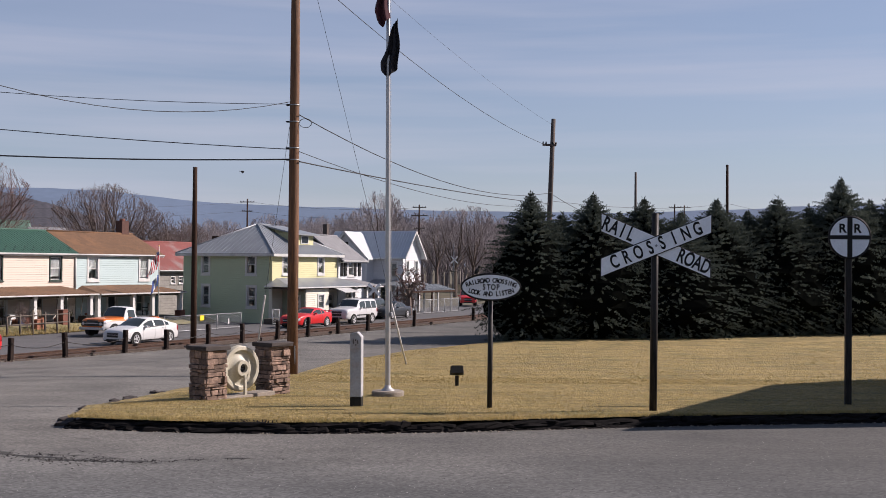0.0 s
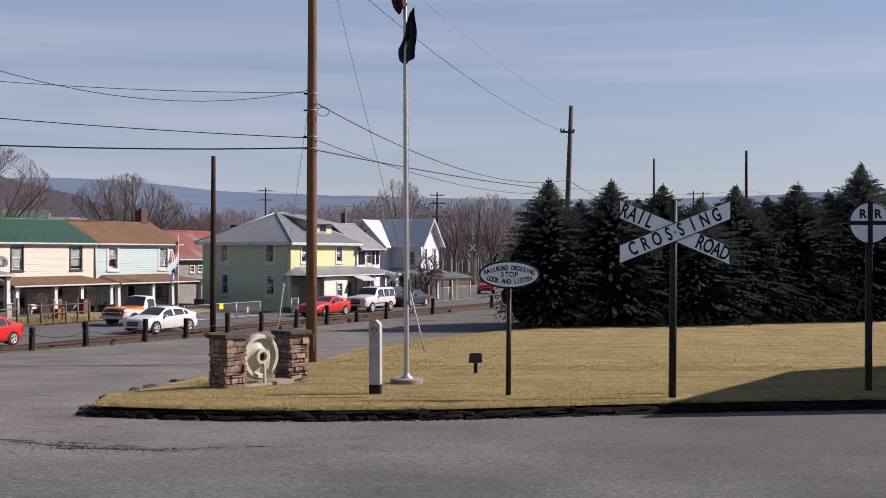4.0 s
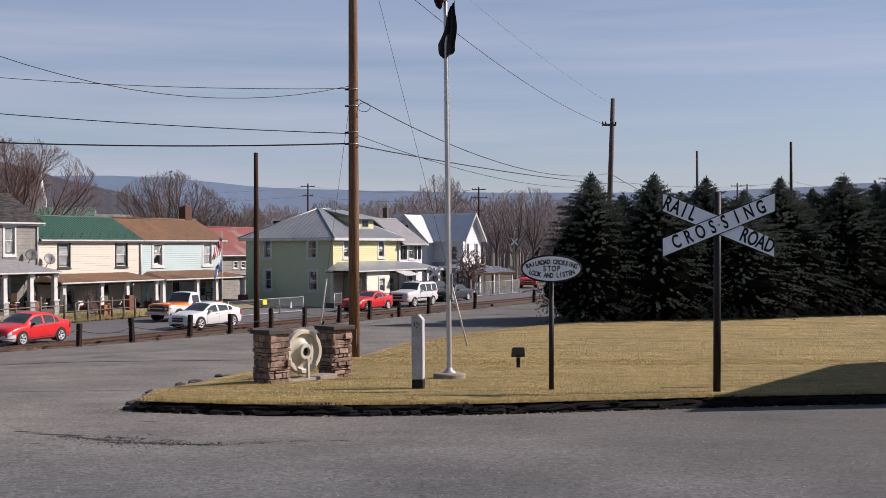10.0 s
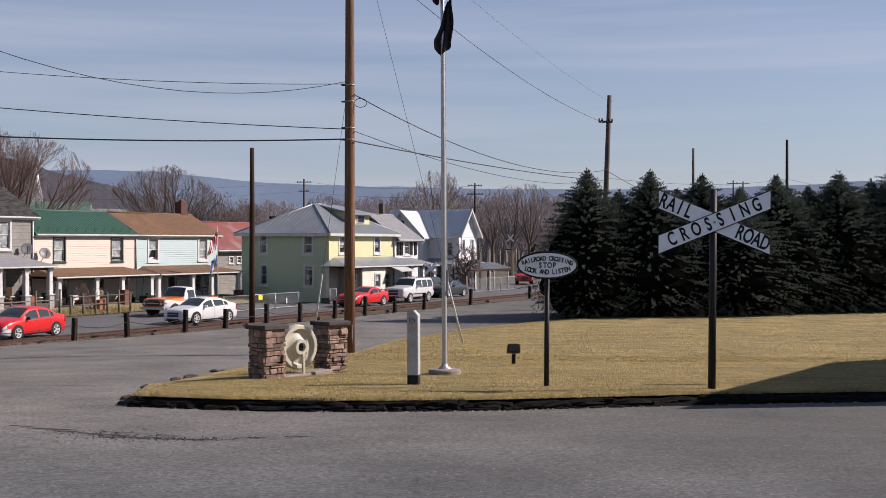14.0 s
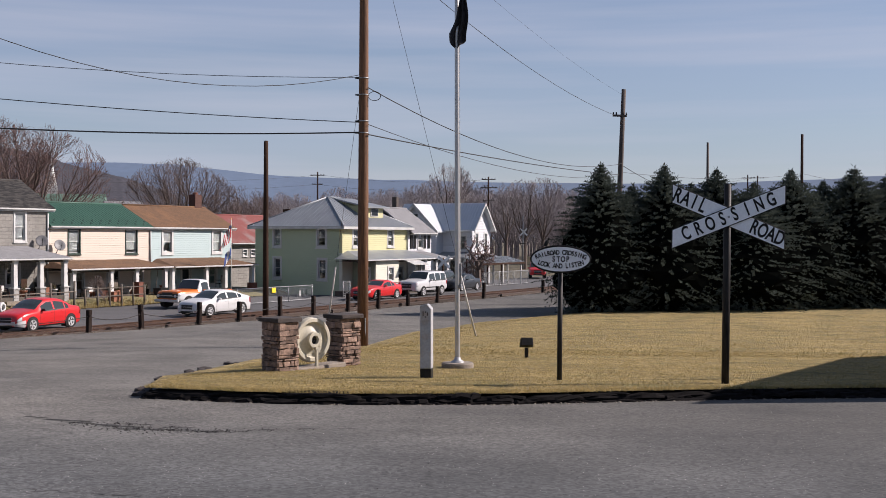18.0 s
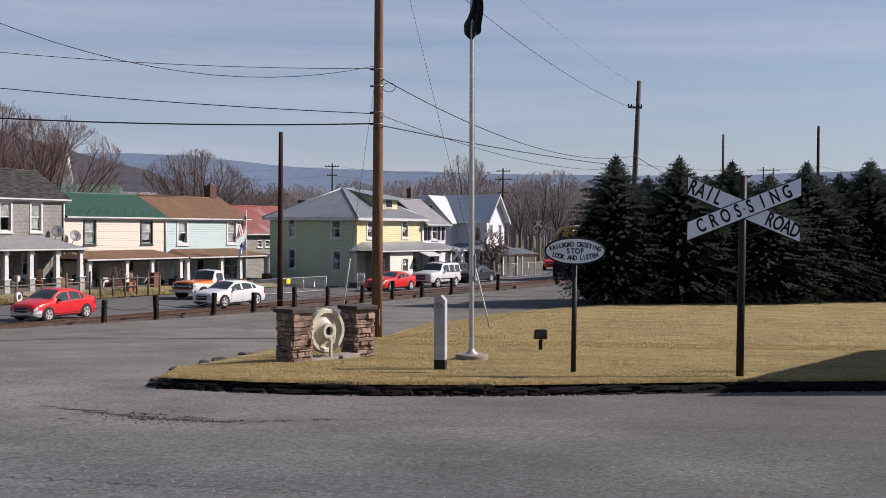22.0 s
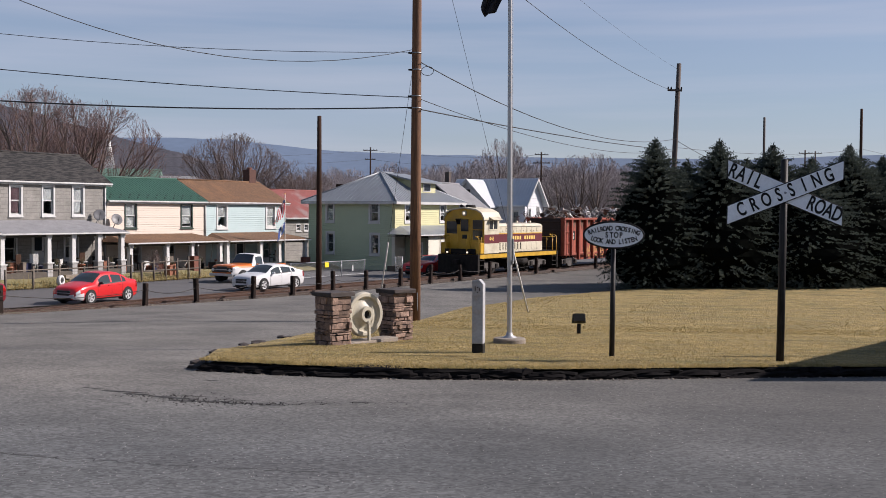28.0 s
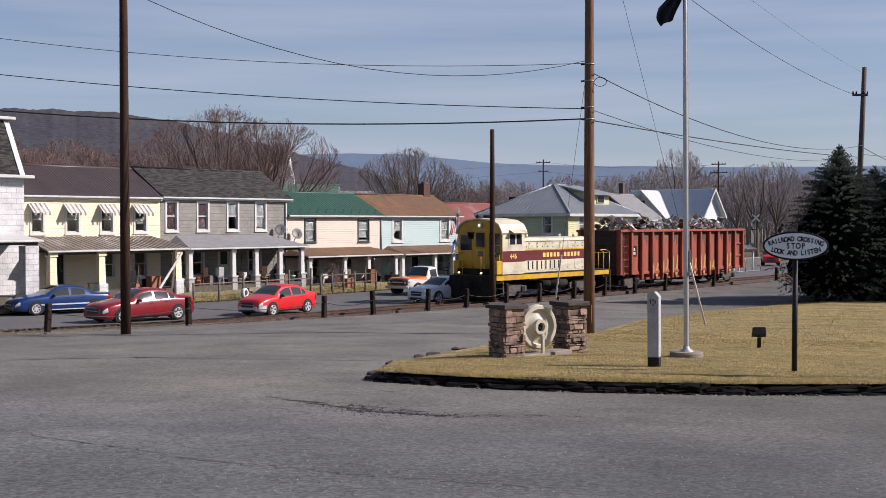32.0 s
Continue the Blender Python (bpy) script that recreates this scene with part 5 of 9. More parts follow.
M["flagblue"] = material("navy_flag_cloth", (0.018, 0.022, 0.066), (0.015, 0.016, 0.044), rough=0.9, scale=3, bump=0.05)
black_flag = thing("black_flag", pose(-1.38, 27.77, 7.50, 0, 0, 170), "limp black flag hanging folded against the flagpole", "flag")
part("cloth", draped(2.2, 0.44, 1.22, 0, 1), M["flagblack"], black_flag)
top_flag = thing("striped_flag", pose(-1.38, 27.77, 8.80, 0, 0, 165), "limp striped flag on the flagpole, its shade painted in", "flag")
cloth = part("cloth", draped(2.0, 0.36, 1.3, 0, 3), M["flagshade"], top_flag)
# White stripes given navy cloth to look shaded.
for k in range(4):
    part("white_stripe", rod(B(), (-0.05 - 0.0 + 0.08 * k + 0.1, -0.1, -1.25), (0.03 + 0.06 * k, -0.09, -0.3), 0.02, n=6), M["flagblue"], cloth)
part("navy_canton", bevelled(box(B(), -0.02, 0.12, -0.085, 0.085, -0.75, -0.1), 0.02), M["flagblue"], cloth)


# ---- lettering ----
def letters(text, size, mat, name="lettering", depth=0.003, bold=0.0):
    cu = bpy.data.curves.new("text", "FONT")
    cu.body, cu.size, cu.align_x, cu.align_y, cu.extrude, cu.offset = text, size, "CENTER", "CENTER", depth, bold
    ob = bpy.data.objects.new("text", cu)
    scene.collection.objects.link(ob)
    bpy.context.view_layer.update()
    me = bpy.data.meshes.new_from_object(ob.evaluated_get(bpy.context.evaluated_depsgraph_get()))
    bpy.data.objects.remove(ob)
    me.materials.clear()
    me.materials.append(mat)
    me.name = name
    return me


UPRIGHT = Matrix.Rotation(radians(90), 4, "X")

# crossbuck
cx, cy = 4.27, 23.68
cz = lawn_z(cx, cy)
cb = thing("crossbuck_sign", pose(cx, cy, cz, 0, 0.35, 0), "old white railroad crossbuck on a tall black post", "sign", "railroad signs")
part("post", lathe(B(), [(0.001, -0.3), (0.078, -0.3), (0.075, 2.0), (0.07, 2.71 - cz), (0.001, 2.73 - cz)], 14), M["iron"], cb, "worn black iron post")
for tilt, y, words in ((22.4, -0.135, (("CROSSING", 0.0, 0.36),)), (-22.4, -0.095, (("RAIL", -0.76, 0.38), ("ROAD", 0.76, 0.38)))):
    k = math.tan(radians(tilt))
    hw, hh = 1.1, 0.18
    out = [(-hw, -hw * k - hh), (hw, hw * k - hh), (hw, hw * k + hh), (-hw, -hw * k + hh)]
    zc = 2.06 - cz
    blade = part("blade", prism(B(), [(x, z + zc) for x, z in out], y, y + 0.03), M["signwhite"], cb, "white painted blade with black letters")
    edge = B()
    for (xa, za), (xb, zb) in zip(out, out[1:] + out[:1]):
        rod(edge, (xa, y + 0.015, za + zc), (xb, y + 0.015, zb + zc), 0.017, n=6)
    part("rim", edge, M["black"], blade)
    for text, off, size in words:
        n = len(text)
        for i, ch_ in enumerate(text):
            x = off + (i - (n - 1) / 2) * (0.238 if n > 4 else 0.165)
            m = Matrix.Translation((x, y - 0.004, zc + x * k)) @ Matrix.Shear("XZ", 4, (0, 0)) @ Matrix.Rotation(-math.atan(k), 4, "Y") @ UPRIGHT @ Matrix.Diagonal((0.66, 1.04, 1, 1))
            part("letter", letters(ch_, size, M["black"], bold=0.008), None, blade).matrix_local = m
    part("bolt", rod(B(), (0, y, zc), (0, y - 0.02, zc), 0.025, n=8), M["galv"], blade)

# oval sign with a bird on it
ox, oy = 0.98, 24.08
oz = lawn_z(ox, oy)
ov_ = thing("oval_sign", pose(ox, oy, oz, 0, 0.2, 0), "white oval cast railroad sign on a dark post", "sign", "railroad signs")
part("post", lathe(B(), [(0.001, -0.3), (0.055, -0.3), (0.05, 0.98 - oz), (0.001, 0.98 - oz)], 12), M["iron"], ov_)
def ellipse(a, b, n=48):
    return [(a * math.cos(6.28318 * i / n), b * math.sin(6.28318 * i / n)) for i in range(n)]
face = part("sign_face", prism(B(), [(x, z + 1.19 - oz) for x, z in ellipse(0.6, 0.262)], -0.07, -0.04), M["signwhite"], ov_, "white oval face with black letters")
rim = B()
pts = [(x, z + 1.19 - oz) for x, z in ellipse(0.607, 0.268)]
for (xa, za), (xb, zb) in zip(pts, pts[1:] + pts[:1]):
    rod(rim, (xa, -0.058, za), (xb, -0.058, zb), 0.022, n=6)
part("rim", rim, M["black"], face)
for text, yo, size, bow, pitch_ in (("RAILROAD CROSSING", 0.135, 0.125, -0.38, 0.0615), ("STOP", -0.005, 0.15, 0.0, 0.095), ("LOOK AND LISTEN", -0.145, 0.13, 0.36, 0.062)):
    n = len(text)
    for i, ch_ in enumerate(text):
        if ch_ == " ":
            continue
        x = (i - (n - 1) / 2) * pitch_
        z = yo + bow * x * x + 1.19 - oz
        part("letter", letters(ch_, size, M["black"], bold=0.0045), None, face).matrix_local = Matrix.Translation((x, -0.074, z)) @ Matrix.Rotation(-math.atan(2 * bow * x), 4, "Y") @ UPRIGHT @ Matrix.Diagonal((0.8, 1.05, 1, 1))
bird = thing("bird", pose(0.70, 24.03, 1.435, 0, 0, 20), "small black bird perched on the oval sign", "bird")
bm = B()
bmesh.ops.create_uvsphere(bm, u_segments=14, v_segments=10, radius=0.055, matrix=Matrix.Translation((0, 0, 0.085)) @ Matrix.Rotation(radians(35), 4, "Y") @ Matrix.Diagonal((0.8, 0.75, 1.45, 1)))
part("body", bm, M["black"], bird)
bm = B()
bmesh.ops.create_uvsphere(bm, u_segments=12, v_segments=8, radius=0.034, matrix=Matrix.Translation((0.05, 0, 0.165)))
part("head", bm, M["black"], bird)
part("beak", rod(B(), (0.078, 0, 0.165), (0.118, 0, 0.158), 0.012, 0.001, 8), M["black"], bird)
part("tail", bevelled(box(B(), -0.17, -0.04, -0.02, 0.02, 0.0, 0.012, Matrix.Translation((0, 0, 0.055)) @ Matrix.Rotation(radians(-25), 4, "Y")), 0.003), M["black"], bird)
for y in (-0.018, 0.018):
    part("leg", rod(B(), (0.0, y, 0.0), (0.0, y, 0.05), 0.005, n=6), M["black"], bird)

# round advance sign
rx, ry_ = 9.03, 26.05
rz = lawn_z(rx, ry_)
rs = thing("round_sign", pose(rx, ry_, rz, 0, 0, 0), "round white railroad sign with a black cross", "sign", "railroad signs")
part("post", bevelled(box(B(), -0.07, 0.07, -0.05, 0.05, -0.3, 2.8 - rz), 0.012), M["iron"], rs, "dark rust-worn post")
zc = 2.32 - rz
disc = part("disc", prism(B(), [(x, z + zc) for x, z in ellipse(0.455, 0.455)], -0.09, -0.06), M["signwhite"], rs, "white disc")
rim = B()
pts = [(x, z + zc) for x, z in ellipse(0.46, 0.46)]
for (xa, za), (xb, zb) in zip(pts, pts[1:] + pts[:1]):
    rod(rim, (xa, -0.076, za), (xb, -0.076, zb), 0.026, n=6)
part("rim", rim, M["black"], disc)
part("cross_bar", box(B(), -0.055, 0.055, -0.098, -0.09, zc - 0.44, zc + 0.44), M["black"], disc)
part("cross_bar", box(B(), -0.44, 0.44, -0.0965, -0.09, zc - 0.045, zc + 0.045), M["black"], disc)
for x in (-0.165, 0.165):
    part("letter", letters("R", 0.27, M["black"], bold=0.008), None, disc).matrix_local = Matrix.Translation((x, -0.097, zc + 0.19)) @ UPRIGHT

# milepost
mx_, my_ = -1.77, 24.3
mz_ = lawn_z(mx_, my_)
mp_ = thing("milepost", pose(mx_, my_, mz_, 0, -0.3, -8), "white stone milepost with a slanted top and black foot", "milepost")
hh = 0.24 - mz_
bm = prism(B(), [(-0.12, 0.2), (0.12, 0.2), (0.12, hh - 0.1), (0.03, hh), (-0.12, hh - 0.04)], -0.11, 0.11)
M["oldwhite"] = material("weathered_white_paint", (0.39, 0.4, 0.42), (0.29, 0.295, 0.305), rough=0.7, scale=3, fine=20, bump=0.05, grain=0.1, c=(0.3, 0.22, 0.15), cscale=4, camt=0.5)
part("shaft", bevelled(bm, 0.012), M["oldwhite"], mp_)
part("foot", bevelled(box(B(), -0.118, 0.118, -0.108, 0.108, -0.2, 0.2), 0.01), M["black"], mp_, "black painted foot")
bars = B()
for k, (x, z, w, h_) in enumerate(((-0.05, hh - 0.2, 0.02, 0.1), (0.0, hh - 0.17, 0.03, 0.03), (0.045, hh - 0.21, 0.02, 0.07), (0.0, hh - 0.27, 0.03, 0.025))):
    box(bars, x - w / 2, x + w / 2, -0.116, -0.111, z - h_ / 2, z + h_ / 2)
part("worn_mark", bars, M["greypole"], mp_)

# ---- stone piers and display wheel ----
def pier(x, y, turn, seed, w=0.57, h=0.98):
    z = lawn_z(x, y)
    rnd = random.Random(seed)
    ob = thing("stone_pier", pose(x, y, z, 0, 0, turn), "square ledge-stone pier with a dark flat cap", "pier", "piers beside the wheel")
    part("core", box(B(), -w / 2 + 0.03, w / 2 - 0.03, -w / 2 + 0.03, w / 2 - 0.03, -0.1, h), M["mortar"], ob)
    zc_ = -0.06
    while zc_ < h - 0.02:
        t = min(rnd.choice((0.05, 0.075, 0.1, 0.13, 0.16)), h - zc_)
        if h - zc_ - t < 0.03:
            t = h - zc_
        for f in range(4):
            m = Matrix.Rotation(radians(90 * f), 4, "Z")
            a = -w / 2
            while a < w / 2 - 0.01:
                b = min(w / 2, a + rnd.uniform(0.1, 0.42))
                if w / 2 - b < 0.07:
                    b = w / 2
                p = rnd.uniform(-0.01, 0.055)
                bm = bevelled(box(B(), a + 0.008, b - 0.008, -w / 2 - p, -w / 2 + 0.06, zc_ + 0.008, zc_ + t - 0.008), 0.008)
                for v in bm.verts:
                    v.co += Vector((rnd.uniform(-1, 1), rnd.uniform(-1, 1), rnd.uniform(-1, 1))) * 0.01
                    v.co = m @ v.co
                part("stone", bm, M["stone"], ob)
                a = b
        zc_ += t
    bm = bevelled(box(B(), -w / 2 - 0.07, w / 2 + 0.07, -w / 2 - 0.07, w / 2 + 0.07, h, h + 0.1), 0.015)
    for v in bm.verts:
        v.co += Vector((rnd.uniform(-1, 1), rnd.uniform(-1, 1), rnd.uniform(-1, 1))) * 0.008
    part("cap", bm, M["capstone"], ob, "dark flat cap stone")
    return ob


AX = math.degrees(math.atan2(1.9, 1.1))
pier(-5.24, 26.22, AX - 90 - 10, 5, h=1.1)
pier(-4.12, 28.42, AX - 90 - 10, 8, h=1.16)
wl = thing("display_wheel", pose(-4.67, 27.03, -0.78, 0, 0, AX - 12), "cream painted railway wheel shown on edge between the piers", "wheel")
prof = [(0.10, -0.1), (0.105, -0.15), (0.175, -0.15), (0.185, -0.14), (0.195, -0.075), (0.25, -0.035), (0.33, 0.0), (0.385, -0.005), (0.405, -0.03), (0.415, -0.075), (0.425, -0.082), (0.495, -0.082), (0.51, -0.07), (0.515, -0.03), (0.53, 0.0), (0.53, 0.035), (0.5, 0.05), (0.42, 0.05), (0.38, 0.03), (0.26, 0.05), (0.19, 0.09), (0.10, 0.09)]
wheel_mesh = finish("tread_and_web", lathe(B(), prof, 56, "Y", closed=True), M["cream"])
wheel_mesh.set_sharp_from_angle(angle=radians(32))
part("tread_and_web", wheel_mesh, None, wl)
part("bore", lathe(B(), [(0.1, -0.07), (0.1, 0.09)], 24, "Y"), M["mortar"], wl)
part("stand", bevelled(box(B(), -0.036, 0.036, -0.23, -0.165, -0.62, -0.19), 0.012), M["cream"], wl)
part("stand_cap", rod(B(), (0, -0.23, -0.19), (0, -0.13, -0.19), 0.042, n=12), M["cream"], wl)
sl = B()
box(sl, -1.0, 1.0, -0.24, 0.24, -0.2, 0.07)
single("wheel_plinth", bevelled(sl, 0.015), M["concrete"], pose(-4.67, 27.06, lawn_z(-4.67, 27.06), 0, 0, AX), "low concrete plinth under the wheel", "plinth")

# ---- floodlight ----
fl = thing("floodlight", pose(0.41, 32.62, lawn_z(0.41, 32.62), 0, 0, 8), "small black ground floodlight on a stake", "floodlight")
part("stake", bevelled(box(B(), -0.05, 0.05, -0.04, 0.04, -0.2, 0.28), 0.008), M["black"], fl)
hd = bevelled(box(B(), -0.17, 0.17, -0.1, 0.1, -0.11, 0.11, Matrix.Translation((0, 0, 0.42)) @ Matrix.Rotation(radians(-24), 4, "X")), 0.012)
part("housing", hd, M["black"], fl)
part("lens", box(B(), -0.15, 0.15, -0.09, 0.09, 0.112, 0.12, Matrix.Translation((0, 0, 0.42)) @ Matrix.Rotation(radians(-24), 4, "X")), M["glass"], fl)
part("yoke", rod(B(), (-0.18, 0, 0.3), (-0.18, 0, 0.43), 0.012, n=6), M["black"], fl)
part("yoke", rod(B(), (0.18, 0, 0.3), (0.18, 0, 0.43), 0.012, n=6), M["black"], fl)

# ---- kerb of old timbers ----
kerb = thing("kerb", Matrix.Identity(4), "low kerb of split blackened old timbers", "kerb", kind="structure")
rnd = random.Random(4)
line = [Vector(p) for p in FRONT]
segs = []
for a, b in zip(line, line[1:]):
    segs.append((a, b, (b - a).length))


def kerb_at(dist):
    for a, b, ln in segs:
        if dist <= ln:
            return a.lerp(b, dist / ln), (b - a).normalized()
        dist -= ln
    return b, (b - a).normalized()


full = sum(s_[2] for s_ in segs)
for layer in range(3):
    q = -0.1
    while q < full - 1:
        ln = rnd.uniform(0.5, 1.7)
        a, _ = kerb_at(max(0, q))
        b, _ = kerb_at(min(full, q + ln - rnd.uniform(-0.08, 0.03)))
        mid, way = (a + b) / 2, (b - a)
        hgt = rnd.uniform(0.05, 0.1)
        bm = B()
        nseg = 7
        prev = None
        tip = rnd.uniform(-0.03, 0.03)
        for i in range(nseg + 1):
            x = -way.length / 2 + way.length * i / nseg + (rnd.uniform(-0.05, 0.05) if 0 < i < nseg else 0)
            jy, jz = rnd.uniform(-0.03, 0.03), rnd.uniform(-0.018, 0.018) + tip * (i / nseg - 0.5)
            slim = 0.55 if i in (0, nseg) else 1
            ring = [bm.verts.new((x, yy * slim + jy, zz * slim + jz)) for yy, zz in ((-0.1 - rnd.uniform(0, 0.04), 0), (-0.13 + rnd.uniform(-0.02, 0.03), hgt * rnd.uniform(0.35, 0.7)), (-0.09 + rnd.uniform(-0.03, 0.03), hgt), (0.1, hgt * 0.9), (0.1, 0))]
            if prev:
                for k in range(5):
                    bm.faces.new((prev[k], prev[(k + 1) % 5], ring[(k + 1) % 5], ring[k]))
            else:
                bm.faces.new(ring[::-1])
            prev = ring
        bm.faces.new(prev)
        t = part("timber", bm, M["timber"], kerb)
        p = mid + Vector((way.y, -way.x)).normalized() * (0.09 - 0.055 * layer + rnd.uniform(-0.03, 0.03))
        t.matrix_local = pose(p.x, p.y, ground(p.y) - 0.03 + layer * 0.062 + rnd.uniform(-0.015, 0.015), rnd.uniform(-14, 14), 0, math.degrees(math.atan2(way.y, way.x)) + rnd.uniform(-3, 3))
        q += ln
# loose stones round the lawn's worn corner
for k in range(16):
    kk = rnd.random()
    p = Vector(SIDE[-1]).lerp(Vector(FRONT[0]), kk) if k < 8 else Vector(SIDE[-1]).lerp(Vector(SIDE[-2]), kk)
    p += Vector((rnd.uniform(-0.25, 0.1), rnd.uniform(-0.2, 0.2)))
    bm = B()
    bmesh.ops.create_icosphere(bm, subdivisions=1, radius=rnd.uniform(0.06, 0.16))
    for v in bm.verts:
        v.co = Vector((v.co.x * 1.5, v.co.y, v.co.z * 0.5)) * rnd.uniform(0.8, 1.15)
    single("edging_stone", bm, M["capstone"], pose(p.x, p.y, ground(p.y) + 0.03, 0, 0, rnd.uniform(0, 180)), "dark flat stone at the lawn's worn corner", "stone", "stones at the lawn's corner")

# ---- unseen building beside the view, footprint fitted so its shadow falls on the lawn ----
bd = thing("unseen_building", Matrix.Identity(4), "unseen plain building, shaped to cast the shadow across the lawn", "building")
foot = [(11.5, 23.2), (18.9, 36.3), (23.5, 40.0), (32.3, 36.2), (32.3, 28.5)]
bm = B()
lo = [bm.verts.new((x, y, -2.5)) for x, y in foot]
hi = [bm.verts.new((x, y, z)) for (x, y), z in zip(foot, (4.3, 4.6, 4.7, 4.7, 4.3))]
bm.faces.new(lo[::-1])
bm.faces.new(hi)
for i in range(5):
    bm.faces.new((lo[i], lo[(i + 1) % 5], hi[(i + 1) % 5], hi[i]))
part("walls", bm, M["whitewall"], bd)


# ---- vehicles ----
M["tyre"] = material("tyre_rubber", (0.013, 0.013, 0.013), (0.022, 0.022, 0.022), rough=0.9, scale=8)
M["alloy"] = material("alloy_rim", (0.55, 0.55, 0.56), (0.42, 0.42, 0.43), rough=0.4, metal=0.2, scale=5, bump=0)
M["carglass"] = glazing("car_glass", (0.034, 0.042, 0.042), 0.05)
M["carglass"].node_tree.nodes["Principled BSDF"].inputs["Specular IOR Level"].default_value = 0.8
M["headlamp"] = glazing("headlamp_glass", (0.6, 0.6, 0.62), 0.1)
M["taillamp"] = glazing("tail_lamp_red", (0.3, 0.01, 0.01), 0.15)
M["bumpergrey"] = material("grey_plastic", (0.022, 0.022, 0.023), rough=0.6)


def car_paint(name, a):
    m = material(name, a, tuple(v * 0.92 for v in a), rough=0.28, scale=1.5, fine=200, bump=0.0, grain=0.03)
    m.node_tree.nodes["Principled BSDF"].inputs["Coat Weight"].default_value = 0.3
    m.node_tree.nodes["Principled BSDF"].inputs["Coat Roughness"].default_value = 0.08
    return m


def smooth_curve(knots):
    """A curve through (x, value) knots that never overshoots them."""
    xs, ys = np.array([k[0] for k in knots], float), np.array([k[1] for k in knots], float)
    dx = np.diff(xs)
    sl = np.diff(ys) / dx
    tang = np.zeros(len(xs))
    tang[0], tang[-1] = sl[0], sl[-1]
    for i in range(1, len(xs) - 1):
        if sl[i - 1] * sl[i] > 0:
            tang[i] = 2 * sl[i - 1] * sl[i] / (sl[i - 1] + sl[i])

    def value(x):
        i = int(min(max(np.searchsorted(xs, x) - 1, 0), len(dx) - 1))
        u = (x - xs[i]) / dx[i]
        return float(ys[i] * (1 + 2 * u) * (1 - u) ** 2 + tang[i] * dx[i] * u * (1 - u) ** 2 + ys[i + 1] * u * u * (3 - 2 * u) + tang[i + 1] * dx[i] * u * u * (u - 1))
    return value


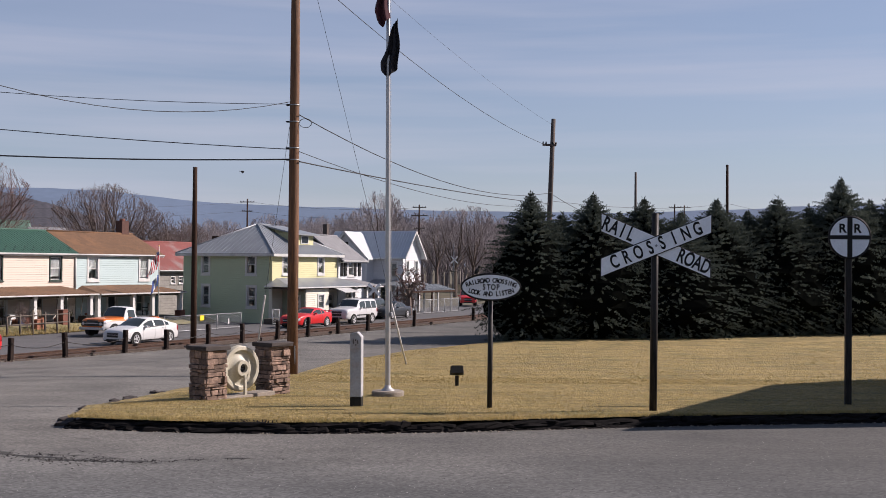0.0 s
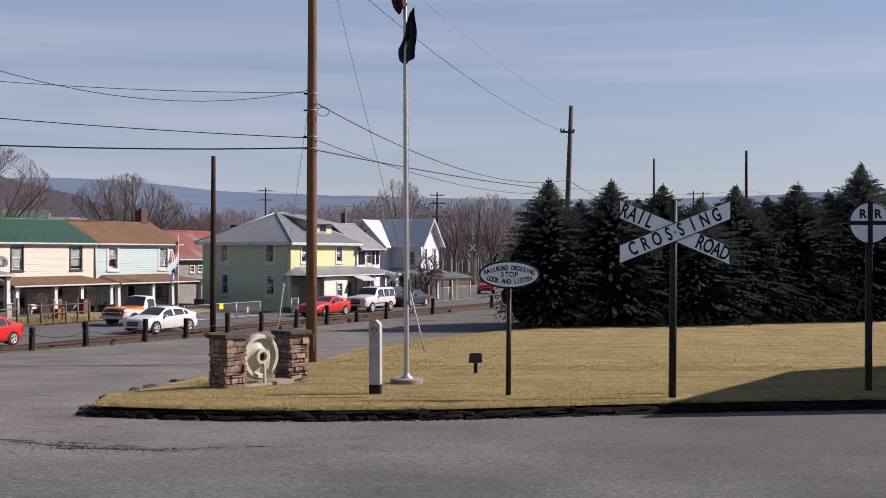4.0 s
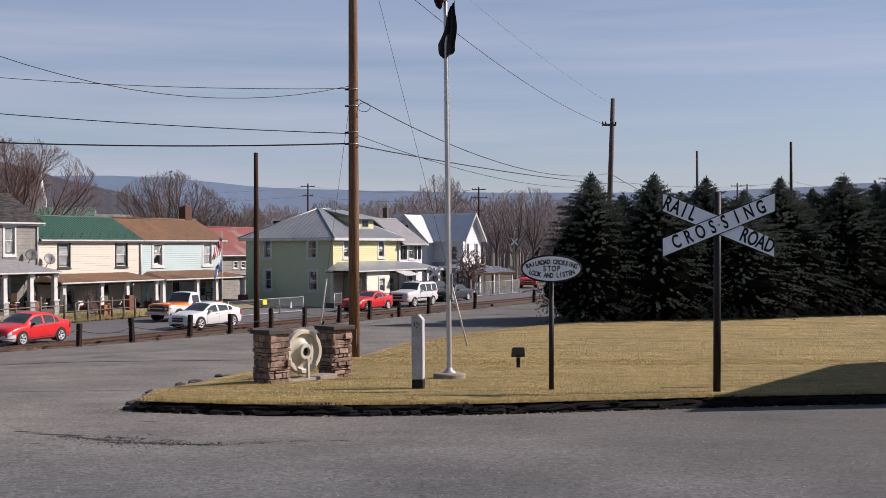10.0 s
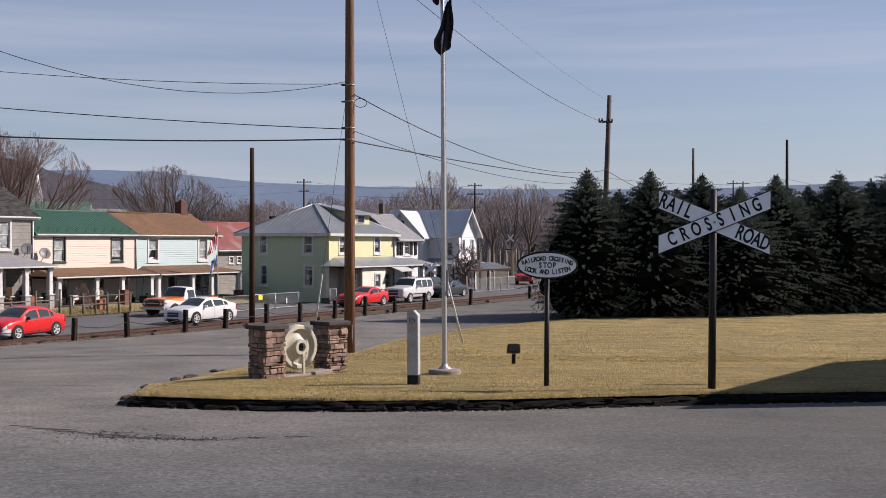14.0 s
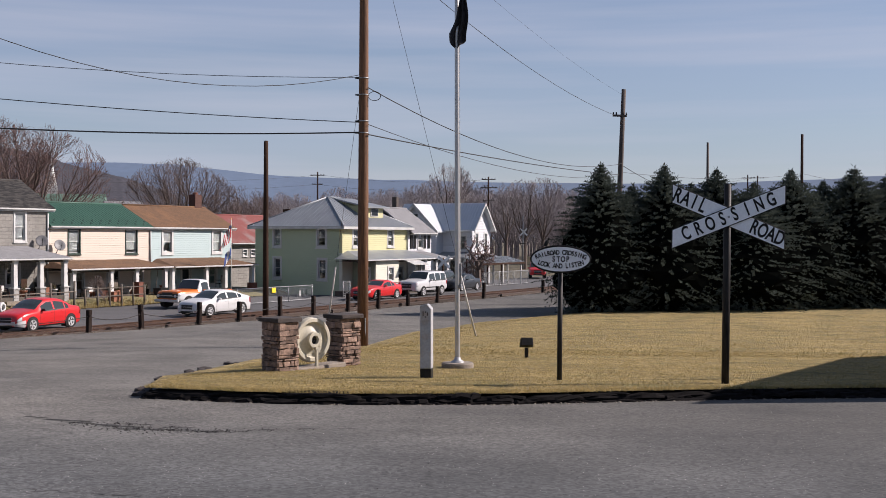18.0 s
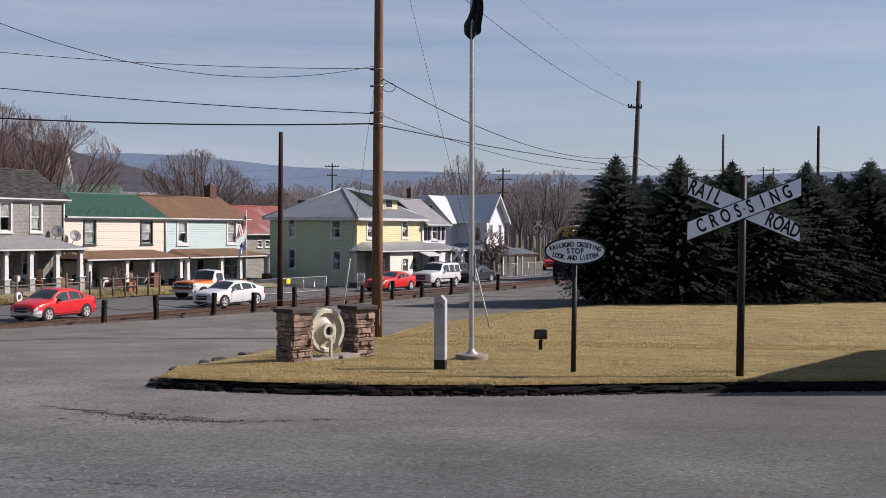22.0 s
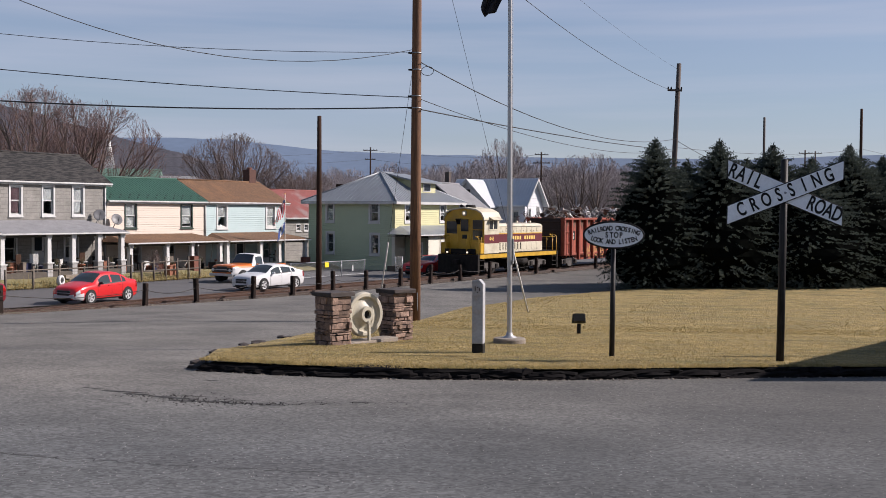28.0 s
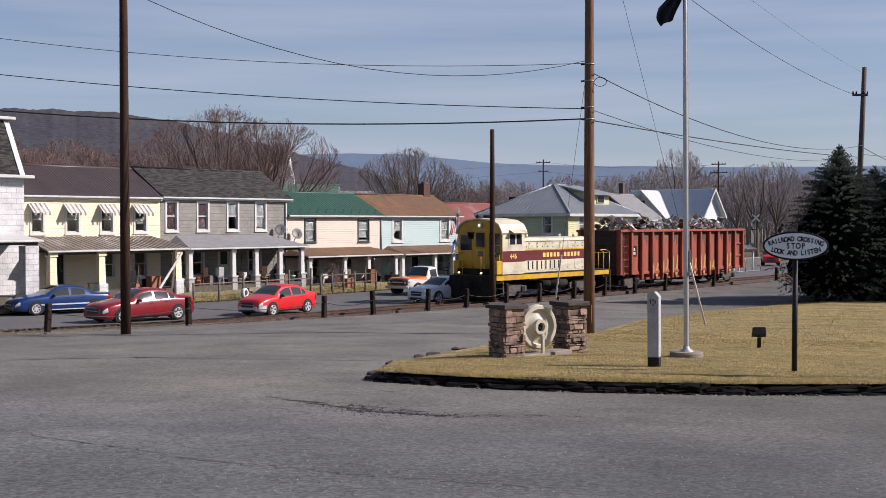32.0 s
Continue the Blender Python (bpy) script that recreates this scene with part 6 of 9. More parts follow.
WIDTH = [(-.5, .74), (-.485, .85), (-.46, .92), (-.40, .97), (-.2, 1), (.2, 1), (.34, .985), (.42, .95), (.465, .88), (.488, .79), (.5, .68)]
BOXY = [(-.5, .86), (-.485, .95), (-.46, .985), (-.3, 1), (.2, 1), (.36, .985), (.45, .94), (.485, .88), (.5, .80)]
BODY = {
    "sedan": dict(top=[(-.5, .44), (-.494, .60), (-.48, .68), (-.42, .715), (-.365, .73), (-.28, .84), (-.17, .965), (-.04, 1.0), (.06, .975), (.15, .86), (.25, .685), (.34, .635), (.43, .575), (.472, .525), (.490, .46), (.5, .36)],
                  belt=[(-.5, .42), (-.49, .56), (-.46, .635), (-.3, .65), (0, .62), (.25, .595), (.36, .56), (.44, .49), (.48, .42), (.5, .31)],
                  width=WIDTH, sill=.135, roof=.74, screen=(.085, .245), back=(-.345, -.19), panes=((-.27, -.215), (-.2, -.045), (-.02, .16)), doors=(-.205, -.032, .19), axle=(-.295, .30), r=.325),
    "long": dict(top=[(-.5, .44), (-.494, .60), (-.48, .69), (-.42, .72), (-.345, .735), (-.26, .85), (-.16, .965), (-.04, 1.0), (.05, .975), (.13, .88), (.235, .69), (.34, .645), (.43, .59), (.472, .54), (.490, .47), (.5, .36)],
                 belt=[(-.5, .42), (-.49, .56), (-.46, .64), (-.3, .655), (0, .63), (.24, .60), (.36, .57), (.44, .50), (.48, .42), (.5, .31)],
                 width=WIDTH, sill=.135, roof=.74, screen=(.07, .23), back=(-.33, -.18), panes=((-.25, -.2), (-.188, -.045), (-.022, .145)), doors=(-.195, -.034, .18), axle=(-.285, .305), r=.335),
    "low": dict(top=[(-.5, .46), (-.494, .60), (-.48, .675), (-.40, .70), (-.315, .725), (-.22, .89), (-.14, .97), (-.03, 1.0), (.04, .98), (.12, .88), (.215, .71), (.32, .655), (.42, .595), (.472, .52), (.490, .45), (.5, .34)],
                belt=[(-.5, .43), (-.49, .56), (-.46, .63), (-.3, .65), (0, .63), (.22, .61), (.36, .57), (.44, .49), (.48, .40), (.5, .29)],
                width=WIDTH, sill=.13, roof=.74, screen=(.06, .21), back=(-.30, -.17), panes=((-.2, -.06), (-.035, .13)), doors=(-.205, -.047, .17), axle=(-.29, .295), r=.325),
    "fastback": dict(top=[(-.5, .46), (-.494, .62), (-.48, .71), (-.44, .745), (-.36, .80), (-.26, .90), (-.15, .98), (-.04, 1.0), (.05, .975), (.13, .87), (.245, .685), (.34, .64), (.43, .59), (.472, .54), (.490, .47), (.5, .36)],
                     belt=[(-.5, .42), (-.49, .58), (-.46, .67), (-.3, .68), (0, .64), (.25, .60), (.36, .57), (.44, .50), (.48, .43), (.5, .31)],
                     width=WIDTH, sill=.135, roof=.73, screen=(.075, .24), back=(-.42, -.2), panes=((-.29, -.225), (-.21, -.04), (-.015, .155)), doors=(-.215, -.027, .185), axle=(-.295, .30), r=.335),
    "coupe": dict(top=[(-.5, .48), (-.494, .66), (-.48, .74), (-.42, .755), (-.36, .765), (-.27, .87), (-.17, .98), (-.09, 1.0), (-.02, .97), (.06, .86), (.14, .73), (.26, .70), (.38, .655), (.45, .60), (.48, .53), (.493, .45), (.5, .35)],
                  belt=[(-.5, .45), (-.49, .62), (-.46, .69), (-.3, .70), (0, .67), (.16, .66), (.36, .62), (.44, .56), (.48, .47), (.5, .33)],
                  width=WIDTH, sill=.15, roof=.72, screen=(0, .135), back=(-.34, -.19), panes=((-.235, -.165), (-.145, .07)), doors=(-.15, .12), axle=(-.29, .29), r=.335),
    "suv": dict(top=[(-.5, .55), (-.496, .66), (-.485, .80), (-.465, .95), (-.44, .985), (-.2, 1.0), (0, .995), (.055, .975), (.11, .86), (.18, .685), (.25, .655), (.40, .63), (.46, .60), (.485, .55), (.495, .47), (.5, .40)],
                belt=[(-.5, .50), (-.49, .60), (-.46, .61), (0, .605), (.2, .605), (.36, .59), (.45, .56), (.485, .5), (.5, .37)],
                width=BOXY, sill=.2, roof=.82, screen=(.065, .175), back=(-.495, -.465), panes=((-.44, -.29), (-.265, -.11), (-.085, .09)), doors=(-.275, -.097, .115), axle=(-.295, .295), r=.36),
    "pickup": dict(top=[(-.5, .56), (-.496, .605), (-.48, .615), (-.3, .615), (-.075, .615), (-.062, .80), (-.05, .96), (-.03, .99), (.03, 1.0), (.075, .98), (.11, .86), (.155, .66), (.2, .645), (.42, .63), (.47, .615), (.49, .58), (.5, .5)],
                   belt=[(-.5, .54), (-.49, .575), (.45, .575), (.485, .56), (.5, .47)],
                   width=BOXY, sill=.25, roof=.80, screen=(.08, .15), back=(-.068, -.05), panes=((-.035, .085),), doors=(-.045, .125), axle=(-.30, .33), r=.37),
}


def car(name, style, L, W, Ht, paint, m, label, category="car", roof_paint=None, lower=None, flank=None, spokes=5):
    """A car lofted along its length; panes, doors, lamps and trim follow the same skin."""
    d = BODY[style]
    top, belt, width = (smooth_curve(d[k]) for k in ("top", "belt", "width"))
    ob = thing(name, m, label, category, "parked cars")
    r = d["r"]
    marks = [v for p in (*d["panes"], d["screen"], d["back"]) for v in p] + [v + e for v in d["doors"] for e in (-.0015, .0015)] + [.395, .445, .485, .42, .455, -.44, -.47, -.488]
    xs = sorted({round(v, 4) for v in [*np.linspace(-.48, .48, 57), -.5, -.498, -.494, -.488, .488, .494, .498, .5, *marks]})
    skin = []
    for f in xs:
        zt, zl = top(f) * Ht, belt(f) * Ht
        w = width(f) * W / 2
        zb = d["sill"] * Ht + .09 * max(0, abs(f) - .40) * 10 * (.8 if f > 0 else 1)
        zl = max(min(zl, zt - .03), zb + .1)
        h = max(zt - zl, .03)
        wt = w * (.93 - (.93 - d["roof"]) * min(1, h / (.36 * Ht)))
        rr = min(.085, .42 * h)
        row = [(w * .90, zb), (w * .965, zb + .1 * (zl - zb)), (w * .993, zb + .34 * (zl - zb)), (w, zb + .6 * (zl - zb)), (w * .992, zb + .86 * (zl - zb)), (w * .965, zl)]
        for v in (.1, .5, .88, 1.0):
            row.append((w * .965 + (wt - w * .965) * v + .012 * math.sin(3.14 * v) * min(1, h / .3), zl + (zt - rr - zl) * v))
        row += [(wt * .935, zt - rr * .32), (wt * .8, zt), (wt * .42, zt + .022), (0, zt + .03)]
        skin.append([(f * L, y, z) for y, z in row])
    n = len(skin[0]) - 1

    def tall(i):
        return skin[i][9][2] - skin[i][5][2]

    def kind_of(i, j):
        f = (xs[i] + xs[i + 1]) / 2
        if 6 <= j < 8 and min(tall(i), tall(i + 1)) > .13 * Ht / 1.45:
            for k, (a, b) in enumerate(d["panes"]):
                if a <= f <= b:
                    return "side_window%d" % k
        if j >= 10:
            if d["screen"][0] <= f <= d["screen"][1]:
                return "windscreen"
            if d["back"][0] <= f <= d["back"][1]:
                return "rear_window"
        if lower and f > .395 and j < 3:
            return "lower"
        if flank and j < 4:
            return "flank"
        if roof_paint and j >= 5 and max(tall(i), tall(i + 1)) > .12 and d["screen"][1] > f > d["back"][0]:
            return "cab"
        return "body"

    groups = {}
    for i in range(len(xs) - 1):
        for j in range(n):
            groups.setdefault(kind_of(i, j), []).append((i, j))

    def patch(cells, sides, lift=0.0, depth=0.0):
        """The skin over some cells, lifted outwards, given thickness when depth is set."""
        bm = B()
        for sd in sides:
            at_ = {}

            def vert(i, j):
                if (i, j) not in at_:
                    x, y, z = skin[i][j]
                    up_ = lift if j > 9 else 0
                    at_[i, j] = bm.verts.new((x, sd * (y + (lift if j <= 10 else 0)), z + up_))
                return at_[i, j]
            for i, j in cells:
                q = (vert(i, j), vert(i + 1, j), vert(i + 1, j + 1), vert(i, j + 1))
                bm.faces.new(q if sd < 0 else q[::-1]).smooth = True
        bmesh.ops.remove_doubles(bm, verts=bm.verts[:], dist=.0004)
        if depth:
            bmesh.ops.recalc_face_normals(bm, faces=bm.faces[:])
            bmesh.ops.solidify(bm, geom=bm.faces[:], thickness=depth)
        return bm

    def cells(f0, f1, j0, j1):
        return [(i, j) for i in range(len(xs) - 1) for j in range(j0, j1) if f0 - .0004 <= xs[i] and xs[i + 1] <= f1 + .0004]

    bm = patch(groups["body"], (-1, 1))
    for i in (0, len(xs) - 1):
        ring = [bm.verts.new((skin[i][0][0], sd * y, z)) for sd, row in ((-1, skin[i]), (1, skin[i][::-1][1:])) for _, y, z in row]
        bm.faces.new(ring)
    part("body", bm, paint, ob)
    part("underbody", box(B(), -L * .47, L * .47, -W * .40, W * .40, d["sill"] * Ht + .01, d["sill"] * Ht + .1), M["bumpergrey"], ob)
    for key, cs in groups.items():
        if key.startswith("side_window"):
            for sd in (-1, 1):
                part("side_window", patch(cs, (sd,), -.004), M["carglass"], ob)
        elif key in ("windscreen", "rear_window"):
            part(key, patch(cs, (-1, 1), -.003), M["carglass"], ob)
        elif key == "lower":
            part("front_apron", patch(cs, (-1, 1)), lower, ob, "silver bumper cover")
        elif key == "flank":
            part("flank", patch(cs, (-1, 1)), flank, ob, "white lower flank")
        elif key == "cab":
            part("cabin_roof", patch(cs, (-1, 1)), roof_paint, ob, "white cab")
    for sd in (-1, 1):
        for f in d["doors"]:
            part("door_line", patch(cells(f - .0016, f + .0016, 1, 5), (sd,), .003), M["bumpergrey"], ob)
        part("rocker", patch(cells(d["axle"][0] + .09, d["axle"][1] - .09, 0, 1), (sd,), .004), M["bumpergrey"], ob)
        part("headlight", patch(cells(.445 if style not in ("pickup", "suv") else .455, .488, 3, 5), (sd,), .006, .004), M["headlamp"], ob)
        part("tail_light", patch(cells(-.494, -.44, 3, 5), (sd,), .006, .004), M["taillamp"], ob)
        fm_ = d["panes"][-1][1] - .01
        zm = belt(fm_) * Ht
        part("mirror", bevelled(box(B(), fm_ * L - .06, fm_ * L + .05, sd * (W / 2 + .06) - .1, sd * (W / 2 + .06) + .1, zm + .01, zm + .14), .04, 2), paint if style != "sedan" else M["bumpergrey"], ob)
        for f in d["doors"][:-1]:
            zh = belt(f) * Ht * .9
            part("door_handle", bevelled(box(B(), f * L + .1, f * L + .27, sd * W / 2 - .015, sd * W / 2 + .018, zh - .02, zh + .015), .01), paint, ob)
        part("window_trim", patch(cells(d["panes"][0][0], d["panes"][-1][1] - .02, 5, 6), (sd,), .003), M["bumpergrey"] if style != "long" else M["alloy"], ob)
        for ax in d["axle"]:
            x = ax * L
            bm = B()
            k = 22
            rim_ = [(r * 1.17 * math.cos(6.28318 * q / k), max(.09, r + r * 1.17 * math.sin(6.28318 * q / k))) for q in range(k)]
            prism(bm, [(x + a, b) for a, b in rim_], sd * (W / 2 - .32), sd * (W / 2 + .0025))
            # Solid near-black disc in place of a hollow, shaded wheel well.
            part("wheel_arch", bm, M["dark"], ob)
            bm = lathe(B(), [(r * .66, -.1), (r * .9, -.112), (r * .985, -.085), (r, -.05), (r, .05), (r * .985, .085), (r * .9, .112), (r * .66, .1), (r * .62, .05), (r * .62, -.05)], 28, "Y", closed=True)
            wh = part("wheel", bm, M["tyre"], ob, "black tyre on an alloy rim")
            wh.location = (x, sd * (W / 2 - .083), r)
            part("brake_disc", rod(B(), (0, sd * .02, 0), (0, sd * .04, 0), r * .63, n=24), M["bumpergrey"], wh)
            bm = lathe(B(), [(r * .57, .085), (r * .66, .108), (r * .69, .105), (r * .66, .06), (r * .57, .05)], 28, "Y", closed=True)
            if sd < 0:
                bmesh.ops.scale(bm, vec=(1, -1, 1), verts=bm.verts[:])
            part("rim", bm, M["alloy"], wh)
            bm = rod(B(), (0, sd * .05, 0), (0, sd * .1, 0), r * .17, n=14)
            for q in range(spokes):
                o_ = [(-r * .085, r * .1), (r * .085, r * .1), (r * (.075 if spokes > 5 else .13), r * .6), (-r * (.075 if spokes > 5 else .13), r * .6)]
                prism(bm, o_, sd * .06, sd * .095, Matrix.Rotation(6.28318 * q / spokes + ax, 4, "Y"))
            part("spokes", bm, M["alloy"], wh)
    zf = top(.488) * Ht
    if lower:
        part("bumper_face", bevelled(box(B(), L * .47, L * .5028, -W * .345, W * .345, d["sill"] * Ht + .1, zf * .72), .03, 2), lower, ob, "silver bumper face")
    part("grille", bevelled(box(B(), L * .478, L * .5035, -W * .22, W * .22, zf * .62, zf * .98), .025, 2), M["bumpergrey"], ob)
    part("grille_bar", bevelled(box(B(), L * .49, L * .5065, -W * .23, W * .23, zf * .79, zf * .83), .008), M["alloy"], ob)
    part("air_intake", bevelled(box(B(), L * .47, L * .5025, -W * .26, W * .26, d["sill"] * Ht + .06, d["sill"] * Ht + .15), .015), M["bumpergrey"], ob)
    part("number_plate", box(B(), -L * .508, -L * .497, -.16, .16, .5 * Ht, .5 * Ht + .11), M["whitepaint"], ob)
    return ob


RED, DKRED, BLUE, WHITE, SILVER = car_paint("red_paint", (0.55, 0.02, 0.022)), car_paint("dark_red_paint", (0.19, 0.010, 0.017)), car_paint("blue_paint", (0.008, 0.03, 0.12)), car_paint("white_car_paint", (0.62, 0.62, 0.62)), car_paint("silver_paint", (0.55, 0.55, 0.56))
ORANGE, GREYB = car_paint("orange_paint", (0.62, 0.15, 0.018)), car_paint("dark_grey_paint", (0.029, 0.033, 0.04))


def parked(s, d, turn=0):
    p = at(s, d)
    return pose(p.x, p.y, ground(p.y, p.x) + 0.005, 0, 0, TURN + 180 - turn)


car("parked_car", "long", 5.05, 1.85, 1.49, DKRED, parked(-5.7, 3.3), "dark red sedan parked beside the track", spokes=6)
car("parked_car", "sedan", 4.45, 1.72, 1.47, RED, parked(0.75, 2.1, -8), "bright red compact sedan with a silver front, beside the track", lower=SILVER)
bl = car("parked_car", "low", 5.1, 1.85, 1.42, BLUE, parked(-4.9, 10.7, 10), "dark blue sedan parked before the row houses", spokes=7)
for y_ in (-.925, .925):
    part("side_moulding", bevelled(box(B(), -1.35, 1.3, y_ - .012, y_ + .012, .47, .54), .006), M["alloy"], bl, "bright side moulding")
    part("sill_trim", bevelled(box(B(), -1.0, .95, y_ * .985 - .012, y_ * .985 + .012, .22, .27), .006), M["alloy"], bl)
car("parked_car", "fastback", 4.6, 1.8, 1.44, WHITE, parked(12.2, 2.1, 1), "white sedan parked beside the track", spokes=5)
mus = car("parked_car", "coupe", 4.65, 1.85, 1.36, RED, parked(29.6, 3.4), "bright red sports coupe parked beside the track")
part("spoiler", bevelled(box(B(), -2.3, -2.12, -.72, .72, 1.09, 1.13), .012), RED, mus)
for y_ in (-.6, .6):
    part("spoiler_foot", bevelled(box(B(), -2.26, -2.17, y_ - .03, y_ + .03, 1.0, 1.1), .008), RED, mus)
part("bonnet_scoop", bevelled(box(B(), .95, 1.45, -.25, .25, .9, .985), .02), RED, mus)
jp = car("parked_car", "suv", 4.7, 1.9, 1.85, SILVER, parked(35.5, 3.4), "silver boxy sport utility car with dark windows")
for y_ in (-.68, .68):
    part("roof_rail", bevelled(box(B(), -1.9, .1, y_ - .02, y_ + .02, 1.86, 1.9), .01), M["bumpergrey"], jp)
    part("side_moulding", bevelled(box(B(), -1.0, 1.0, y_ * 1.4 - .012, y_ * 1.4 + .012, .62, .7), .008), M["bumpergrey"], jp)
car("parked_car", "suv", 4.6, 1.85, 1.7, GREYB, parked(41.2, 5.8), "dark grey hatchback parked before the white house")
car("parked_car", "low", 4.6, 1.8, 1.4, GREYB, parked(43.6, 4.8), "dark grey sedan parked beside the track")
car("parked_car", "suv", 4.6, 1.85, 1.7, RED, parked(71.2, 11.1, -26), "red car standing down the street")
tr = car("pickup_truck", "pickup", 5.2, 1.95, 1.75, ORANGE, parked(16.9, 7.5), "old orange and white pickup truck parked at a yard", "truck", roof_paint=WHITE, flank=WHITE)
# Near-black slab over the closed bed imitates its shaded inside.
part("bed_floor", box(B(), -2.5, -.42, -.8, .8, 1.085, 1.112), M["dark"], tr, "near-black lid painted as the shaded open bed")
part("front_grille", bevelled(box(B(), 2.55, 2.625, -0.86, 0.86, 0.66, 0.93), 0.02), M["bumpergrey"], tr)
part("grille_strip", bevelled(box(B(), 2.6, 2.64, -0.86, 0.86, 0.78, 0.81), 0.008), M["alloy"], tr)
for y_ in (-.68, .68):
    part("round_headlight", rod(B(), (2.6, y_, .8), (2.645, y_, .8), .09, n=16), M["headlamp"], tr)
part("front_bumper", bevelled(box(B(), 2.58, 2.7, -0.97, 0.97, 0.42, 0.58), 0.03), M["alloy"], tr, "chrome bumper")


# ---- train ----
M["locoyellow"] = material("loco_yellow", (0.576, 0.336, 0.016), (0.438, 0.248, 0.015), rough=0.4, scale=2, fine=30, bump=0.05, grain=0.08, c=(0.219, 0.131, 0.029), cscale=2, camt=0.3)
M["lococream"] = material("loco_cream", (0.592, 0.544, 0.416), (0.512, 0.464, 0.344), rough=0.45, scale=1.5, fine=30, bump=0.05, grain=0.08, c=(0.256, 0.197, 0.131), cscale=1.6, camt=0.4)
M["maroon"] = material("loco_maroon", (0.124, 0.016, 0.022), (0.095, 0.013, 0.018), rough=0.4, scale=2, bump=0.03, grain=0.08)
M["gold"] = plain("gold_lettering", (0.75, 0.5, 0.12), 0.5)
M["underframe"] = material("sooty_steel", (0.009, 0.008, 0.008), (0.026, 0.022, 0.019), rough=0.85, scale=4, fine=20, bump=0.3)
M["underframe"].node_tree.nodes["Principled BSDF"].inputs["Specular IOR Level"].default_value = 0.2
M["gonred"] = material("oxide_red_steel", (0.32, 0.06, 0.029), (0.2, 0.04, 0.021), rough=0.75, scale=1.5, fine=14, bump=0.3, grain=0.22, stretch=(2.5, 1, 0.5), c=(0.06, 0.022, 0.016), cscale=1.0, camt=0.6)
# Gondola ends darkened in colour for the shade they stand in.
M["shadedend"] = material("shaded_oxide_steel", (0.03, 0.014, 0.011), (0.014, 0.009, 0.008), rough=0.85, scale=2, fine=14, bump=0.2)
M["rust"] = material("orange_rust", (0.46, 0.24, 0.08), (0.34, 0.15, 0.05), rough=0.85, scale=6)
M["scrap"] = material("grey_scrap", (0.3, 0.28, 0.27), (0.16, 0.13, 0.12), rough=0.6, metal=0.1, scale=3, vary=0.5)
M["scrapbright"] = material("bright_scrap", (0.55, 0.54, 0.53), (0.38, 0.37, 0.36), rough=0.45, metal=0.15, scale=3, vary=0.4)
M["scraprust"] = material("rusty_scrap", (0.146, 0.073, 0.044), (0.088, 0.044, 0.029), rough=0.85, scale=3, vary=0.5)
M["lamplit"] = plain("lit_headlamp", (1.0, 0.85, 0.6), 0.3, emit=0.7)
M["truckgrey"] = material("dusty_truck_frame", (0.085, 0.075, 0.068), (0.04, 0.035, 0.032), rough=0.85, scale=4, fine=20, bump=0.3)
RAILTOP = LOW + 0.145
WHEELSETS = []


def wheelset(parent, x, r):
    bm = rod(B(), (0, -0.85, 0), (0, 0.85, 0), 0.08, n=10)
    ws = part("wheelset", bm, M["underframe"], parent)
    ws.location = (x, 0, r)
    for sd in (-1, 1):
        prof_ = [(0.05, .07), (r * .3, .07), (r * .8, .03), (r * .85, .065), (r, .065), (r, -.05), (r + .03, -.07), (r * .85, -.07), (r * .3, -.03), (.05, -.03)]
        wh = part("wheel", lathe(B(), [(a, sd * b) for a, b in prof_], 24, "Y"), M["underframe"], ws)
        wh.location = (0, sd * 0.695, 0)
    WHEELSETS.append((ws, x, r))
    return ws


def truck(parent, x, half, r, side_y=1.02):
    tk = part("truck", bevelled(box(B(), x - 0.25, x + 0.25, -0.95, 0.95, r - 0.12, r + 0.25), 0.03), M["underframe"], parent)
    for sd in (-1, 1):
        o = [(x - half - 0.35, r - .12), (x - half - .35, r + .16), (x - half * .5, r + .3), (x + half * .5, r + .3), (x + half + .35, r + .16), (x + half + .35, r - .12), (x + half * .45, r - .12), (x + half * .3, r - .32), (x - half * .3, r - .32), (x - half * .45, r - .12)]
        part("side_frame", bevelled(prism(B(), o, sd * side_y - 0.07, sd * side_y + 0.07), 0.015), M["truckgrey"], tk)
        for dx in (-half, half):
            part("journal_box", bevelled(box(B(), x + dx - .16, x + dx + .16, sd * side_y - .14, sd * side_y + .14, r - .16, r + .16), .03), M["underframe"], tk)
        for dx in (-0.16, 0.0, 0.16):
            part("spring", rod(B(), (x + dx, sd * side_y, r - .25), (x + dx, sd * side_y, r + .05), .06, n=8), M["underframe"], tk)
    for dx in (-half, half):
        wheelset(parent, x + dx, r)


loco = thing("locomotive", along(12, 0, RAILTOP), "yellow and cream switching locomotive with maroon band", "locomotive")
W2 = 1.45
part("frame", bevelled(box(B(), 0.25, 10.75, -W2, W2, 1.02, 1.3), 0.02), M["locoyellow"], loco, "yellow side sill")
part("deck", box(B(), 0.2, 10.8, -W2 - .02, W2 + .02, 1.3, 1.335), M["underframe"], loco)
for x0, x1 in ((-0.02, 0.22), (10.78, 11.0)):
    part("pilot", bevelled(box(B(), x0, x1, -1.45, 1.45, 0.12, 1.28), 0.03), M["underframe"], loco, "black end plate")
part("coupler", bevelled(box(B(), -0.45, 0.0, -0.14, 0.14, 0.68, 0.98), 0.04), M["underframe"], loco)
part("coupler", bevelled(box(B(), 11.0, 11.5, -0.14, 0.14, 0.68, 0.98), 0.04), M["underframe"], loco)
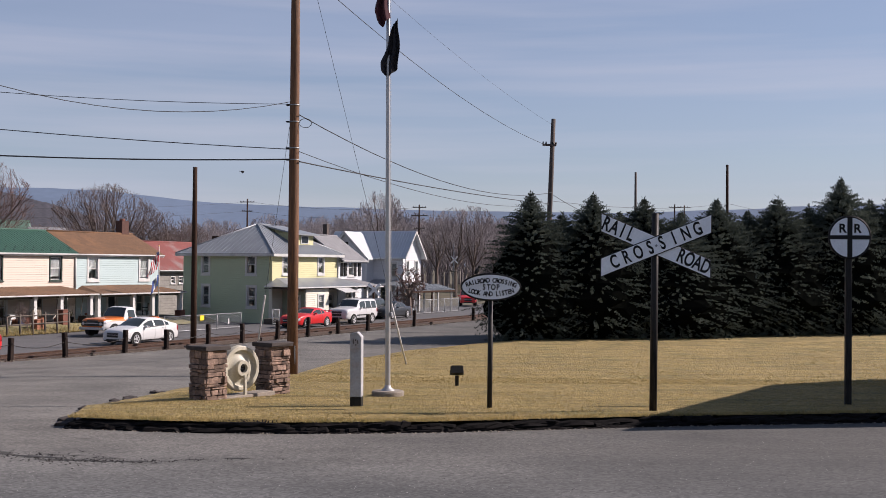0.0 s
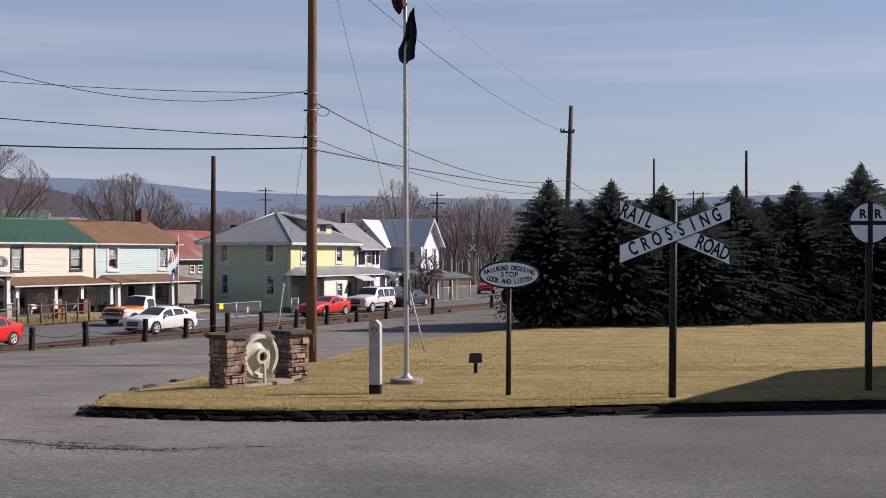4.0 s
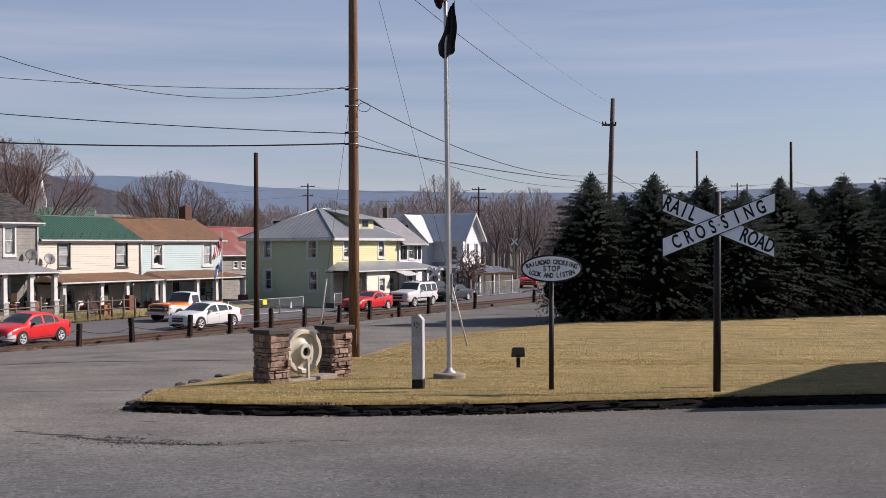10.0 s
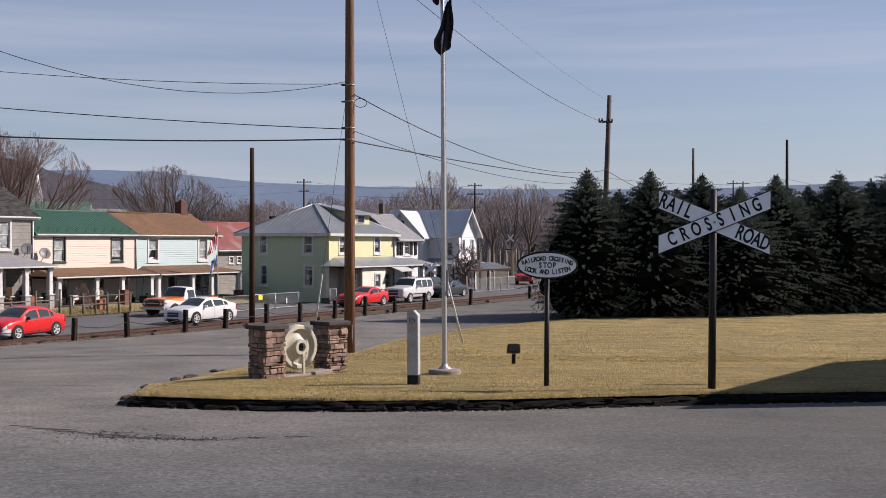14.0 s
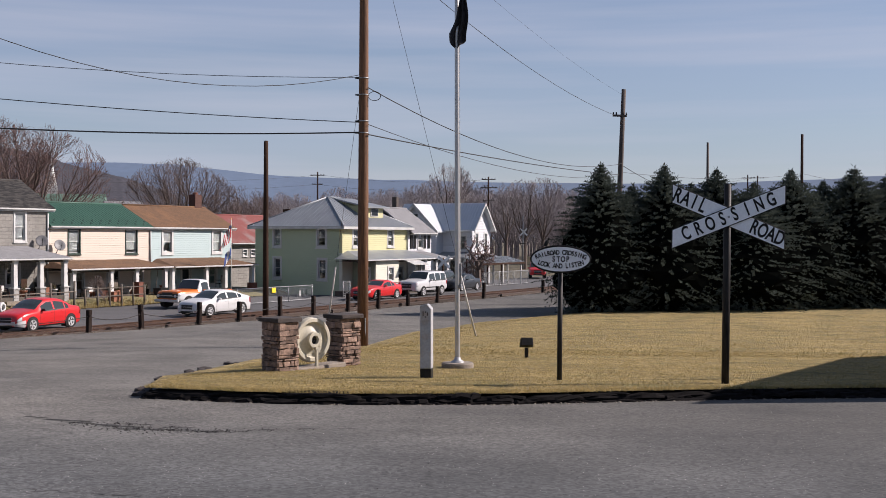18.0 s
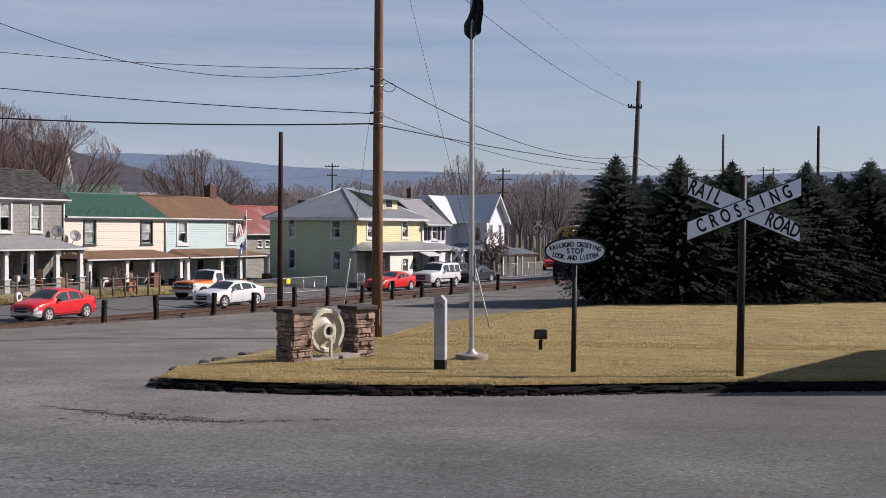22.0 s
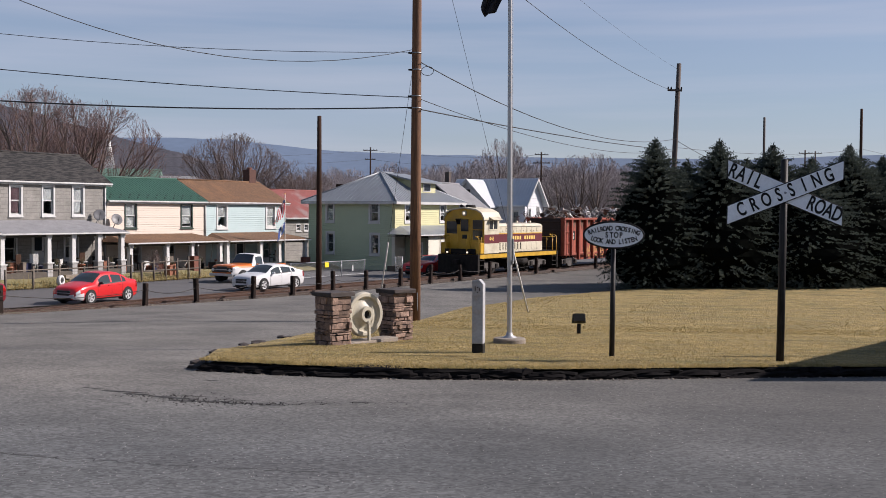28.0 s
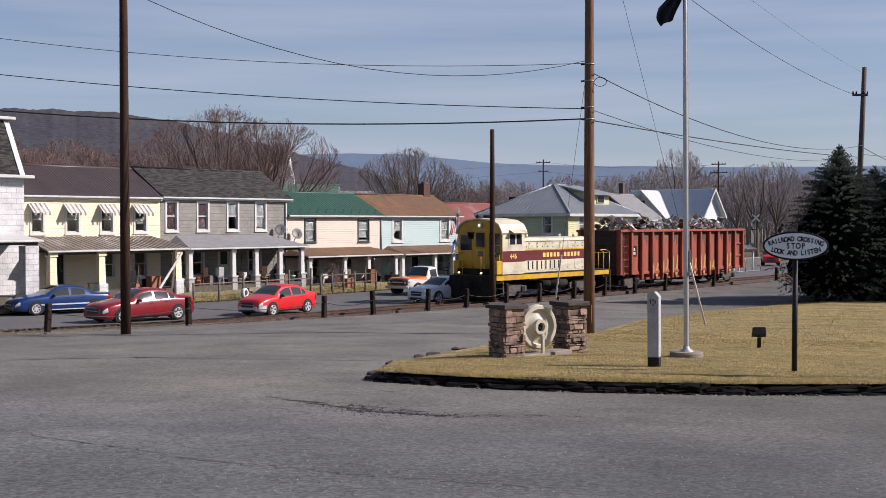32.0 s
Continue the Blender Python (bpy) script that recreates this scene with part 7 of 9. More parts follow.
# cab
bm = B()
arch = [(-1.45, 1.34), (-1.45, 3.5), (-1.25, 3.82), (-0.85, 4.03), (0, 4.14), (0.85, 4.03), (1.25, 3.82), (1.45, 3.5), (1.45, 1.34)]
SW = SWAP
cabx0, cabx1 = 0.75, 2.62
prism(bm, arch, cabx0, cabx1, SW)
cabm = part("cab", bm, M["lococream"], loco, "cream cab with arched roof")
ft = [(a * 0.995, max(1.345, b - 0.01)) for a, b in arch]
part("cab_front", prism(B(), ft, cabx0 - 0.02, cabx0 - 0.002, SW), M["locoyellow"], cabm, "yellow cab front")
out = [(-1.52, 3.44), (-1.5, 3.56), (-1.3, 3.9), (-0.88, 4.11), (0, 4.22), (0.88, 4.11), (1.3, 3.9), (1.5, 3.56), (1.52, 3.44)]
inn = [(a * 0.965, b - 0.07) for a, b in out]
part("cab_roof", prism(B(), out + inn[::-1], cabx0 - 0.15, cabx1 + 0.15, SW), M["lococream"], cabm, "cream arched roof with torn canvas edge")
for y0, y1, z0, z1 in ((-1.34, -0.62, 2.2, 3.42), (-0.32, 0.24, 2.7, 3.45), (0.52, 1.28, 2.55, 3.32)):
    part("front_window", box(B(), cabx0 - 0.03, cabx0 - 0.021, y0, y1, z0, z1), M["glass"], cabm)
    fr_ = B()
    for a in ((y0 - .05, y0, z0 - .05, z1 + .05), (y1, y1 + .05, z0 - .05, z1 + .05), (y0, y1, z1, z1 + .05), (y0, y1, z0 - .05, z0), (y0, y1, (z0 + z1) / 2 - .02, (z0 + z1) / 2 + .02) if z0 < 2.4 else (y0, y1, z1, z1 + .04)):
        box(fr_, cabx0 - 0.036, cabx0 - 0.019, *a)
    part("window_frame", fr_, M["locoyellow"], cabm)
for y in (-1.32, 1.32):
    grab = B()
    rod(grab, (cabx0 - .12, y, 1.5), (cabx0 - .12, y, 2.35), .02, n=8)
    part("grab_iron", grab, M["locoyellow"], cabm)
for y in (-.5, .42):
    grab = B()
    rod(grab, (cabx0 - .1, y, 1.5), (cabx0 - .1, y, 2.5), .02, n=8)
    part("grab_iron", grab, M["locoyellow"], cabm)
part("front_apron", bevelled(box(B(), 0.22, 0.5, -1.1, 1.1, 1.33, 1.62), .02), M["underframe"], loco)
part("front_door", bevelled(box(B(), cabx0 - 0.045, cabx0 - 0.02, -0.36, 0.26, 1.36, 2.55), 0.01), M["locoyellow"], cabm)
part("door_window", box(B(), cabx0 - 0.052, cabx0 - 0.045, -0.22, 0.12, 2.24, 2.5), M["glass"], cabm)
part("number_box", box(B(), cabx0 - 0.028, cabx0 - 0.02, -0.14, 0.14, 2.0, 2.25), M["underframe"], cabm)
part("headlight", rod(B(), (cabx0 - 0.02, -0.05, 3.83), (cabx0 - 0.14, -0.05, 3.83), 0.16, n=16), M["lococream"], cabm)
part("headlight_lens", rod(B(), (cabx0 - 0.14, -0.05, 3.83), (cabx0 - 0.15, -0.05, 3.83), 0.075, n=16), M["lamplit"], cabm, "lit headlamp")
for y in (-0.7, 0.75):
    part("ditch_light", rod(B(), (-0.02, y, 1.42), (-0.1, y, 1.42), 0.055, n=14), M["lamplit"], loco, "lit ditch light")
    part("ditch_light_shell", rod(B(), (0.1, y, 1.42), (-0.02, y, 1.42), 0.11, n=14), M["underframe"], loco)
for sd in (-1, 1):
    for x0, x1 in ((1.35, 1.8), (1.9, 2.35)):
        part("side_window", box(B(), x0, x1, sd * 1.452 - .004, sd * 1.452 + .004, 2.85, 3.42), M["glass"], cabm)
    fr_ = B()
    for a in ((1.27, 1.34, 2.78, 3.5), (1.8, 1.9, 2.78, 3.5), (2.36, 2.43, 2.78, 3.5), (1.34, 2.36, 3.43, 3.5), (1.34, 2.36, 2.78, 2.84)):
        box(fr_, a[0], a[1], sd * 1.46 - .01, sd * 1.46 + .01, a[2], a[3])
    part("window_frame", fr_, M["lococream"], cabm)
    part("cab_band", box(B(), cabx0 + 0.0, cabx1, sd * 1.4535 - .003, sd * 1.4535 + .003, 1.96, 2.52), M["maroon"], cabm, "maroon band")
    part("sun_visor", slab(B(), [(1.25, sd * 1.46, 3.62), (2.45, sd * 1.46, 3.62), (2.45, sd * 1.8, 3.45), (1.25, sd * 1.8, 3.45)], 0.02), M["lococream"], cabm)
num = letters("446", 0.42, M["gold"])
part("running_number", num, None, cabm, "gold running number").matrix_local = Matrix.Translation((1.65, -1.46, 2.24)) @ UPRIGHT @ Matrix.Diagonal((0.95, 0.9, 1, 1))
# hood
hx0, hx1, hw_ = 2.66, 9.55, 0.95
hood_o = [(-hw_, 1.34), (-hw_, 3.0), (-hw_ + .12, 3.14), (-.4, 3.2), (.4, 3.2), (hw_ - .12, 3.14), (hw_, 3.0), (hw_, 1.34)]
hood = part("hood", prism(B(), hood_o, hx0, hx1, SW), M["lococream"], loco, "cream engine hood with maroon band")
for sd in (-1, 1):
    y = sd * hw_
    part("hood_band", box(B(), hx0, hx1, y - .004, y + .004, 1.97, 2.5), M["maroon"], hood, "maroon band")
    part("gold_line", box(B(), hx0, hx1, y - .005, y + .005, 2.5, 2.56), M["locoyellow"], hood)
    n = 9
    for i in range(n):
        xx = hx0 + 0.25 + i * (hx1 - hx0 - 0.4) / n
        part("hood_door", bevelled(box(B(), xx, xx + (hx1 - hx0 - 0.4) / n - 0.05, y - .012, y + .012, 1.42, 1.93), 0.004), M["lococream"], hood)
        part("upper_door", bevelled(box(B(), xx, xx + (hx1 - hx0 - 0.4) / n - 0.05, y - .012, y + .012, 2.6, 2.95), 0.004), M["lococream"], hood)
        part("hinge", box(B(), xx + .05, xx + .1, y - .02, y + .02, 2.84, 2.9), M["underframe"], hood)
        part("hinge", box(B(), xx + .05, xx + .1, y - .02, y + .02, 1.46, 1.52), M["underframe"], hood)
    for i in range(8):
        xx = hx0 + 0.9 + i * 0.4
        part("louvre", box(B(), xx, xx + .11, y - .016, y + .016, 1.5, 1.94), M["underframe"], hood)
    for i, w in enumerate((.28, .28, .26, .24, .26, .0, .26, .26, .28, .26, .24)):
        if w:
            xx = hx0 + 2.3 + i * .33
            part("name_bar", box(B(), xx, xx + w * .8, y - .009, y + .009, 2.13, 2.36), M["gold"], hood, "gold lettering")
    rl = B()
    for i in range(5):
        xx = hx0 + .4 + i * 1.55
        rod(rl, (xx, sd * 1.02, 3.02), (xx, sd * .94, 3.02), .015, n=6)
    rod(rl, (hx0 + .3, sd * 1.02, 3.02), (hx1 - .2, sd * 1.02, 3.02), .018, n=6)
    part("hood_rail", rl, M["lococream"], hood)
    for x in (hx0 + 1.4, hx1 - 1.0):
        part("vent_cap", rod(B(), (x, sd * .5, 3.17), (x, sd * .5, 3.34), .09, n=10), M["lococream"], hood)
for x, r in ((4.2, .18), (6.6, .18)):
    part("exhaust_stack", lathe(B(), [(r * .8, 3.15), (r * .8, 3.4), (r, 3.42), (r, 3.5), (.02, 3.5)], 14), M["underframe"], hood)
part("bell", lathe(B(), [(.14, 3.25), (.11, 3.32), (.07, 3.42), (.01, 3.45)], 14), M["gold"], hood)
part("horn", rod(B(), (cabx0 + .6, .3, 4.18), (cabx0 + .1, .3, 4.3), .05, .09, 10), M["underframe"], cabm)
part("roof_fan", rod(B(), (1.5, 0.0, 4.12), (1.5, 0.0, 4.36), 0.35, 0.3, 14), M["underframe"], cabm)
for sd in (-1, 1):
    part("corner_locker", bevelled(box(B(), 0.3, cabx0 - 0.04, sd * 1.24 - .2, sd * 1.24 + .2, 1.336, 2.02), .02), M["locoyellow"], loco, "yellow locker at the cab's corner")
    for i in range(14):
        xx = hx0 + 0.3 + i * 0.48
        part("latch", box(B(), xx, xx + .05, sd * hw_ - .022, sd * hw_ + .022, 2.66, 2.72), M["underframe"], hood)
# steps and handrails at the four corners
for x, sx in ((0.5, 1), (10.5, -1)):
    for sd in (-1, 1):
        stp = B()
        for i in range(3):
            box(stp, x - .3, x + .3, sd * 1.2 - .22, sd * 1.2 + .22, .3 + .3 * i, .34 + .3 * i)
        box(stp, x - .33, x - .3, sd * 1.2 - .22, sd * 1.2 + .22, .25, 1.1)
        box(stp, x + .3, x + .33, sd * 1.2 - .22, sd * 1.2 + .22, .25, 1.1)
        part("steps", stp, M["underframe"], loco)
        rl = B()
        for xx in (x - .35 * sx, x + .25 * sx):
            rod(rl, (xx, sd * 1.4, .9), (xx, sd * 1.4, 2.3), .022, n=8)
            rod(rl, (xx, sd * 1.4, 2.3), (xx, sd * 1.15, 2.42), .022, n=8)
        rod(rl, (x - .35 * sx, sd * 1.15, 2.42), (x + .25 * sx, sd * 1.15, 2.42), .022, n=8)
        part("handrail", rl, M["locoyellow"], loco, "yellow handrail")
rl = B()
for y in (-.6, .6):
    rod(rl, (.05, y, 1.3), (.05, y, 2.25), .022, n=8)
    rod(rl, (10.95, y, 1.3), (10.95, y, 2.25), .022, n=8)
rod(rl, (10.95, -1.2, 2.25), (10.95, 1.2, 2.25), .022, n=8)
part("end_rail", rl, M["locoyellow"], loco)
part("fuel_tank", bevelled(box(B(), 4.2, 6.8, -1.15, 1.15, .42, 1.0), .12, 2), M["underframe"], loco)
for x in (4.5, 5.2):
    part("air_reservoir", rod(B(), (x - .2, -1.25, .72), (x + 1.4, -1.25, .72), .2, n=14), M["underframe"], loco)
part("battery_box", bevelled(box(B(), 3.05, 3.9, -1.4, 1.4, .95, 1.3), .02), M["underframe"], loco)
truck(loco, 2.0, .95, .5)
truck(loco, 8.6, .95, .5)
for y in (-.45, .45):
    part("air_hose", rod(B(), (-.05, y, .9), (-.15, y, .5), .03, n=6), M["underframe"], loco)

gon = thing("gondola_car", along(24.5, 0, RAILTOP), "rust-red high-sided gondola car heaped with scrap metal", "railway car")
GL, GW, gz0, gz1 = 15.9, 1.25, 0.95, 3.5
for sd in (-1, 1):
    part("side_sheet", box(B(), 0, GL, sd * GW - .04, sd * GW + .04, gz0, gz1), M["gonred"], gon)
    o = [(1.9, gz0 + .1), (GL - 1.9, gz0 + .1), (GL - 2.9, .52), (2.9, .52)]
    part("side_skirt", prism(B(), o, sd * (GW - .22) - .03, sd * (GW - .22) + .03), M["gonred"], gon)
    part("top_chord", bevelled(box(B(), -.05, GL + .05, sd * (GW + .12) - .18, sd * (GW + .12) + .18, gz1 - .1, gz1 + .05), .02), M["gonred"], gon)
    part("side_sill", bevelled(box(B(), 0, GL, sd * (GW + .03) - .06, sd * (GW + .03) + .06, gz0 - .08, gz0 + .1), .02), M["gonred"], gon)
    for i in range(14):
        x = .12 + i * (GL - .24) / 13
        lowz = gz0 - .05 if x < 2.2 or x > GL - 2.2 else .55
        part("side_rib", bevelled(prism(B(), [(x - .11, lowz), (x + .11, lowz), (x + .11, gz1 - .1), (x - .11, gz1 - .1)], sd * (GW + .04), sd * (GW + .25)), .03), M["gonred"], gon)
    for i in (0, 12):
        x = .12 + i * (GL - .24) / 13
        for z in (1.7, 2.5):
            part("panel_bar", bevelled(box(B(), x + .12, x + 1.04, sd * (GW + .07) - .05, sd * (GW + .07) + .05, z, z + .1), .02), M["gonred"], gon)
    for i in (3, 4, 5, 7, 8, 9, 11):
        x = .12 + i * (GL - .24) / 13
        top = 1.55 + .22 * (i % 3)
        part("rust_patch", prism(B(), [(x + .62, .75), (x + .8, .62), (x + .98, .9), (x + .93, 1.25), (x + .99, top - .1), (x + .82, top), (x + .74, 1.3), (x + .64, 1.1)], sd * (GW + .042), sd * (GW + .05)), M["rust"], gon, "orange rust streak")
        part("rust_patch", prism(B(), [(x - .08, 1.0), (x + .02, .8), (x + .1, 1.1), (x + .06, top), (x - .05, top - .2)], sd * (GW + .25), sd * (GW + .257)), M["rust"], gon, "orange rust streak")
    for i in range(13):
        x = .12 + i * (GL - .24) / 13
        part("grime_streak", prism(B(), [(x + .2, gz1 - .14), (x + .9, gz1 - .14), (x + .8, 2.9 - .2 * (i % 3)), (x + .62, 3.1), (x + .5, 2.6 + .15 * (i % 4)), (x + .36, 3.0)], sd * (GW + .041), sd * (GW + .046)), M["scraprust"], gon, "dark grime running from the top edge")
    mk = B()
    for xx, z, w in ((1.5, 2.3, .22), (1.78, 2.3, .2), (2.0, 2.3, .0), (1.45, 2.05, .16), (1.65, 2.05, .16), (1.85, 2.05, .16)):
        if w:
            box(mk, xx, xx + w * .8, sd * (GW + .045) - .004, sd * (GW + .045) + .004, z, z + .17)
    part("mark_panel", box(B(), 1.35, 2.15, sd * (GW + .041) - .002, sd * (GW + .041) + .002, 1.95, 2.6), M["underframe"], gon)
    part("white_mark", mk, M["pvc"], gon, "white stencilled mark")
    ld = B()
    for x in (.3, .75):
        rod(ld, (x, sd * (GW + .28), .8), (x, sd * (GW + .28), 3.3), .02, n=6)
    for i in range(6):
        rod(ld, (.3, sd * (GW + .28), 1.0 + .4 * i), (.75, sd * (GW + .28), 1.0 + .4 * i), .018, n=6)
    part("ladder", ld, M["gonred"], gon)
for x in (0, GL):
    part("end_sheet", box(B(), x - .05, x + .05, -GW + .04, GW - .04, gz0, gz1), M["shadedend"], gon, "end sheet with its shade painted in")
    for z in (1.4, 2.0, 2.6, 3.2):
        part("end_rib", bevelled(box(B(), x - .14, x + .14, -GW + .06, GW - .06, z, z + .12), .02), M["shadedend"], gon)
    part("coupler", bevelled(box(B(), x - .45, x + .45, -.14, .14, .68, .98), .04), M["underframe"], gon)
part("floor", box(B(), .05, GL - .05, -GW + .05, GW - .05, gz0 - .05, gz0 + .05), M["gonred"], gon)
part("centre_sill", box(B(), .1, GL - .1, -.2, .2, .7, gz0 - .06), M["underframe"], gon)
truck(gon, 1.75, .85, .42, 1.0)
truck(gon, GL - 1.75, .85, .42, 1.0)
# scrap heap: a rough bed with bent sheets and bars on it
rnd = random.Random(11)
bm = B()
nx, ny = 44, 9
gr_ = []
for i in range(nx + 1):
    row = []
    for j in range(ny + 1):
        u, v = i / nx, j / ny
        hgt = 3.25 + .5 * math.sin(math.pi * v) * (0.65 + .35 * noise.noise(Vector((u * 9, v * 3, 2)))) + .25 * noise.noise(Vector((u * 20, v * 8, 5)))
        row.append(bm.verts.new((.1 + u * (GL - .2), -GW + .06 + v * (2 * GW - .12), hgt if 0 < i < nx else 3.0)))
    gr_.append(row)
for i in range(nx):
    for j in range(ny):
        bm.faces.new((gr_[i][j], gr_[i + 1][j], gr_[i + 1][j + 1], gr_[i][j + 1]))
heap = part("scrap_heap", bm, M["scraprust"], gon, "heap of scrap metal")
for k in range(290):
    x, y = rnd.uniform(.4, GL - .4), rnd.uniform(-1.05, 1.05)
    z = 3.42 + .5 * math.cos(y / 1.2 * 1.5) + rnd.uniform(-.2, .28) + .16 * math.sin(x * 1.7)
    m = Matrix.Translation((x, y, z)) @ Euler((rnd.uniform(-1, 1), rnd.uniform(-1, 1), rnd.uniform(0, 6))).to_matrix().to_4x4()
    kind_ = rnd.random()
    bm = B()
    a, b = rnd.uniform(.08, .3), rnd.uniform(.05, .2)
    if kind_ < .6:
        vs = [bm.verts.new(m @ Vector((px, py, rnd.uniform(-.1, .1)))) for py in (-b, 0, b) for px in (-a, 0, a)]
        for i in range(2):
            for j in range(2):
                bm.faces.new((vs[j * 3 + i], vs[j * 3 + i + 1], vs[j * 3 + i + 4], vs[j * 3 + i + 3]))
        bmesh.ops.solidify(bm, geom=bm.faces[:], thickness=.01)
    elif kind_ < .85:
        rod(bm, m @ Vector((-a * 1.5, 0, 0)), m @ Vector((a * 1.5, 0, 0)), .035, n=6)
    else:
        box(bm, -a * .6, a * .6, -b * .7, b * .7, -.1, .1, m)
    part("scrap_piece", bm, M[rnd.choice(("scrap", "scrapbright", "scraprust", "scrapbright"))], heap)


# ---- hills and woods ----
def ridge(name, dist, az0, az1, tops, mat, label, depth=0.25, n=120, rough_=0.06, rows_n=6, canopy=0.0):
    """A ridge as a slope that climbs away from us; tops are pairs of bearing and height angle in degrees."""
    verts, faces = [], []
    rows_ = rows_n
    for j in range(rows_ + 1):
        for i in range(n + 1):
            az = az0 + (az1 - az0) * i / n
            el = float(np.interp(az, [t[0] for t in tops], [t[1] for t in tops]))
            el += rough_ * (noise.noise(Vector((az * 0.9, dist * .01, 0))) + .5 * noise.noise(Vector((az * 4, dist * .01, 3))))
            k = j / rows_
            r = dist * (1 - depth * (1 - k))
            top_z = EYE + dist * math.tan(radians(el))
            z = STREET - 1 + (top_z - STREET + 1) * (k ** 1.3)
            if canopy:
                q = Vector((az * 5, k * 40, 1))
                z += canopy * (noise.noise(q) + .8 * noise.noise(q * 2.7)) * (0.25 + 0.75 * k)
            verts.append((r * math.sin(radians(az)), r * math.cos(radians(az)), z))
    for j in range(rows_):
        for i in range(n):
            k = j * (n + 1) + i
            faces.append((k, k + 1, k + n + 2, k + n + 1))
    me = raw(name, verts, faces, M[mat])
    for p in me.polygons:
        p.use_smooth = True
    return tagged(new(name, me), label, "hill", "", "structure")


ridge("backdrop_ridge", 2800, -75, 75, [(-75, 3.2), (-24, 3.3), (-19, 3.4), (-16.5, 3.38), (-14.8, 3.2), (-12.6, 2.97), (-10.9, 2.87), (-7.6, 2.77), (0, 2.62), (9, 2.55), (19, 2.9), (75, 2.8)], "hillfar", "long ridge on the horizon with blue haze in its colour")
ridge("backdrop_hill", 620, -75, -14.5, [(-75, 4.0), (-50, 5.2), (-34.4, 5.3), (-30, 5.2), (-26.8, 4.8), (-23.4, 3.9), (-20.8, 3.2), (-18.8, 2.75), (-16.5, 2.0), (-14.5, 0.4)], "hillmid", "wooded hillside behind the houses, bluish haze in its colour", n=520, rough_=0.1, rows_n=60, canopy=0.25, depth=0.42)


def bare_tree(seed, h, spread=0.55, levels=5, trunk=0.18, lean=0.0, first=0.25, fork=4, thin=0.62, up=0.55, fine=0.012, wild=0.1, stem=0.42, burst=None):
    """A leafless tree: trunk, limbs and fine twigs as tapered tubes."""
    rnd = random.Random(seed)
    wood, twig = ([], []), ([], [])

    def tube(store, a, b, r0, r1, n):
        vs, fs = store
        q_ = (b - a).to_track_quat("Z", "Y")
        k = len(vs)
        for p, r in ((a, r0), (b, r1)):
            for i in range(n):
                an = 6.28318 * i / n
                vs.append(tuple(p + q_ @ Vector((r * math.cos(an), r * math.sin(an), 0))))
        for i in range(n):
            fs.append((k + i, k + (i + 1) % n, k + n + (i + 1) % n, k + n + i))

    def grow(p, d, ln, r, lv):
        steps = 3 if lv < 2 else 2
        st = p
        for i in range(steps):
            d = (d + Vector((rnd.uniform(-1, 1), rnd.uniform(-1, 1), rnd.uniform(-.3, .7))) * wild).normalized()
            e_ = st + d * ln / steps
            ra, rb = r * (1 - .3 * i / steps), r * (1 - .3 * (i + 1) / steps)
            tube(wood if lv < 3 else twig, st, e_, max(ra, fine), max(rb, fine), 7 if lv == 0 else 5 if lv < 3 else 3)
            st = e_
            if lv < levels and (i > 0 or lv == 0 and h * first < (st - p).length):
                for c in range((fork + (4 if burst and lv == 0 else 0)) if i == steps - 1 else max(2, fork - 2)):
                    an = rnd.uniform(0, 6.283)
                    side_ = d.cross(Vector((math.cos(an), math.sin(an), .3))).normalized()
                    nd = (d * up + side_ * spread * rnd.uniform(.7, 1.25) + Vector((0, 0, .12))).normalized()
                    grow(st, nd, ln * (burst if burst and lv == 0 else thin) * rnd.uniform(.75, 1.15), rb * .62, lv + 1)
    grow(Vector((0, 0, 0)), Vector((lean, 0, 1)).normalized(), h * stem, trunk, 0)
    return wood, twig


def plant(name, kinds, m, label, scale=1.0):
    ob = thing(name, m, label, "tree", "bare trees")
    for nm, me in zip(("trunk", "crown"), kinds):
        o = part(nm, me, None, ob)
        o.scale = (scale,) * 3
    return ob


def tree_meshes(tag, *a, wood="bark", twig="twig", **k):
    w, t = bare_tree(*a, **k)
    return raw(tag + "_trunk", w[0], w[1], M[wood]), raw(tag + "_crown", t[0], t[1], M[twig])


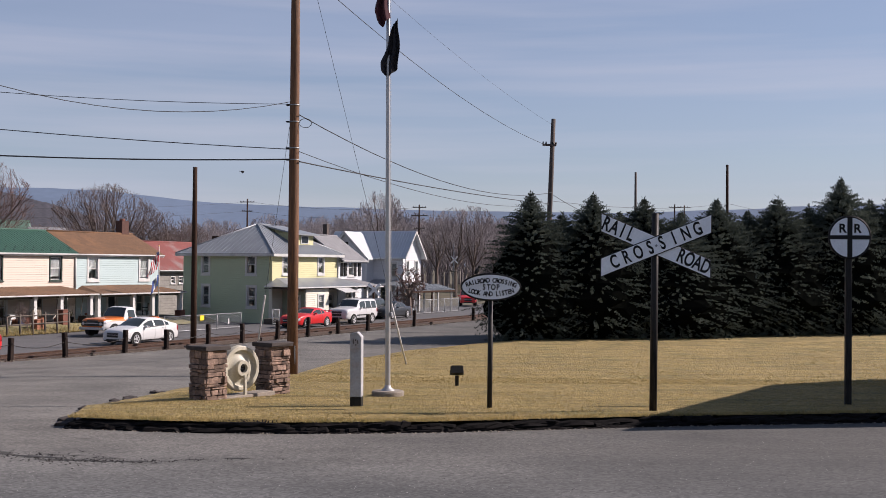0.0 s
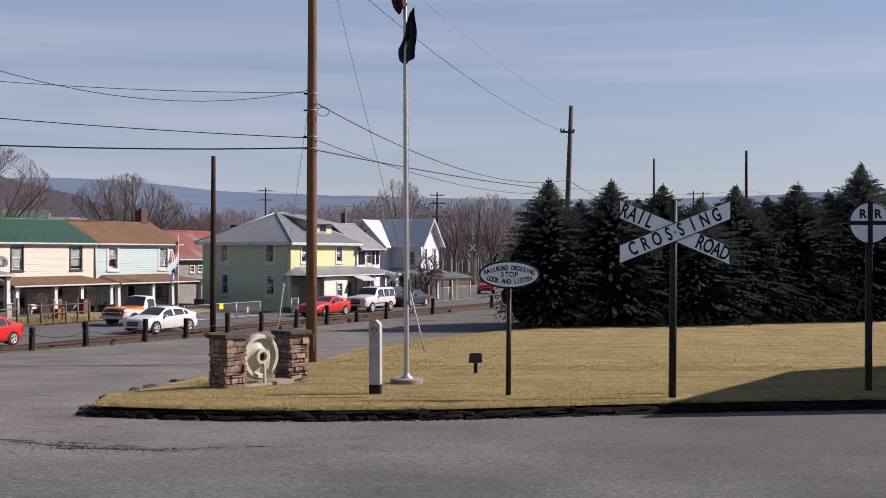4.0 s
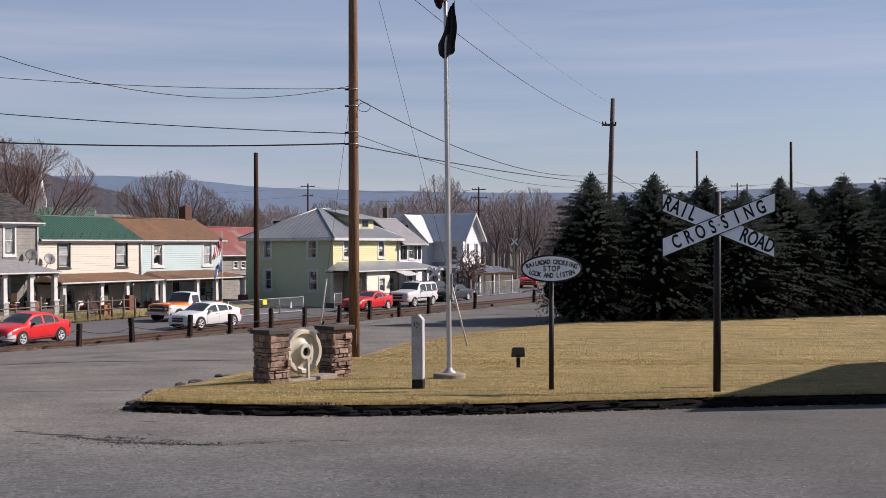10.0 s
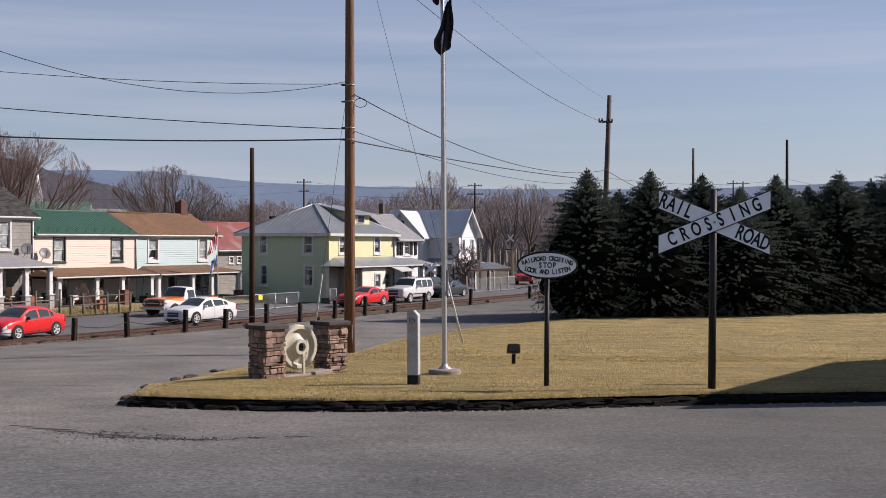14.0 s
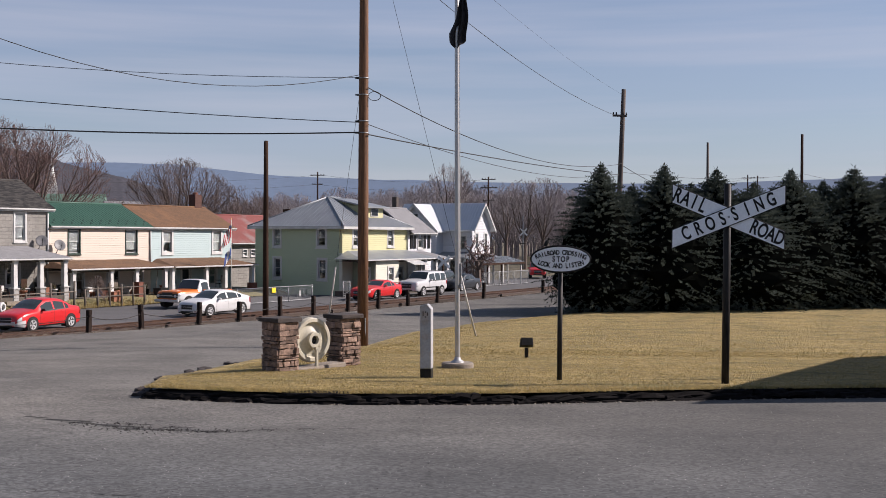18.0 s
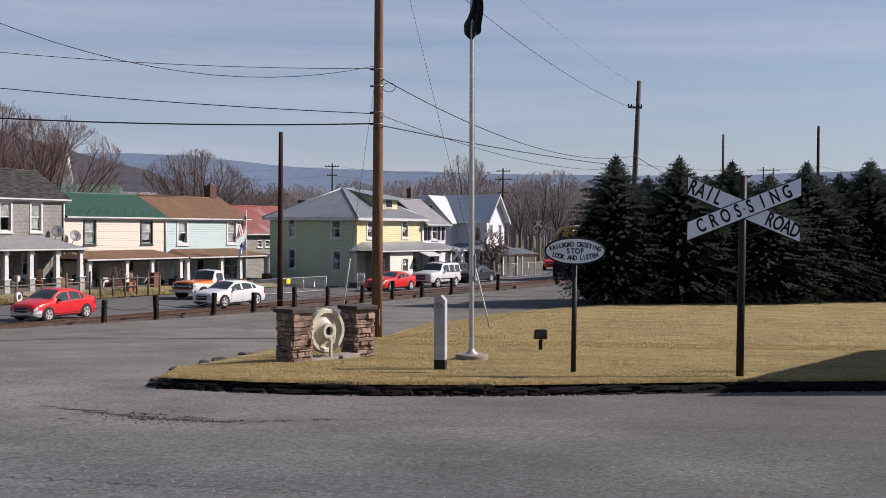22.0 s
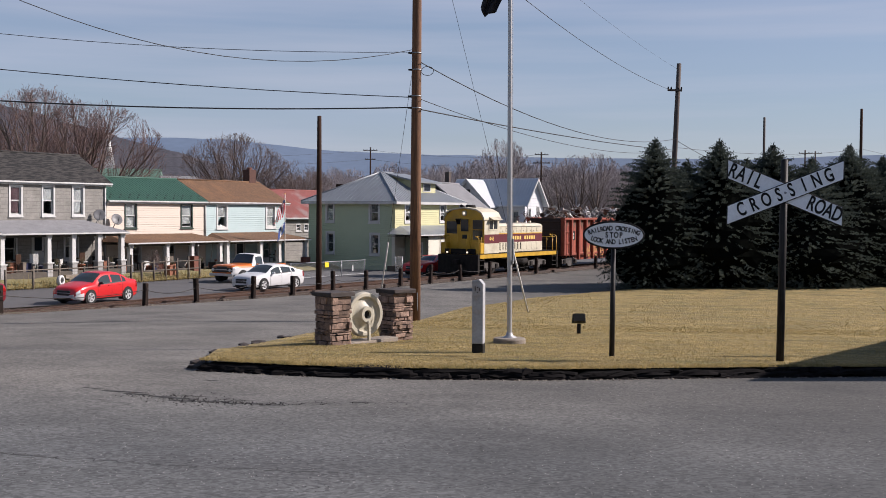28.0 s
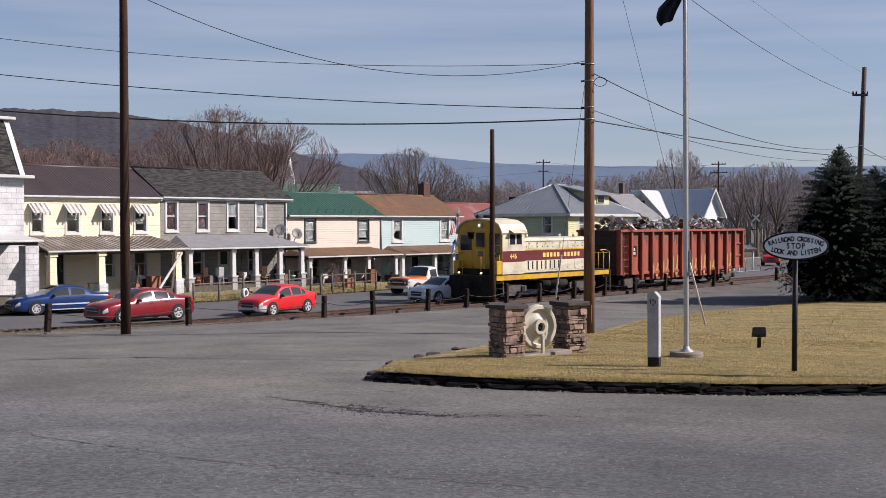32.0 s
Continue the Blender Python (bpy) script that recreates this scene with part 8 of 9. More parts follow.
def spreading_tree(seed, h, wide, limbs=8, counts=(10, 7, 5), steps=(8, 5, 3, 2), r0=.2, fine=.008, bole=.14, fan=.95):
    """A leafless tree with a rounded crown: limbs that fan out of a short bole, branches set along them, and twigs."""
    rnd = random.Random(seed)
    wood, twig = ([], []), ([], [])

    def tube(store, a, b, ra, rb, n):
        vs, fs = store
        q_ = (b - a).to_track_quat("Z", "Y")
        k = len(vs)
        for p, r in ((a, ra), (b, rb)):
            for i in range(n):
                an = 6.28318 * i / n
                vs.append(tuple(p + q_ @ Vector((r * math.cos(an), r * math.sin(an), 0))))
        for i in range(n):
            fs.append((k + i, k + (i + 1) % n, k + n + (i + 1) % n, k + n + i))

    def reach(p, d):
        """How far it is from p along d to the crown's rounded outline."""
        q, e = Vector((p.x / wide, p.y / wide, (p.z - .6 * h) / (.4 * h))), Vector((d.x / wide, d.y / wide, d.z / (.4 * h)))
        aa, bb, cc = e.dot(e), 2 * q.dot(e), q.dot(q) - 1
        dd = bb * bb - 4 * aa * cc
        return max(.02 * h, (-bb + math.sqrt(dd)) / (2 * aa)) if dd > 0 else .02 * h

    def grow(p, d, ln, r, lv):
        n = steps[lv]
        for i in range(n):
            d = (d + Vector((rnd.gauss(0, .09), rnd.gauss(0, .09), rnd.gauss(.05, .07)))).normalized()
            e_ = p + d * ln / n
            ra, rb = r * (1 - .75 * i / n), r * (1 - .75 * (i + 1) / n)
            tube(wood if lv < 2 else twig, p, e_, max(ra, fine), max(rb, fine * .8), (6, 5, 3, 3)[lv])
            p = e_
            if lv < len(counts) and i >= (1 if lv == 0 else 0):
                more = counts[lv] / (n - (1 if lv == 0 else 0))
                for c in range(int(more) + (rnd.random() < more - int(more))):
                    an = rnd.uniform(0, 6.283)
                    side_ = d.cross(Vector((math.cos(an), math.sin(an), .2))).normalized()
                    nd = (d * rnd.uniform(.75, 1.1) + side_ * rnd.uniform(.4, .8) + Vector((0, 0, .18))).normalized()
                    grow(p, nd, min(reach(p, nd) * rnd.uniform(.75, 1.02), h * (.3, .16, .09)[lv]) * rnd.uniform(.7, 1.1), max(rb * .5, fine), lv + 1)
    top = Vector((0, 0, h * bole))
    tube(wood, Vector((0, 0, -.2)), top, r0 * 1.5, r0 * 1.2, 8)
    for i in range(limbs):
        an = 6.283 * i / limbs + rnd.uniform(-.3, .3)
        out_ = rnd.uniform(.15, fan)
        d = Vector((math.cos(an) * out_, math.sin(an) * out_, 1)).normalized()
        grow(top, d, reach(top, d) * rnd.uniform(.85, 1.0), r0 * rnd.uniform(.45, .75), 0)
    return wood, twig


def spreading_meshes(tag, twig, *a, **k):
    w, t = spreading_tree(*a, **k)
    return raw(tag + "_trunk", w[0], w[1], M["bark"]), raw(tag + "_crown", t[0], t[1], M[twig])


KINDS = [spreading_meshes("bare%d" % i, "redtwig" if i == 0 else "twig", 20 + i, 10.0, 4.9, limbs=13, fan=1.35, bole=.24, counts=(9, 6, 4), fine=.0085) for i in range(3)]
# Crowns of the tall trees use the haze-paled twig colour.
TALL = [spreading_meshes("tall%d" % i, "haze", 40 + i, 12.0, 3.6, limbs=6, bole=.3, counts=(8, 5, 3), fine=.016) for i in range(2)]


def by_bearing(az, dist):
    return dist * math.sin(radians(az)), dist * math.cos(radians(az))


for az, dist, h, k in ((-25.2, 108, 14.6, 0), (-22.7, 112, 13.9, 0), (-28.2, 118, 12.4, 0), (-31.0, 120, 11.4, 0), (-16.1, 118, 11.7, 2), (-13.3, 126, 9.4, 1), (-19.2, 132, 8.0, 1), (-34.0, 125, 11.5, 0)):
    x, y = by_bearing(az, dist * UNIT)
    plant("bare_tree", KINDS[k], pose(x, y, STREET, 0, 0, az * 37), "leafless spreading tree behind the row houses", h * UNIT / 10.0)
for az, dist, h, k in ((-3.1, 150, 13.6, 0), (-2.6, 156, 11.6, 1), (0.6, 150, 11.6, 0), (1.5, 152, 11.8, 1), (3.2, 160, 11.0, 0), (-0.3, 170, 11.0, 1), (2.6, 145, 8.6, 1)):
    x, y = by_bearing(az, dist * UNIT)
    plant("bare_tree", TALL[k], pose(x, y, STREET, 0, 0, az * 71), "tall slender leafless tree beyond the houses", h * UNIT / 12.0)
# pollarded tree before the gabled house
pol = tree_meshes("pollard", 71, 4.8, spread=.95, levels=4, trunk=.26, fork=4, first=.1, thin=.6, up=.35, twig="redtwig")
p = at(48.7, 5.9)
plant("pollard_tree", pol, pose(p.x, p.y, STREET, 0, 0, 30), "small gnarled pollarded tree before the white house", 1.15)

# the woods beyond, as one mass of bare stems and twigs
rnd = random.Random(9)
wv, wf = [], []
templ = []
for sd in range(6):
    w, t = spreading_tree(90 + sd, 11.0, 3.6, limbs=5, counts=(7, 5, 2), steps=(5, 3, 2, 1), r0=.14, fine=.02, bole=.22)
    vs = np.array(w[0] + t[0])
    fs = [tuple(f) for f in w[1]] + [tuple(i + len(w[0]) for i in f) for f in t[1]]
    templ.append((vs, fs))


def wood_mass(name, spots, mat, label):
    vs_, fs_ = [], []
    k = 0
    for x, y, z, sc in spots:
        v, f = templ[rnd.randrange(len(templ))]
        an = rnd.uniform(0, 6.28)
        rot = np.array([[math.cos(an), -math.sin(an), 0], [math.sin(an), math.cos(an), 0], [0, 0, 1]])
        wide = rnd.uniform(.85, 1.25)
        vs_.append((v * (wide, wide, 1)) @ rot.T * sc + (x, y, z))
        fs_ += [tuple(i + k for i in q_) for q_ in f]
        k += len(v)
    me = raw(name, np.concatenate(vs_).tolist(), fs_, mat)
    return tagged(new(name, me), label, "woods", "", "stuff")


spots = []
for i in range(420):
    az = rnd.uniform(-13.5, 15)
    dist = rnd.uniform(175, 260)
    x, y = by_bearing(az, dist * UNIT)
    tall = float(np.interp(az, [-13, -7, -3, 2, 6, 15], [10.0, 11.5, 13.0, 11.5, 10.0, 10.0])) * dist / 215
    spots.append((x, y, STREET, tall * UNIT / 11.0 * rnd.uniform(.75, 1.12)))
wood_mass("far_woods", spots, M["haze"], "leafless woods beyond the houses, paled in colour for haze")
spots = []
for i in range(230):
    az = rnd.uniform(-44, -13)
    dist = rnd.uniform(150, 260)
    x, y = by_bearing(az, dist * UNIT)
    spots.append((x, y, STREET, UNIT * rnd.uniform(.8, 1.25) * dist / 170 * float(np.interp(az, [-44, -30, -24, -20, -13], [1.15, 1.1, .85, .62, .62]))))
wood_mass("hillside_woods", spots, M["redtwig"], "reddish leafless woods below the hillside")


# ---- spruces ----
def spruce(seed, h, r, taper=.68):
    """Whorls of drooping boughs, each set with flat sprays of needles."""
    rnd = random.Random(seed)
    vs, fs = [], []
    z = 0.05
    while z < h - .12:
        k = z / h
        rad = r * (1 - k ** 1.6) ** taper * (.5 + .5 * min(1, (1 - k) * 4.2)) * (0.6 if k < .05 else 0.76 if k < .12 else .9 if k < .2 else 1) * rnd.uniform(.88, 1.1) + .05
        n = max(13, int(14 + 20 * (1 - k)))
        a0 = rnd.uniform(0, 6.28)
        for i in range(n):
            an = a0 + 6.28318 * i / n + rnd.uniform(-.2, .2)
            ln = rad * rnd.uniform(.72, 1.14)
            rise = .55 * k + rnd.uniform(-.25, .06)
            d = Vector((math.cos(an), math.sin(an), rise)).normalized()
            sd = Vector((-math.sin(an), math.cos(an), 0))
            m_ = max(3, int(ln / .095))
            for j in range(m_):
                u = (j + .6) / m_
                if u < (.45 if k < .6 else .25) and k < .85:
                    continue
                # Lower sprays are thinned so more of the dark core shows.
                if k < .6 and rnd.random() < .34:
                    continue
                p = Vector((0, 0, z)) + d * ln * u + Vector((0, 0, -.12 * u * u * ln))
                w = (.075 + .12 * (1 - u)) * min(1, .5 + ln * .3)
                for s_ in (-1, 0, 1):
                    tip = p + (d * .8 + sd * s_ * 1.0).normalized() * w * 1.35 + Vector((0, 0, rnd.uniform(-.09, .1)))
                    o = (tip - p).cross(Vector((rnd.gauss(0, 1), rnd.gauss(0, 1), rnd.gauss(0, .7)))).normalized() * w * .3
                    q0 = len(vs)
                    mid = p.lerp(tip, .55)
                    vs += [tuple(p), tuple(mid + o), tuple(tip), tuple(mid - o + Vector((0, 0, .03)))]
                    fs.append((q0, q0 + 1, q0 + 2, q0 + 3))
        z += .14 + .05 * rnd.random()
    # leader
    for j in range(14):
        a = rnd.uniform(0, 6.28)
        zz = h - .5 + .5 * j / 14
        p = Vector((0, 0, zz))
        tip = p + Vector((math.cos(a) * .2, math.sin(a) * .2, .22))
        q0 = len(vs)
        o = Vector((-math.sin(a), math.cos(a), 0)) * .04
        vs += [tuple(p), tuple(p.lerp(tip, .5) + o), tuple(tip), tuple(p.lerp(tip, .5) - o)]
        fs.append((q0, q0 + 1, q0 + 2, q0 + 3))
    return vs, fs


# Near-black colour of the added cores, imitating shade inside the crowns.
M["crownshade"] = material("crown_shade_black", (0.004, 0.0045, 0.004), (0.0025, 0.003, 0.0025), rough=1.0, scale=3, fine=25, bump=0.4)
M["crownshade"].node_tree.nodes["Principled BSDF"].inputs["Specular IOR Level"].default_value = 0.0


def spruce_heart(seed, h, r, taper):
    """An opaque near-black core, added to stand in for the shade deep in a spruce's crown."""
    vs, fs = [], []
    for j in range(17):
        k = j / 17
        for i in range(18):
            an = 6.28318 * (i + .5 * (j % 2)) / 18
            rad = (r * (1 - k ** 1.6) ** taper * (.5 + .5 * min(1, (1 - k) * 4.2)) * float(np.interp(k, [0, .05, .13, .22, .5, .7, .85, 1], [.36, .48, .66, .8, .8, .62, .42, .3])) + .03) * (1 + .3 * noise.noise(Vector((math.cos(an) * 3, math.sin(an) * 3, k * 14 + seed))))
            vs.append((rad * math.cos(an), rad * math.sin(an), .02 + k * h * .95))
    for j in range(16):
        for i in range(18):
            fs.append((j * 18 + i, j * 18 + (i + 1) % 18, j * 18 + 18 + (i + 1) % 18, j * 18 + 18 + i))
    return raw("inner_crown", vs, fs, M["crownshade"])


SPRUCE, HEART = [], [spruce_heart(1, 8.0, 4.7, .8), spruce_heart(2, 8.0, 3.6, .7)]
for i in range(4):
    vs, fs = spruce(60 + i, 8.0, 4.7, .8)
    SPRUCE.append(raw("spruce_crown", vs, fs, M["needle"]))
vs, fs = spruce(67, 8.0, 3.6, .7)
full_crown = raw("spruce_crown", vs, fs, M["needle"])
trunk_mesh = finish("spruce_trunk", rod(B(), (0, 0, -.2), (0, 0, 7.8), .17, .02, 8), M["bark"])
for k, (x63, z63, y) in enumerate([(4.72, 5.55, 63), (8.07, 5.5, 64.5), (10.82, 5.3, 66), (14.72, 5.25, 67.5), (17.98, 5.45, 69), (21.41, 6.45, 70.5), (24.6, 6.1, 72), (28.5, 6.0, 74), (6.4, 4.5, 66), (9.5, 4.55, 67), (12.8, 4.6, 67), (16.4, 4.65, 69), (19.7, 5.0, 71), (23.0, 5.3, 72.5), (26.5, 5.3, 74.5), (12.7, 4.10, 65.5)]):
    y *= UNIT
    x = x63 * y / 63
    ztop = EYE + (z63 - EYE) * y / 63
    hgt = ztop - STREET - 0.1
    sp = thing("spruce", pose(x, y, STREET + 0.07, 0, 0, 77 * k), "dense dark green spruce in a row behind the lawn", "tree", "spruces behind the lawn")
    wid = 1.0
    o = part("trunk", trunk_mesh, None, sp)
    o.scale = (1, 1, hgt / 8)
    o = part("crown", full_crown if k == 0 else SPRUCE[k % 4], None, sp)
    o.scale = (wid, wid, hgt / 8)
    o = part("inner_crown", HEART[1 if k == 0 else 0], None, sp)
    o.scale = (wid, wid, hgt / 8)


# ---- yard things ----
M["mesh"] = material("chain_link", (0.292, 0.299, 0.307), (0.219, 0.226, 0.234), rough=0.5, metal=0.4, scale=4, bump=0)
M["signyellow"] = plain("yellow_sign", (0.8, 0.6, 0.02), 0.5)
M["greywood"] = material("grey_fence_wood", (0.146, 0.12, 0.095), (0.088, 0.073, 0.058), rough=0.9, scale=5, vary=0.25)
M["terracotta"] = material("terracotta", (0.292, 0.117, 0.066), (0.219, 0.088, 0.051), rough=0.85, scale=5)
M["plasticwhite"] = material("white_plastic", (0.56, 0.56, 0.544), (0.438, 0.438, 0.423), rough=0.5, scale=4, bump=0)
M["leafgreen"] = material("low_shrub", (0.066, 0.073, 0.029), (0.095, 0.066, 0.036), rough=0.9, scale=6, bump=0)

# red-roofed outbuilding between the houses
h = thing("outbuilding", along(0, 0, 0), "low grey outbuilding with a faded red roof", "building")
shell(h, 37.4, 45.0, 22.0, 28.0, -2.5, 1.3, "greyblock", [(39.0, 39.5, 0.0, 0.5), (40.0, 40.5, 0.0, 0.5)])
for o in ((39.0, 39.5, 0.0, 0.5), (40.0, 40.5, 0.0, 0.5)):
    side_window(h, Matrix.Translation((0, 22.0, 0)), o, shade=0, trim_w=0.05)
gable_roof(h, 37.2, 45.4, 22.0, 28.0, 1.3, 2.0, "redroof", label="faded patchy red roof")
# Roof green washed out in its colour for distance haze.
M["hazygreen"] = material("haze_paled_green_metal", (0.10, 0.165, 0.125), (0.085, 0.14, 0.105), rough=0.7, scale=1, bump=0)
# far barn with a green roof, and a white steeple
x, y = by_bearing(-21.0, 165)
bn = thing("barn", pose(x, y, STREET, 0, 0, 15), "distant barn with a green metal roof", "building")
part("wall", box(B(), -4, 4, -3, 3, 0, 8.2), M["whitewall"], bn)
part("roof", prism(B(), [(-3.6, 8.0), (3.6, 8.0), (0, 10.0)], -4.4, 4.4, SWAP), M["hazygreen"], bn)
x, y = by_bearing(-18.7, 158)
fh = thing("far_house", pose(x, y, STREET, 0, 0, 40), "distant white house with a pale gabled roof", "house")
part("wall", box(B(), -2.4, 2.4, -2.0, 2.0, 0, 7.2), M["greyblock"], fh)
part("roof", prism(B(), [(-2.4, 7.0), (2.4, 7.0), (0, 8.9)], -2.6, 2.6, SWAP), M["greyshingle"], fh)
x, y = by_bearing(-21.9, 190)
st = thing("church_steeple", pose(x, y, STREET, 0, 0, 20), "distant white pointed church steeple", "steeple")
part("tower", box(B(), -1.1, 1.1, -1.1, 1.1, 0, 10.4), M["whitepaint"], st)
part("belfry", bevelled(box(B(), -0.8, 0.8, -0.8, 0.8, 10.4, 12.2), 0.05), M["whitepaint"], st)
part("spire", rod(B(), (0, 0, 12.2), (0, 0, 16.2), 0.75, 0.02, 8), M["whitepaint"], st)


def fence_run(name, s0, s1, d, h_, step, label, mat="greywood", rails=(0.45, 0.85), r=0.065, jitter=0.08):
    rnd_ = random.Random(int(s0 * 10))
    f = thing(name, along(0, 0, 0), label, "fence")
    s = s0
    while s <= s1 + 0.01:
        hh_ = h_ + rnd_.uniform(-jitter, jitter)
        lean_ = rnd_.uniform(-0.03, 0.03)
        part("post", rod(B(), (s, d, LOW - 0.2), (s + lean_, d, LOW + 0.09 + hh_), r, r * .9, 8), M[mat], f)
        s += step
    for z in rails:
        part("rail", rod(B(), (s0, d, LOW + 0.09 + h_ * z), (s1, d, LOW + 0.09 + h_ * z + 0.02), r * .55, n=6), M[mat], f)
    return f


fence_run("wooden_fence", 12.3, 16.9, 11.4, 1.15, 0.92, "grey weathered post and rail fence before the cream house", jitter=0.18)
fence_run("wooden_fence", 3.2, 11.6, 11.3, 1.2, 1.64, "grey weathered post fence before the grey house", rails=(0.72,), jitter=0.3)


def mesh_fence(name, s0, s1, d, h_, label, step=2.2, gap=0.16, r=0.03):
    f = thing(name, along(0, 0, 0), label, "fence")
    n = max(1, round((s1 - s0) / step))
    for i in range(n + 1):
        s = s0 + (s1 - s0) * i / n
        part("post", rod(B(), (s, d, LOW - 0.2), (s, d, LOW + h_ + 0.05), r, n=8), M["galv"], f)
    part("top_rail", rod(B(), (s0, d, LOW + h_), (s1, d, LOW + h_), r * .8, n=8), M["galv"], f)
    part("bottom_rail", rod(B(), (s0, d, LOW + 0.08), (s1, d, LOW + 0.08), r * .5, n=6), M["galv"], f)
    bm = B()
    span = s1 - s0
    k = -h_
    while k < span:
        for sg in (1, -1):
            a0_, a1_ = (k, k + h_) if sg > 0 else (k + h_, k)
            p0, p1 = Vector((s0 + a0_, d, LOW + 0.05)), Vector((s0 + a1_, d, LOW + h_))
            lo_, hi_ = (p0, p1) if p0.x < p1.x else (p1, p0)
            t0_, t1_ = max(0, (s0 - lo_.x) / (hi_.x - lo_.x)), min(1, (s1 - lo_.x) / (hi_.x - lo_.x))
            if t1_ > t0_:
                rod(bm, lo_.lerp(hi_, t0_), lo_.lerp(hi_, t1_), 0.006, n=3, caps=False)
        k += gap
    part("wire_mesh", bm, M["mesh"], f)
    return f


f = mesh_fence("chain_link_fence", 19.0, 26.4, 6.2, 0.95, "low galvanised chain-link fence with a yellow sign")
part("warning_sign", bevelled(box(B(), 22.2, 22.6, 6.14, 6.17, LOW + 0.62, LOW + 0.92), 0.01), M["signyellow"], f, "small yellow sign")
part("letter_sign", box(B(), 25.0, 25.12, 6.15, 6.17, LOW + 0.3, LOW + 0.65), M["plasticwhite"], f)
mesh_fence("chain_link_fence", 30.2, 31.0, 6.4, 1.0, "short chain-link fence beside the green house", step=1)

# open shelter with a corrugated roof behind a mesh fence
sh = thing("shelter", along(0, 0, 0), "open shelter with a corrugated metal roof", "shelter")
s0, s1, d0, d1 = 50.2, 58.2, 6.4, 8.1
roof = part("roof", slab(B(), [(s0, d0, -0.55), (s1, d0, -0.55), (s1, d1, -0.1), (s0, d1, -0.1)], 0.05), M["silvermetal"], sh, "corrugated grey roof")
part("corrugation", ribs(B(), ((s0, d0, -0.55), (s1, d0, -0.55)), ((s0, d1, -0.1), (s1, d1, -0.1)), (0, -0.15, 1), 34, 0.03, 0.1), M["silvermetal"], roof)
part("fascia", box(B(), s0, s1, d0 - 0.06, d0, -0.72, -0.56), M["darkpole"], sh)
for s in (s0 + 0.2, (s0 + s1) / 2, s1 - 0.2):
    for d in (d0 + 0.2, d1 - 0.2):
        part("post", bevelled(box(B(), s - 0.06, s + 0.06, d - 0.06, d + 0.06, LOW - 0.1, -0.6 + (0.35 if d > d0 + 1 else 0)), 0.01), M["darkpole"] if s < s1 - 1 else M["plasticwhite"], sh)
mesh_fence("chain_link_fence", 50.0, 58.4, 6.1, 1.15, "chain-link fence before the open shelter", step=2.7)

# small crossbuck beside the far cars
xb = thing("crossbuck_sign", along(40.55, 4.6), "small weathered crossbuck on a dark post down the street", "sign", "railroad signs")
part("post", rod(B(), (0, 0, -0.2), (0, 0, 2.5), 0.08, n=10), M["darkpole"], xb)
for a in (45, -45):
    part("blade", bevelled(box(B(), -0.6, 0.6, -0.02, 0.02, -0.1, 0.1, Matrix.Translation((-0.06, -0.1, 2.2)) @ Matrix.Rotation(radians(-60), 4, "Z") @ Matrix.Rotation(radians(a), 4, "Y")), 0.005), M["signwhite"], xb)
x, y = by_bearing(0.52, 166)
sg = thing("crossing_signal", pose(x, y, STREET, 0, 0, 0), "distant crossing signal with white boards", "signal")
part("mast", rod(B(), (0, 0, 0), (0, 0, 7.5), 0.1, n=8), M["galv"], sg)
for a in (45, -45):
    part("blade", box(B(), -0.7, 0.7, -0.03, 0.03, -0.1, 0.1, Matrix.Translation((0.1, -0.15, 5.2)) @ Matrix.Rotation(radians(a), 4, "Y")), M["signwhite"], sg)
part("lamp_arm", rod(B(), (-0.5, -0.1, 3.6), (0.5, -0.1, 3.6), 0.06, n=8), M["black"], sg)

M["dishgrey"] = material("grey_dish", (0.16, 0.16, 0.165), (0.11, 0.11, 0.115), rough=0.5, scale=4, bump=0)
# satellite dishes
for s, z, face_ in ((12.55, 1.0, -35), (13.85, 0.75, -20)):
    ds = thing("satellite_dish", along(s, 15.1, z), "grey satellite dish fixed to a house wall", "satellite dish", "satellite dishes")
    part("mast", rod(B(), (0, 0.35, -0.3), (0, 0.05, 0.1), 0.025, n=8), M["galv"], ds)
    dm_ = Matrix.Translation((0, 0, 0.25)) @ Matrix.Rotation(radians(face_), 4, "Z") @ Matrix.Rotation(radians(68), 4, "X")
    bm = lathe(B(), [(0.01, 0.0), (0.18, 0.02), (0.32, 0.07), (0.34, 0.08), (0.32, 0.085), (0.17, 0.035), (0.01, 0.015)], 24)
    bmesh.ops.transform(bm, matrix=dm_, verts=bm.verts[:])
    part("reflector", bm, M["dishgrey"], ds)
    part("feed_arm", rod(B(), dm_ @ Vector((0, -0.3, 0.06)), dm_ @ Vector((0, 0, 0.42)), 0.015, n=6), M["black"], ds)

# flagpole with two limp flags before the blue house
pf = thing("yard_flagpole", along(25.0, 11.6), "slender white yard flagpole before the blue house", "flagpole")
part("shaft", rod(B(), (0, 0, -0.2), (0, 0, 5.1), 0.035, 0.025, 10), M["pvc"], pf)
part("ball", lathe(B(), [(0.001, 5.1), (0.05, 5.14), (0.001, 5.2)], 10), M["gold"], pf)
sf = thing("striped_flag", along(24.95, 11.55, LOW + 4.75, 158), "limp striped flag on the yard flagpole", "flag")


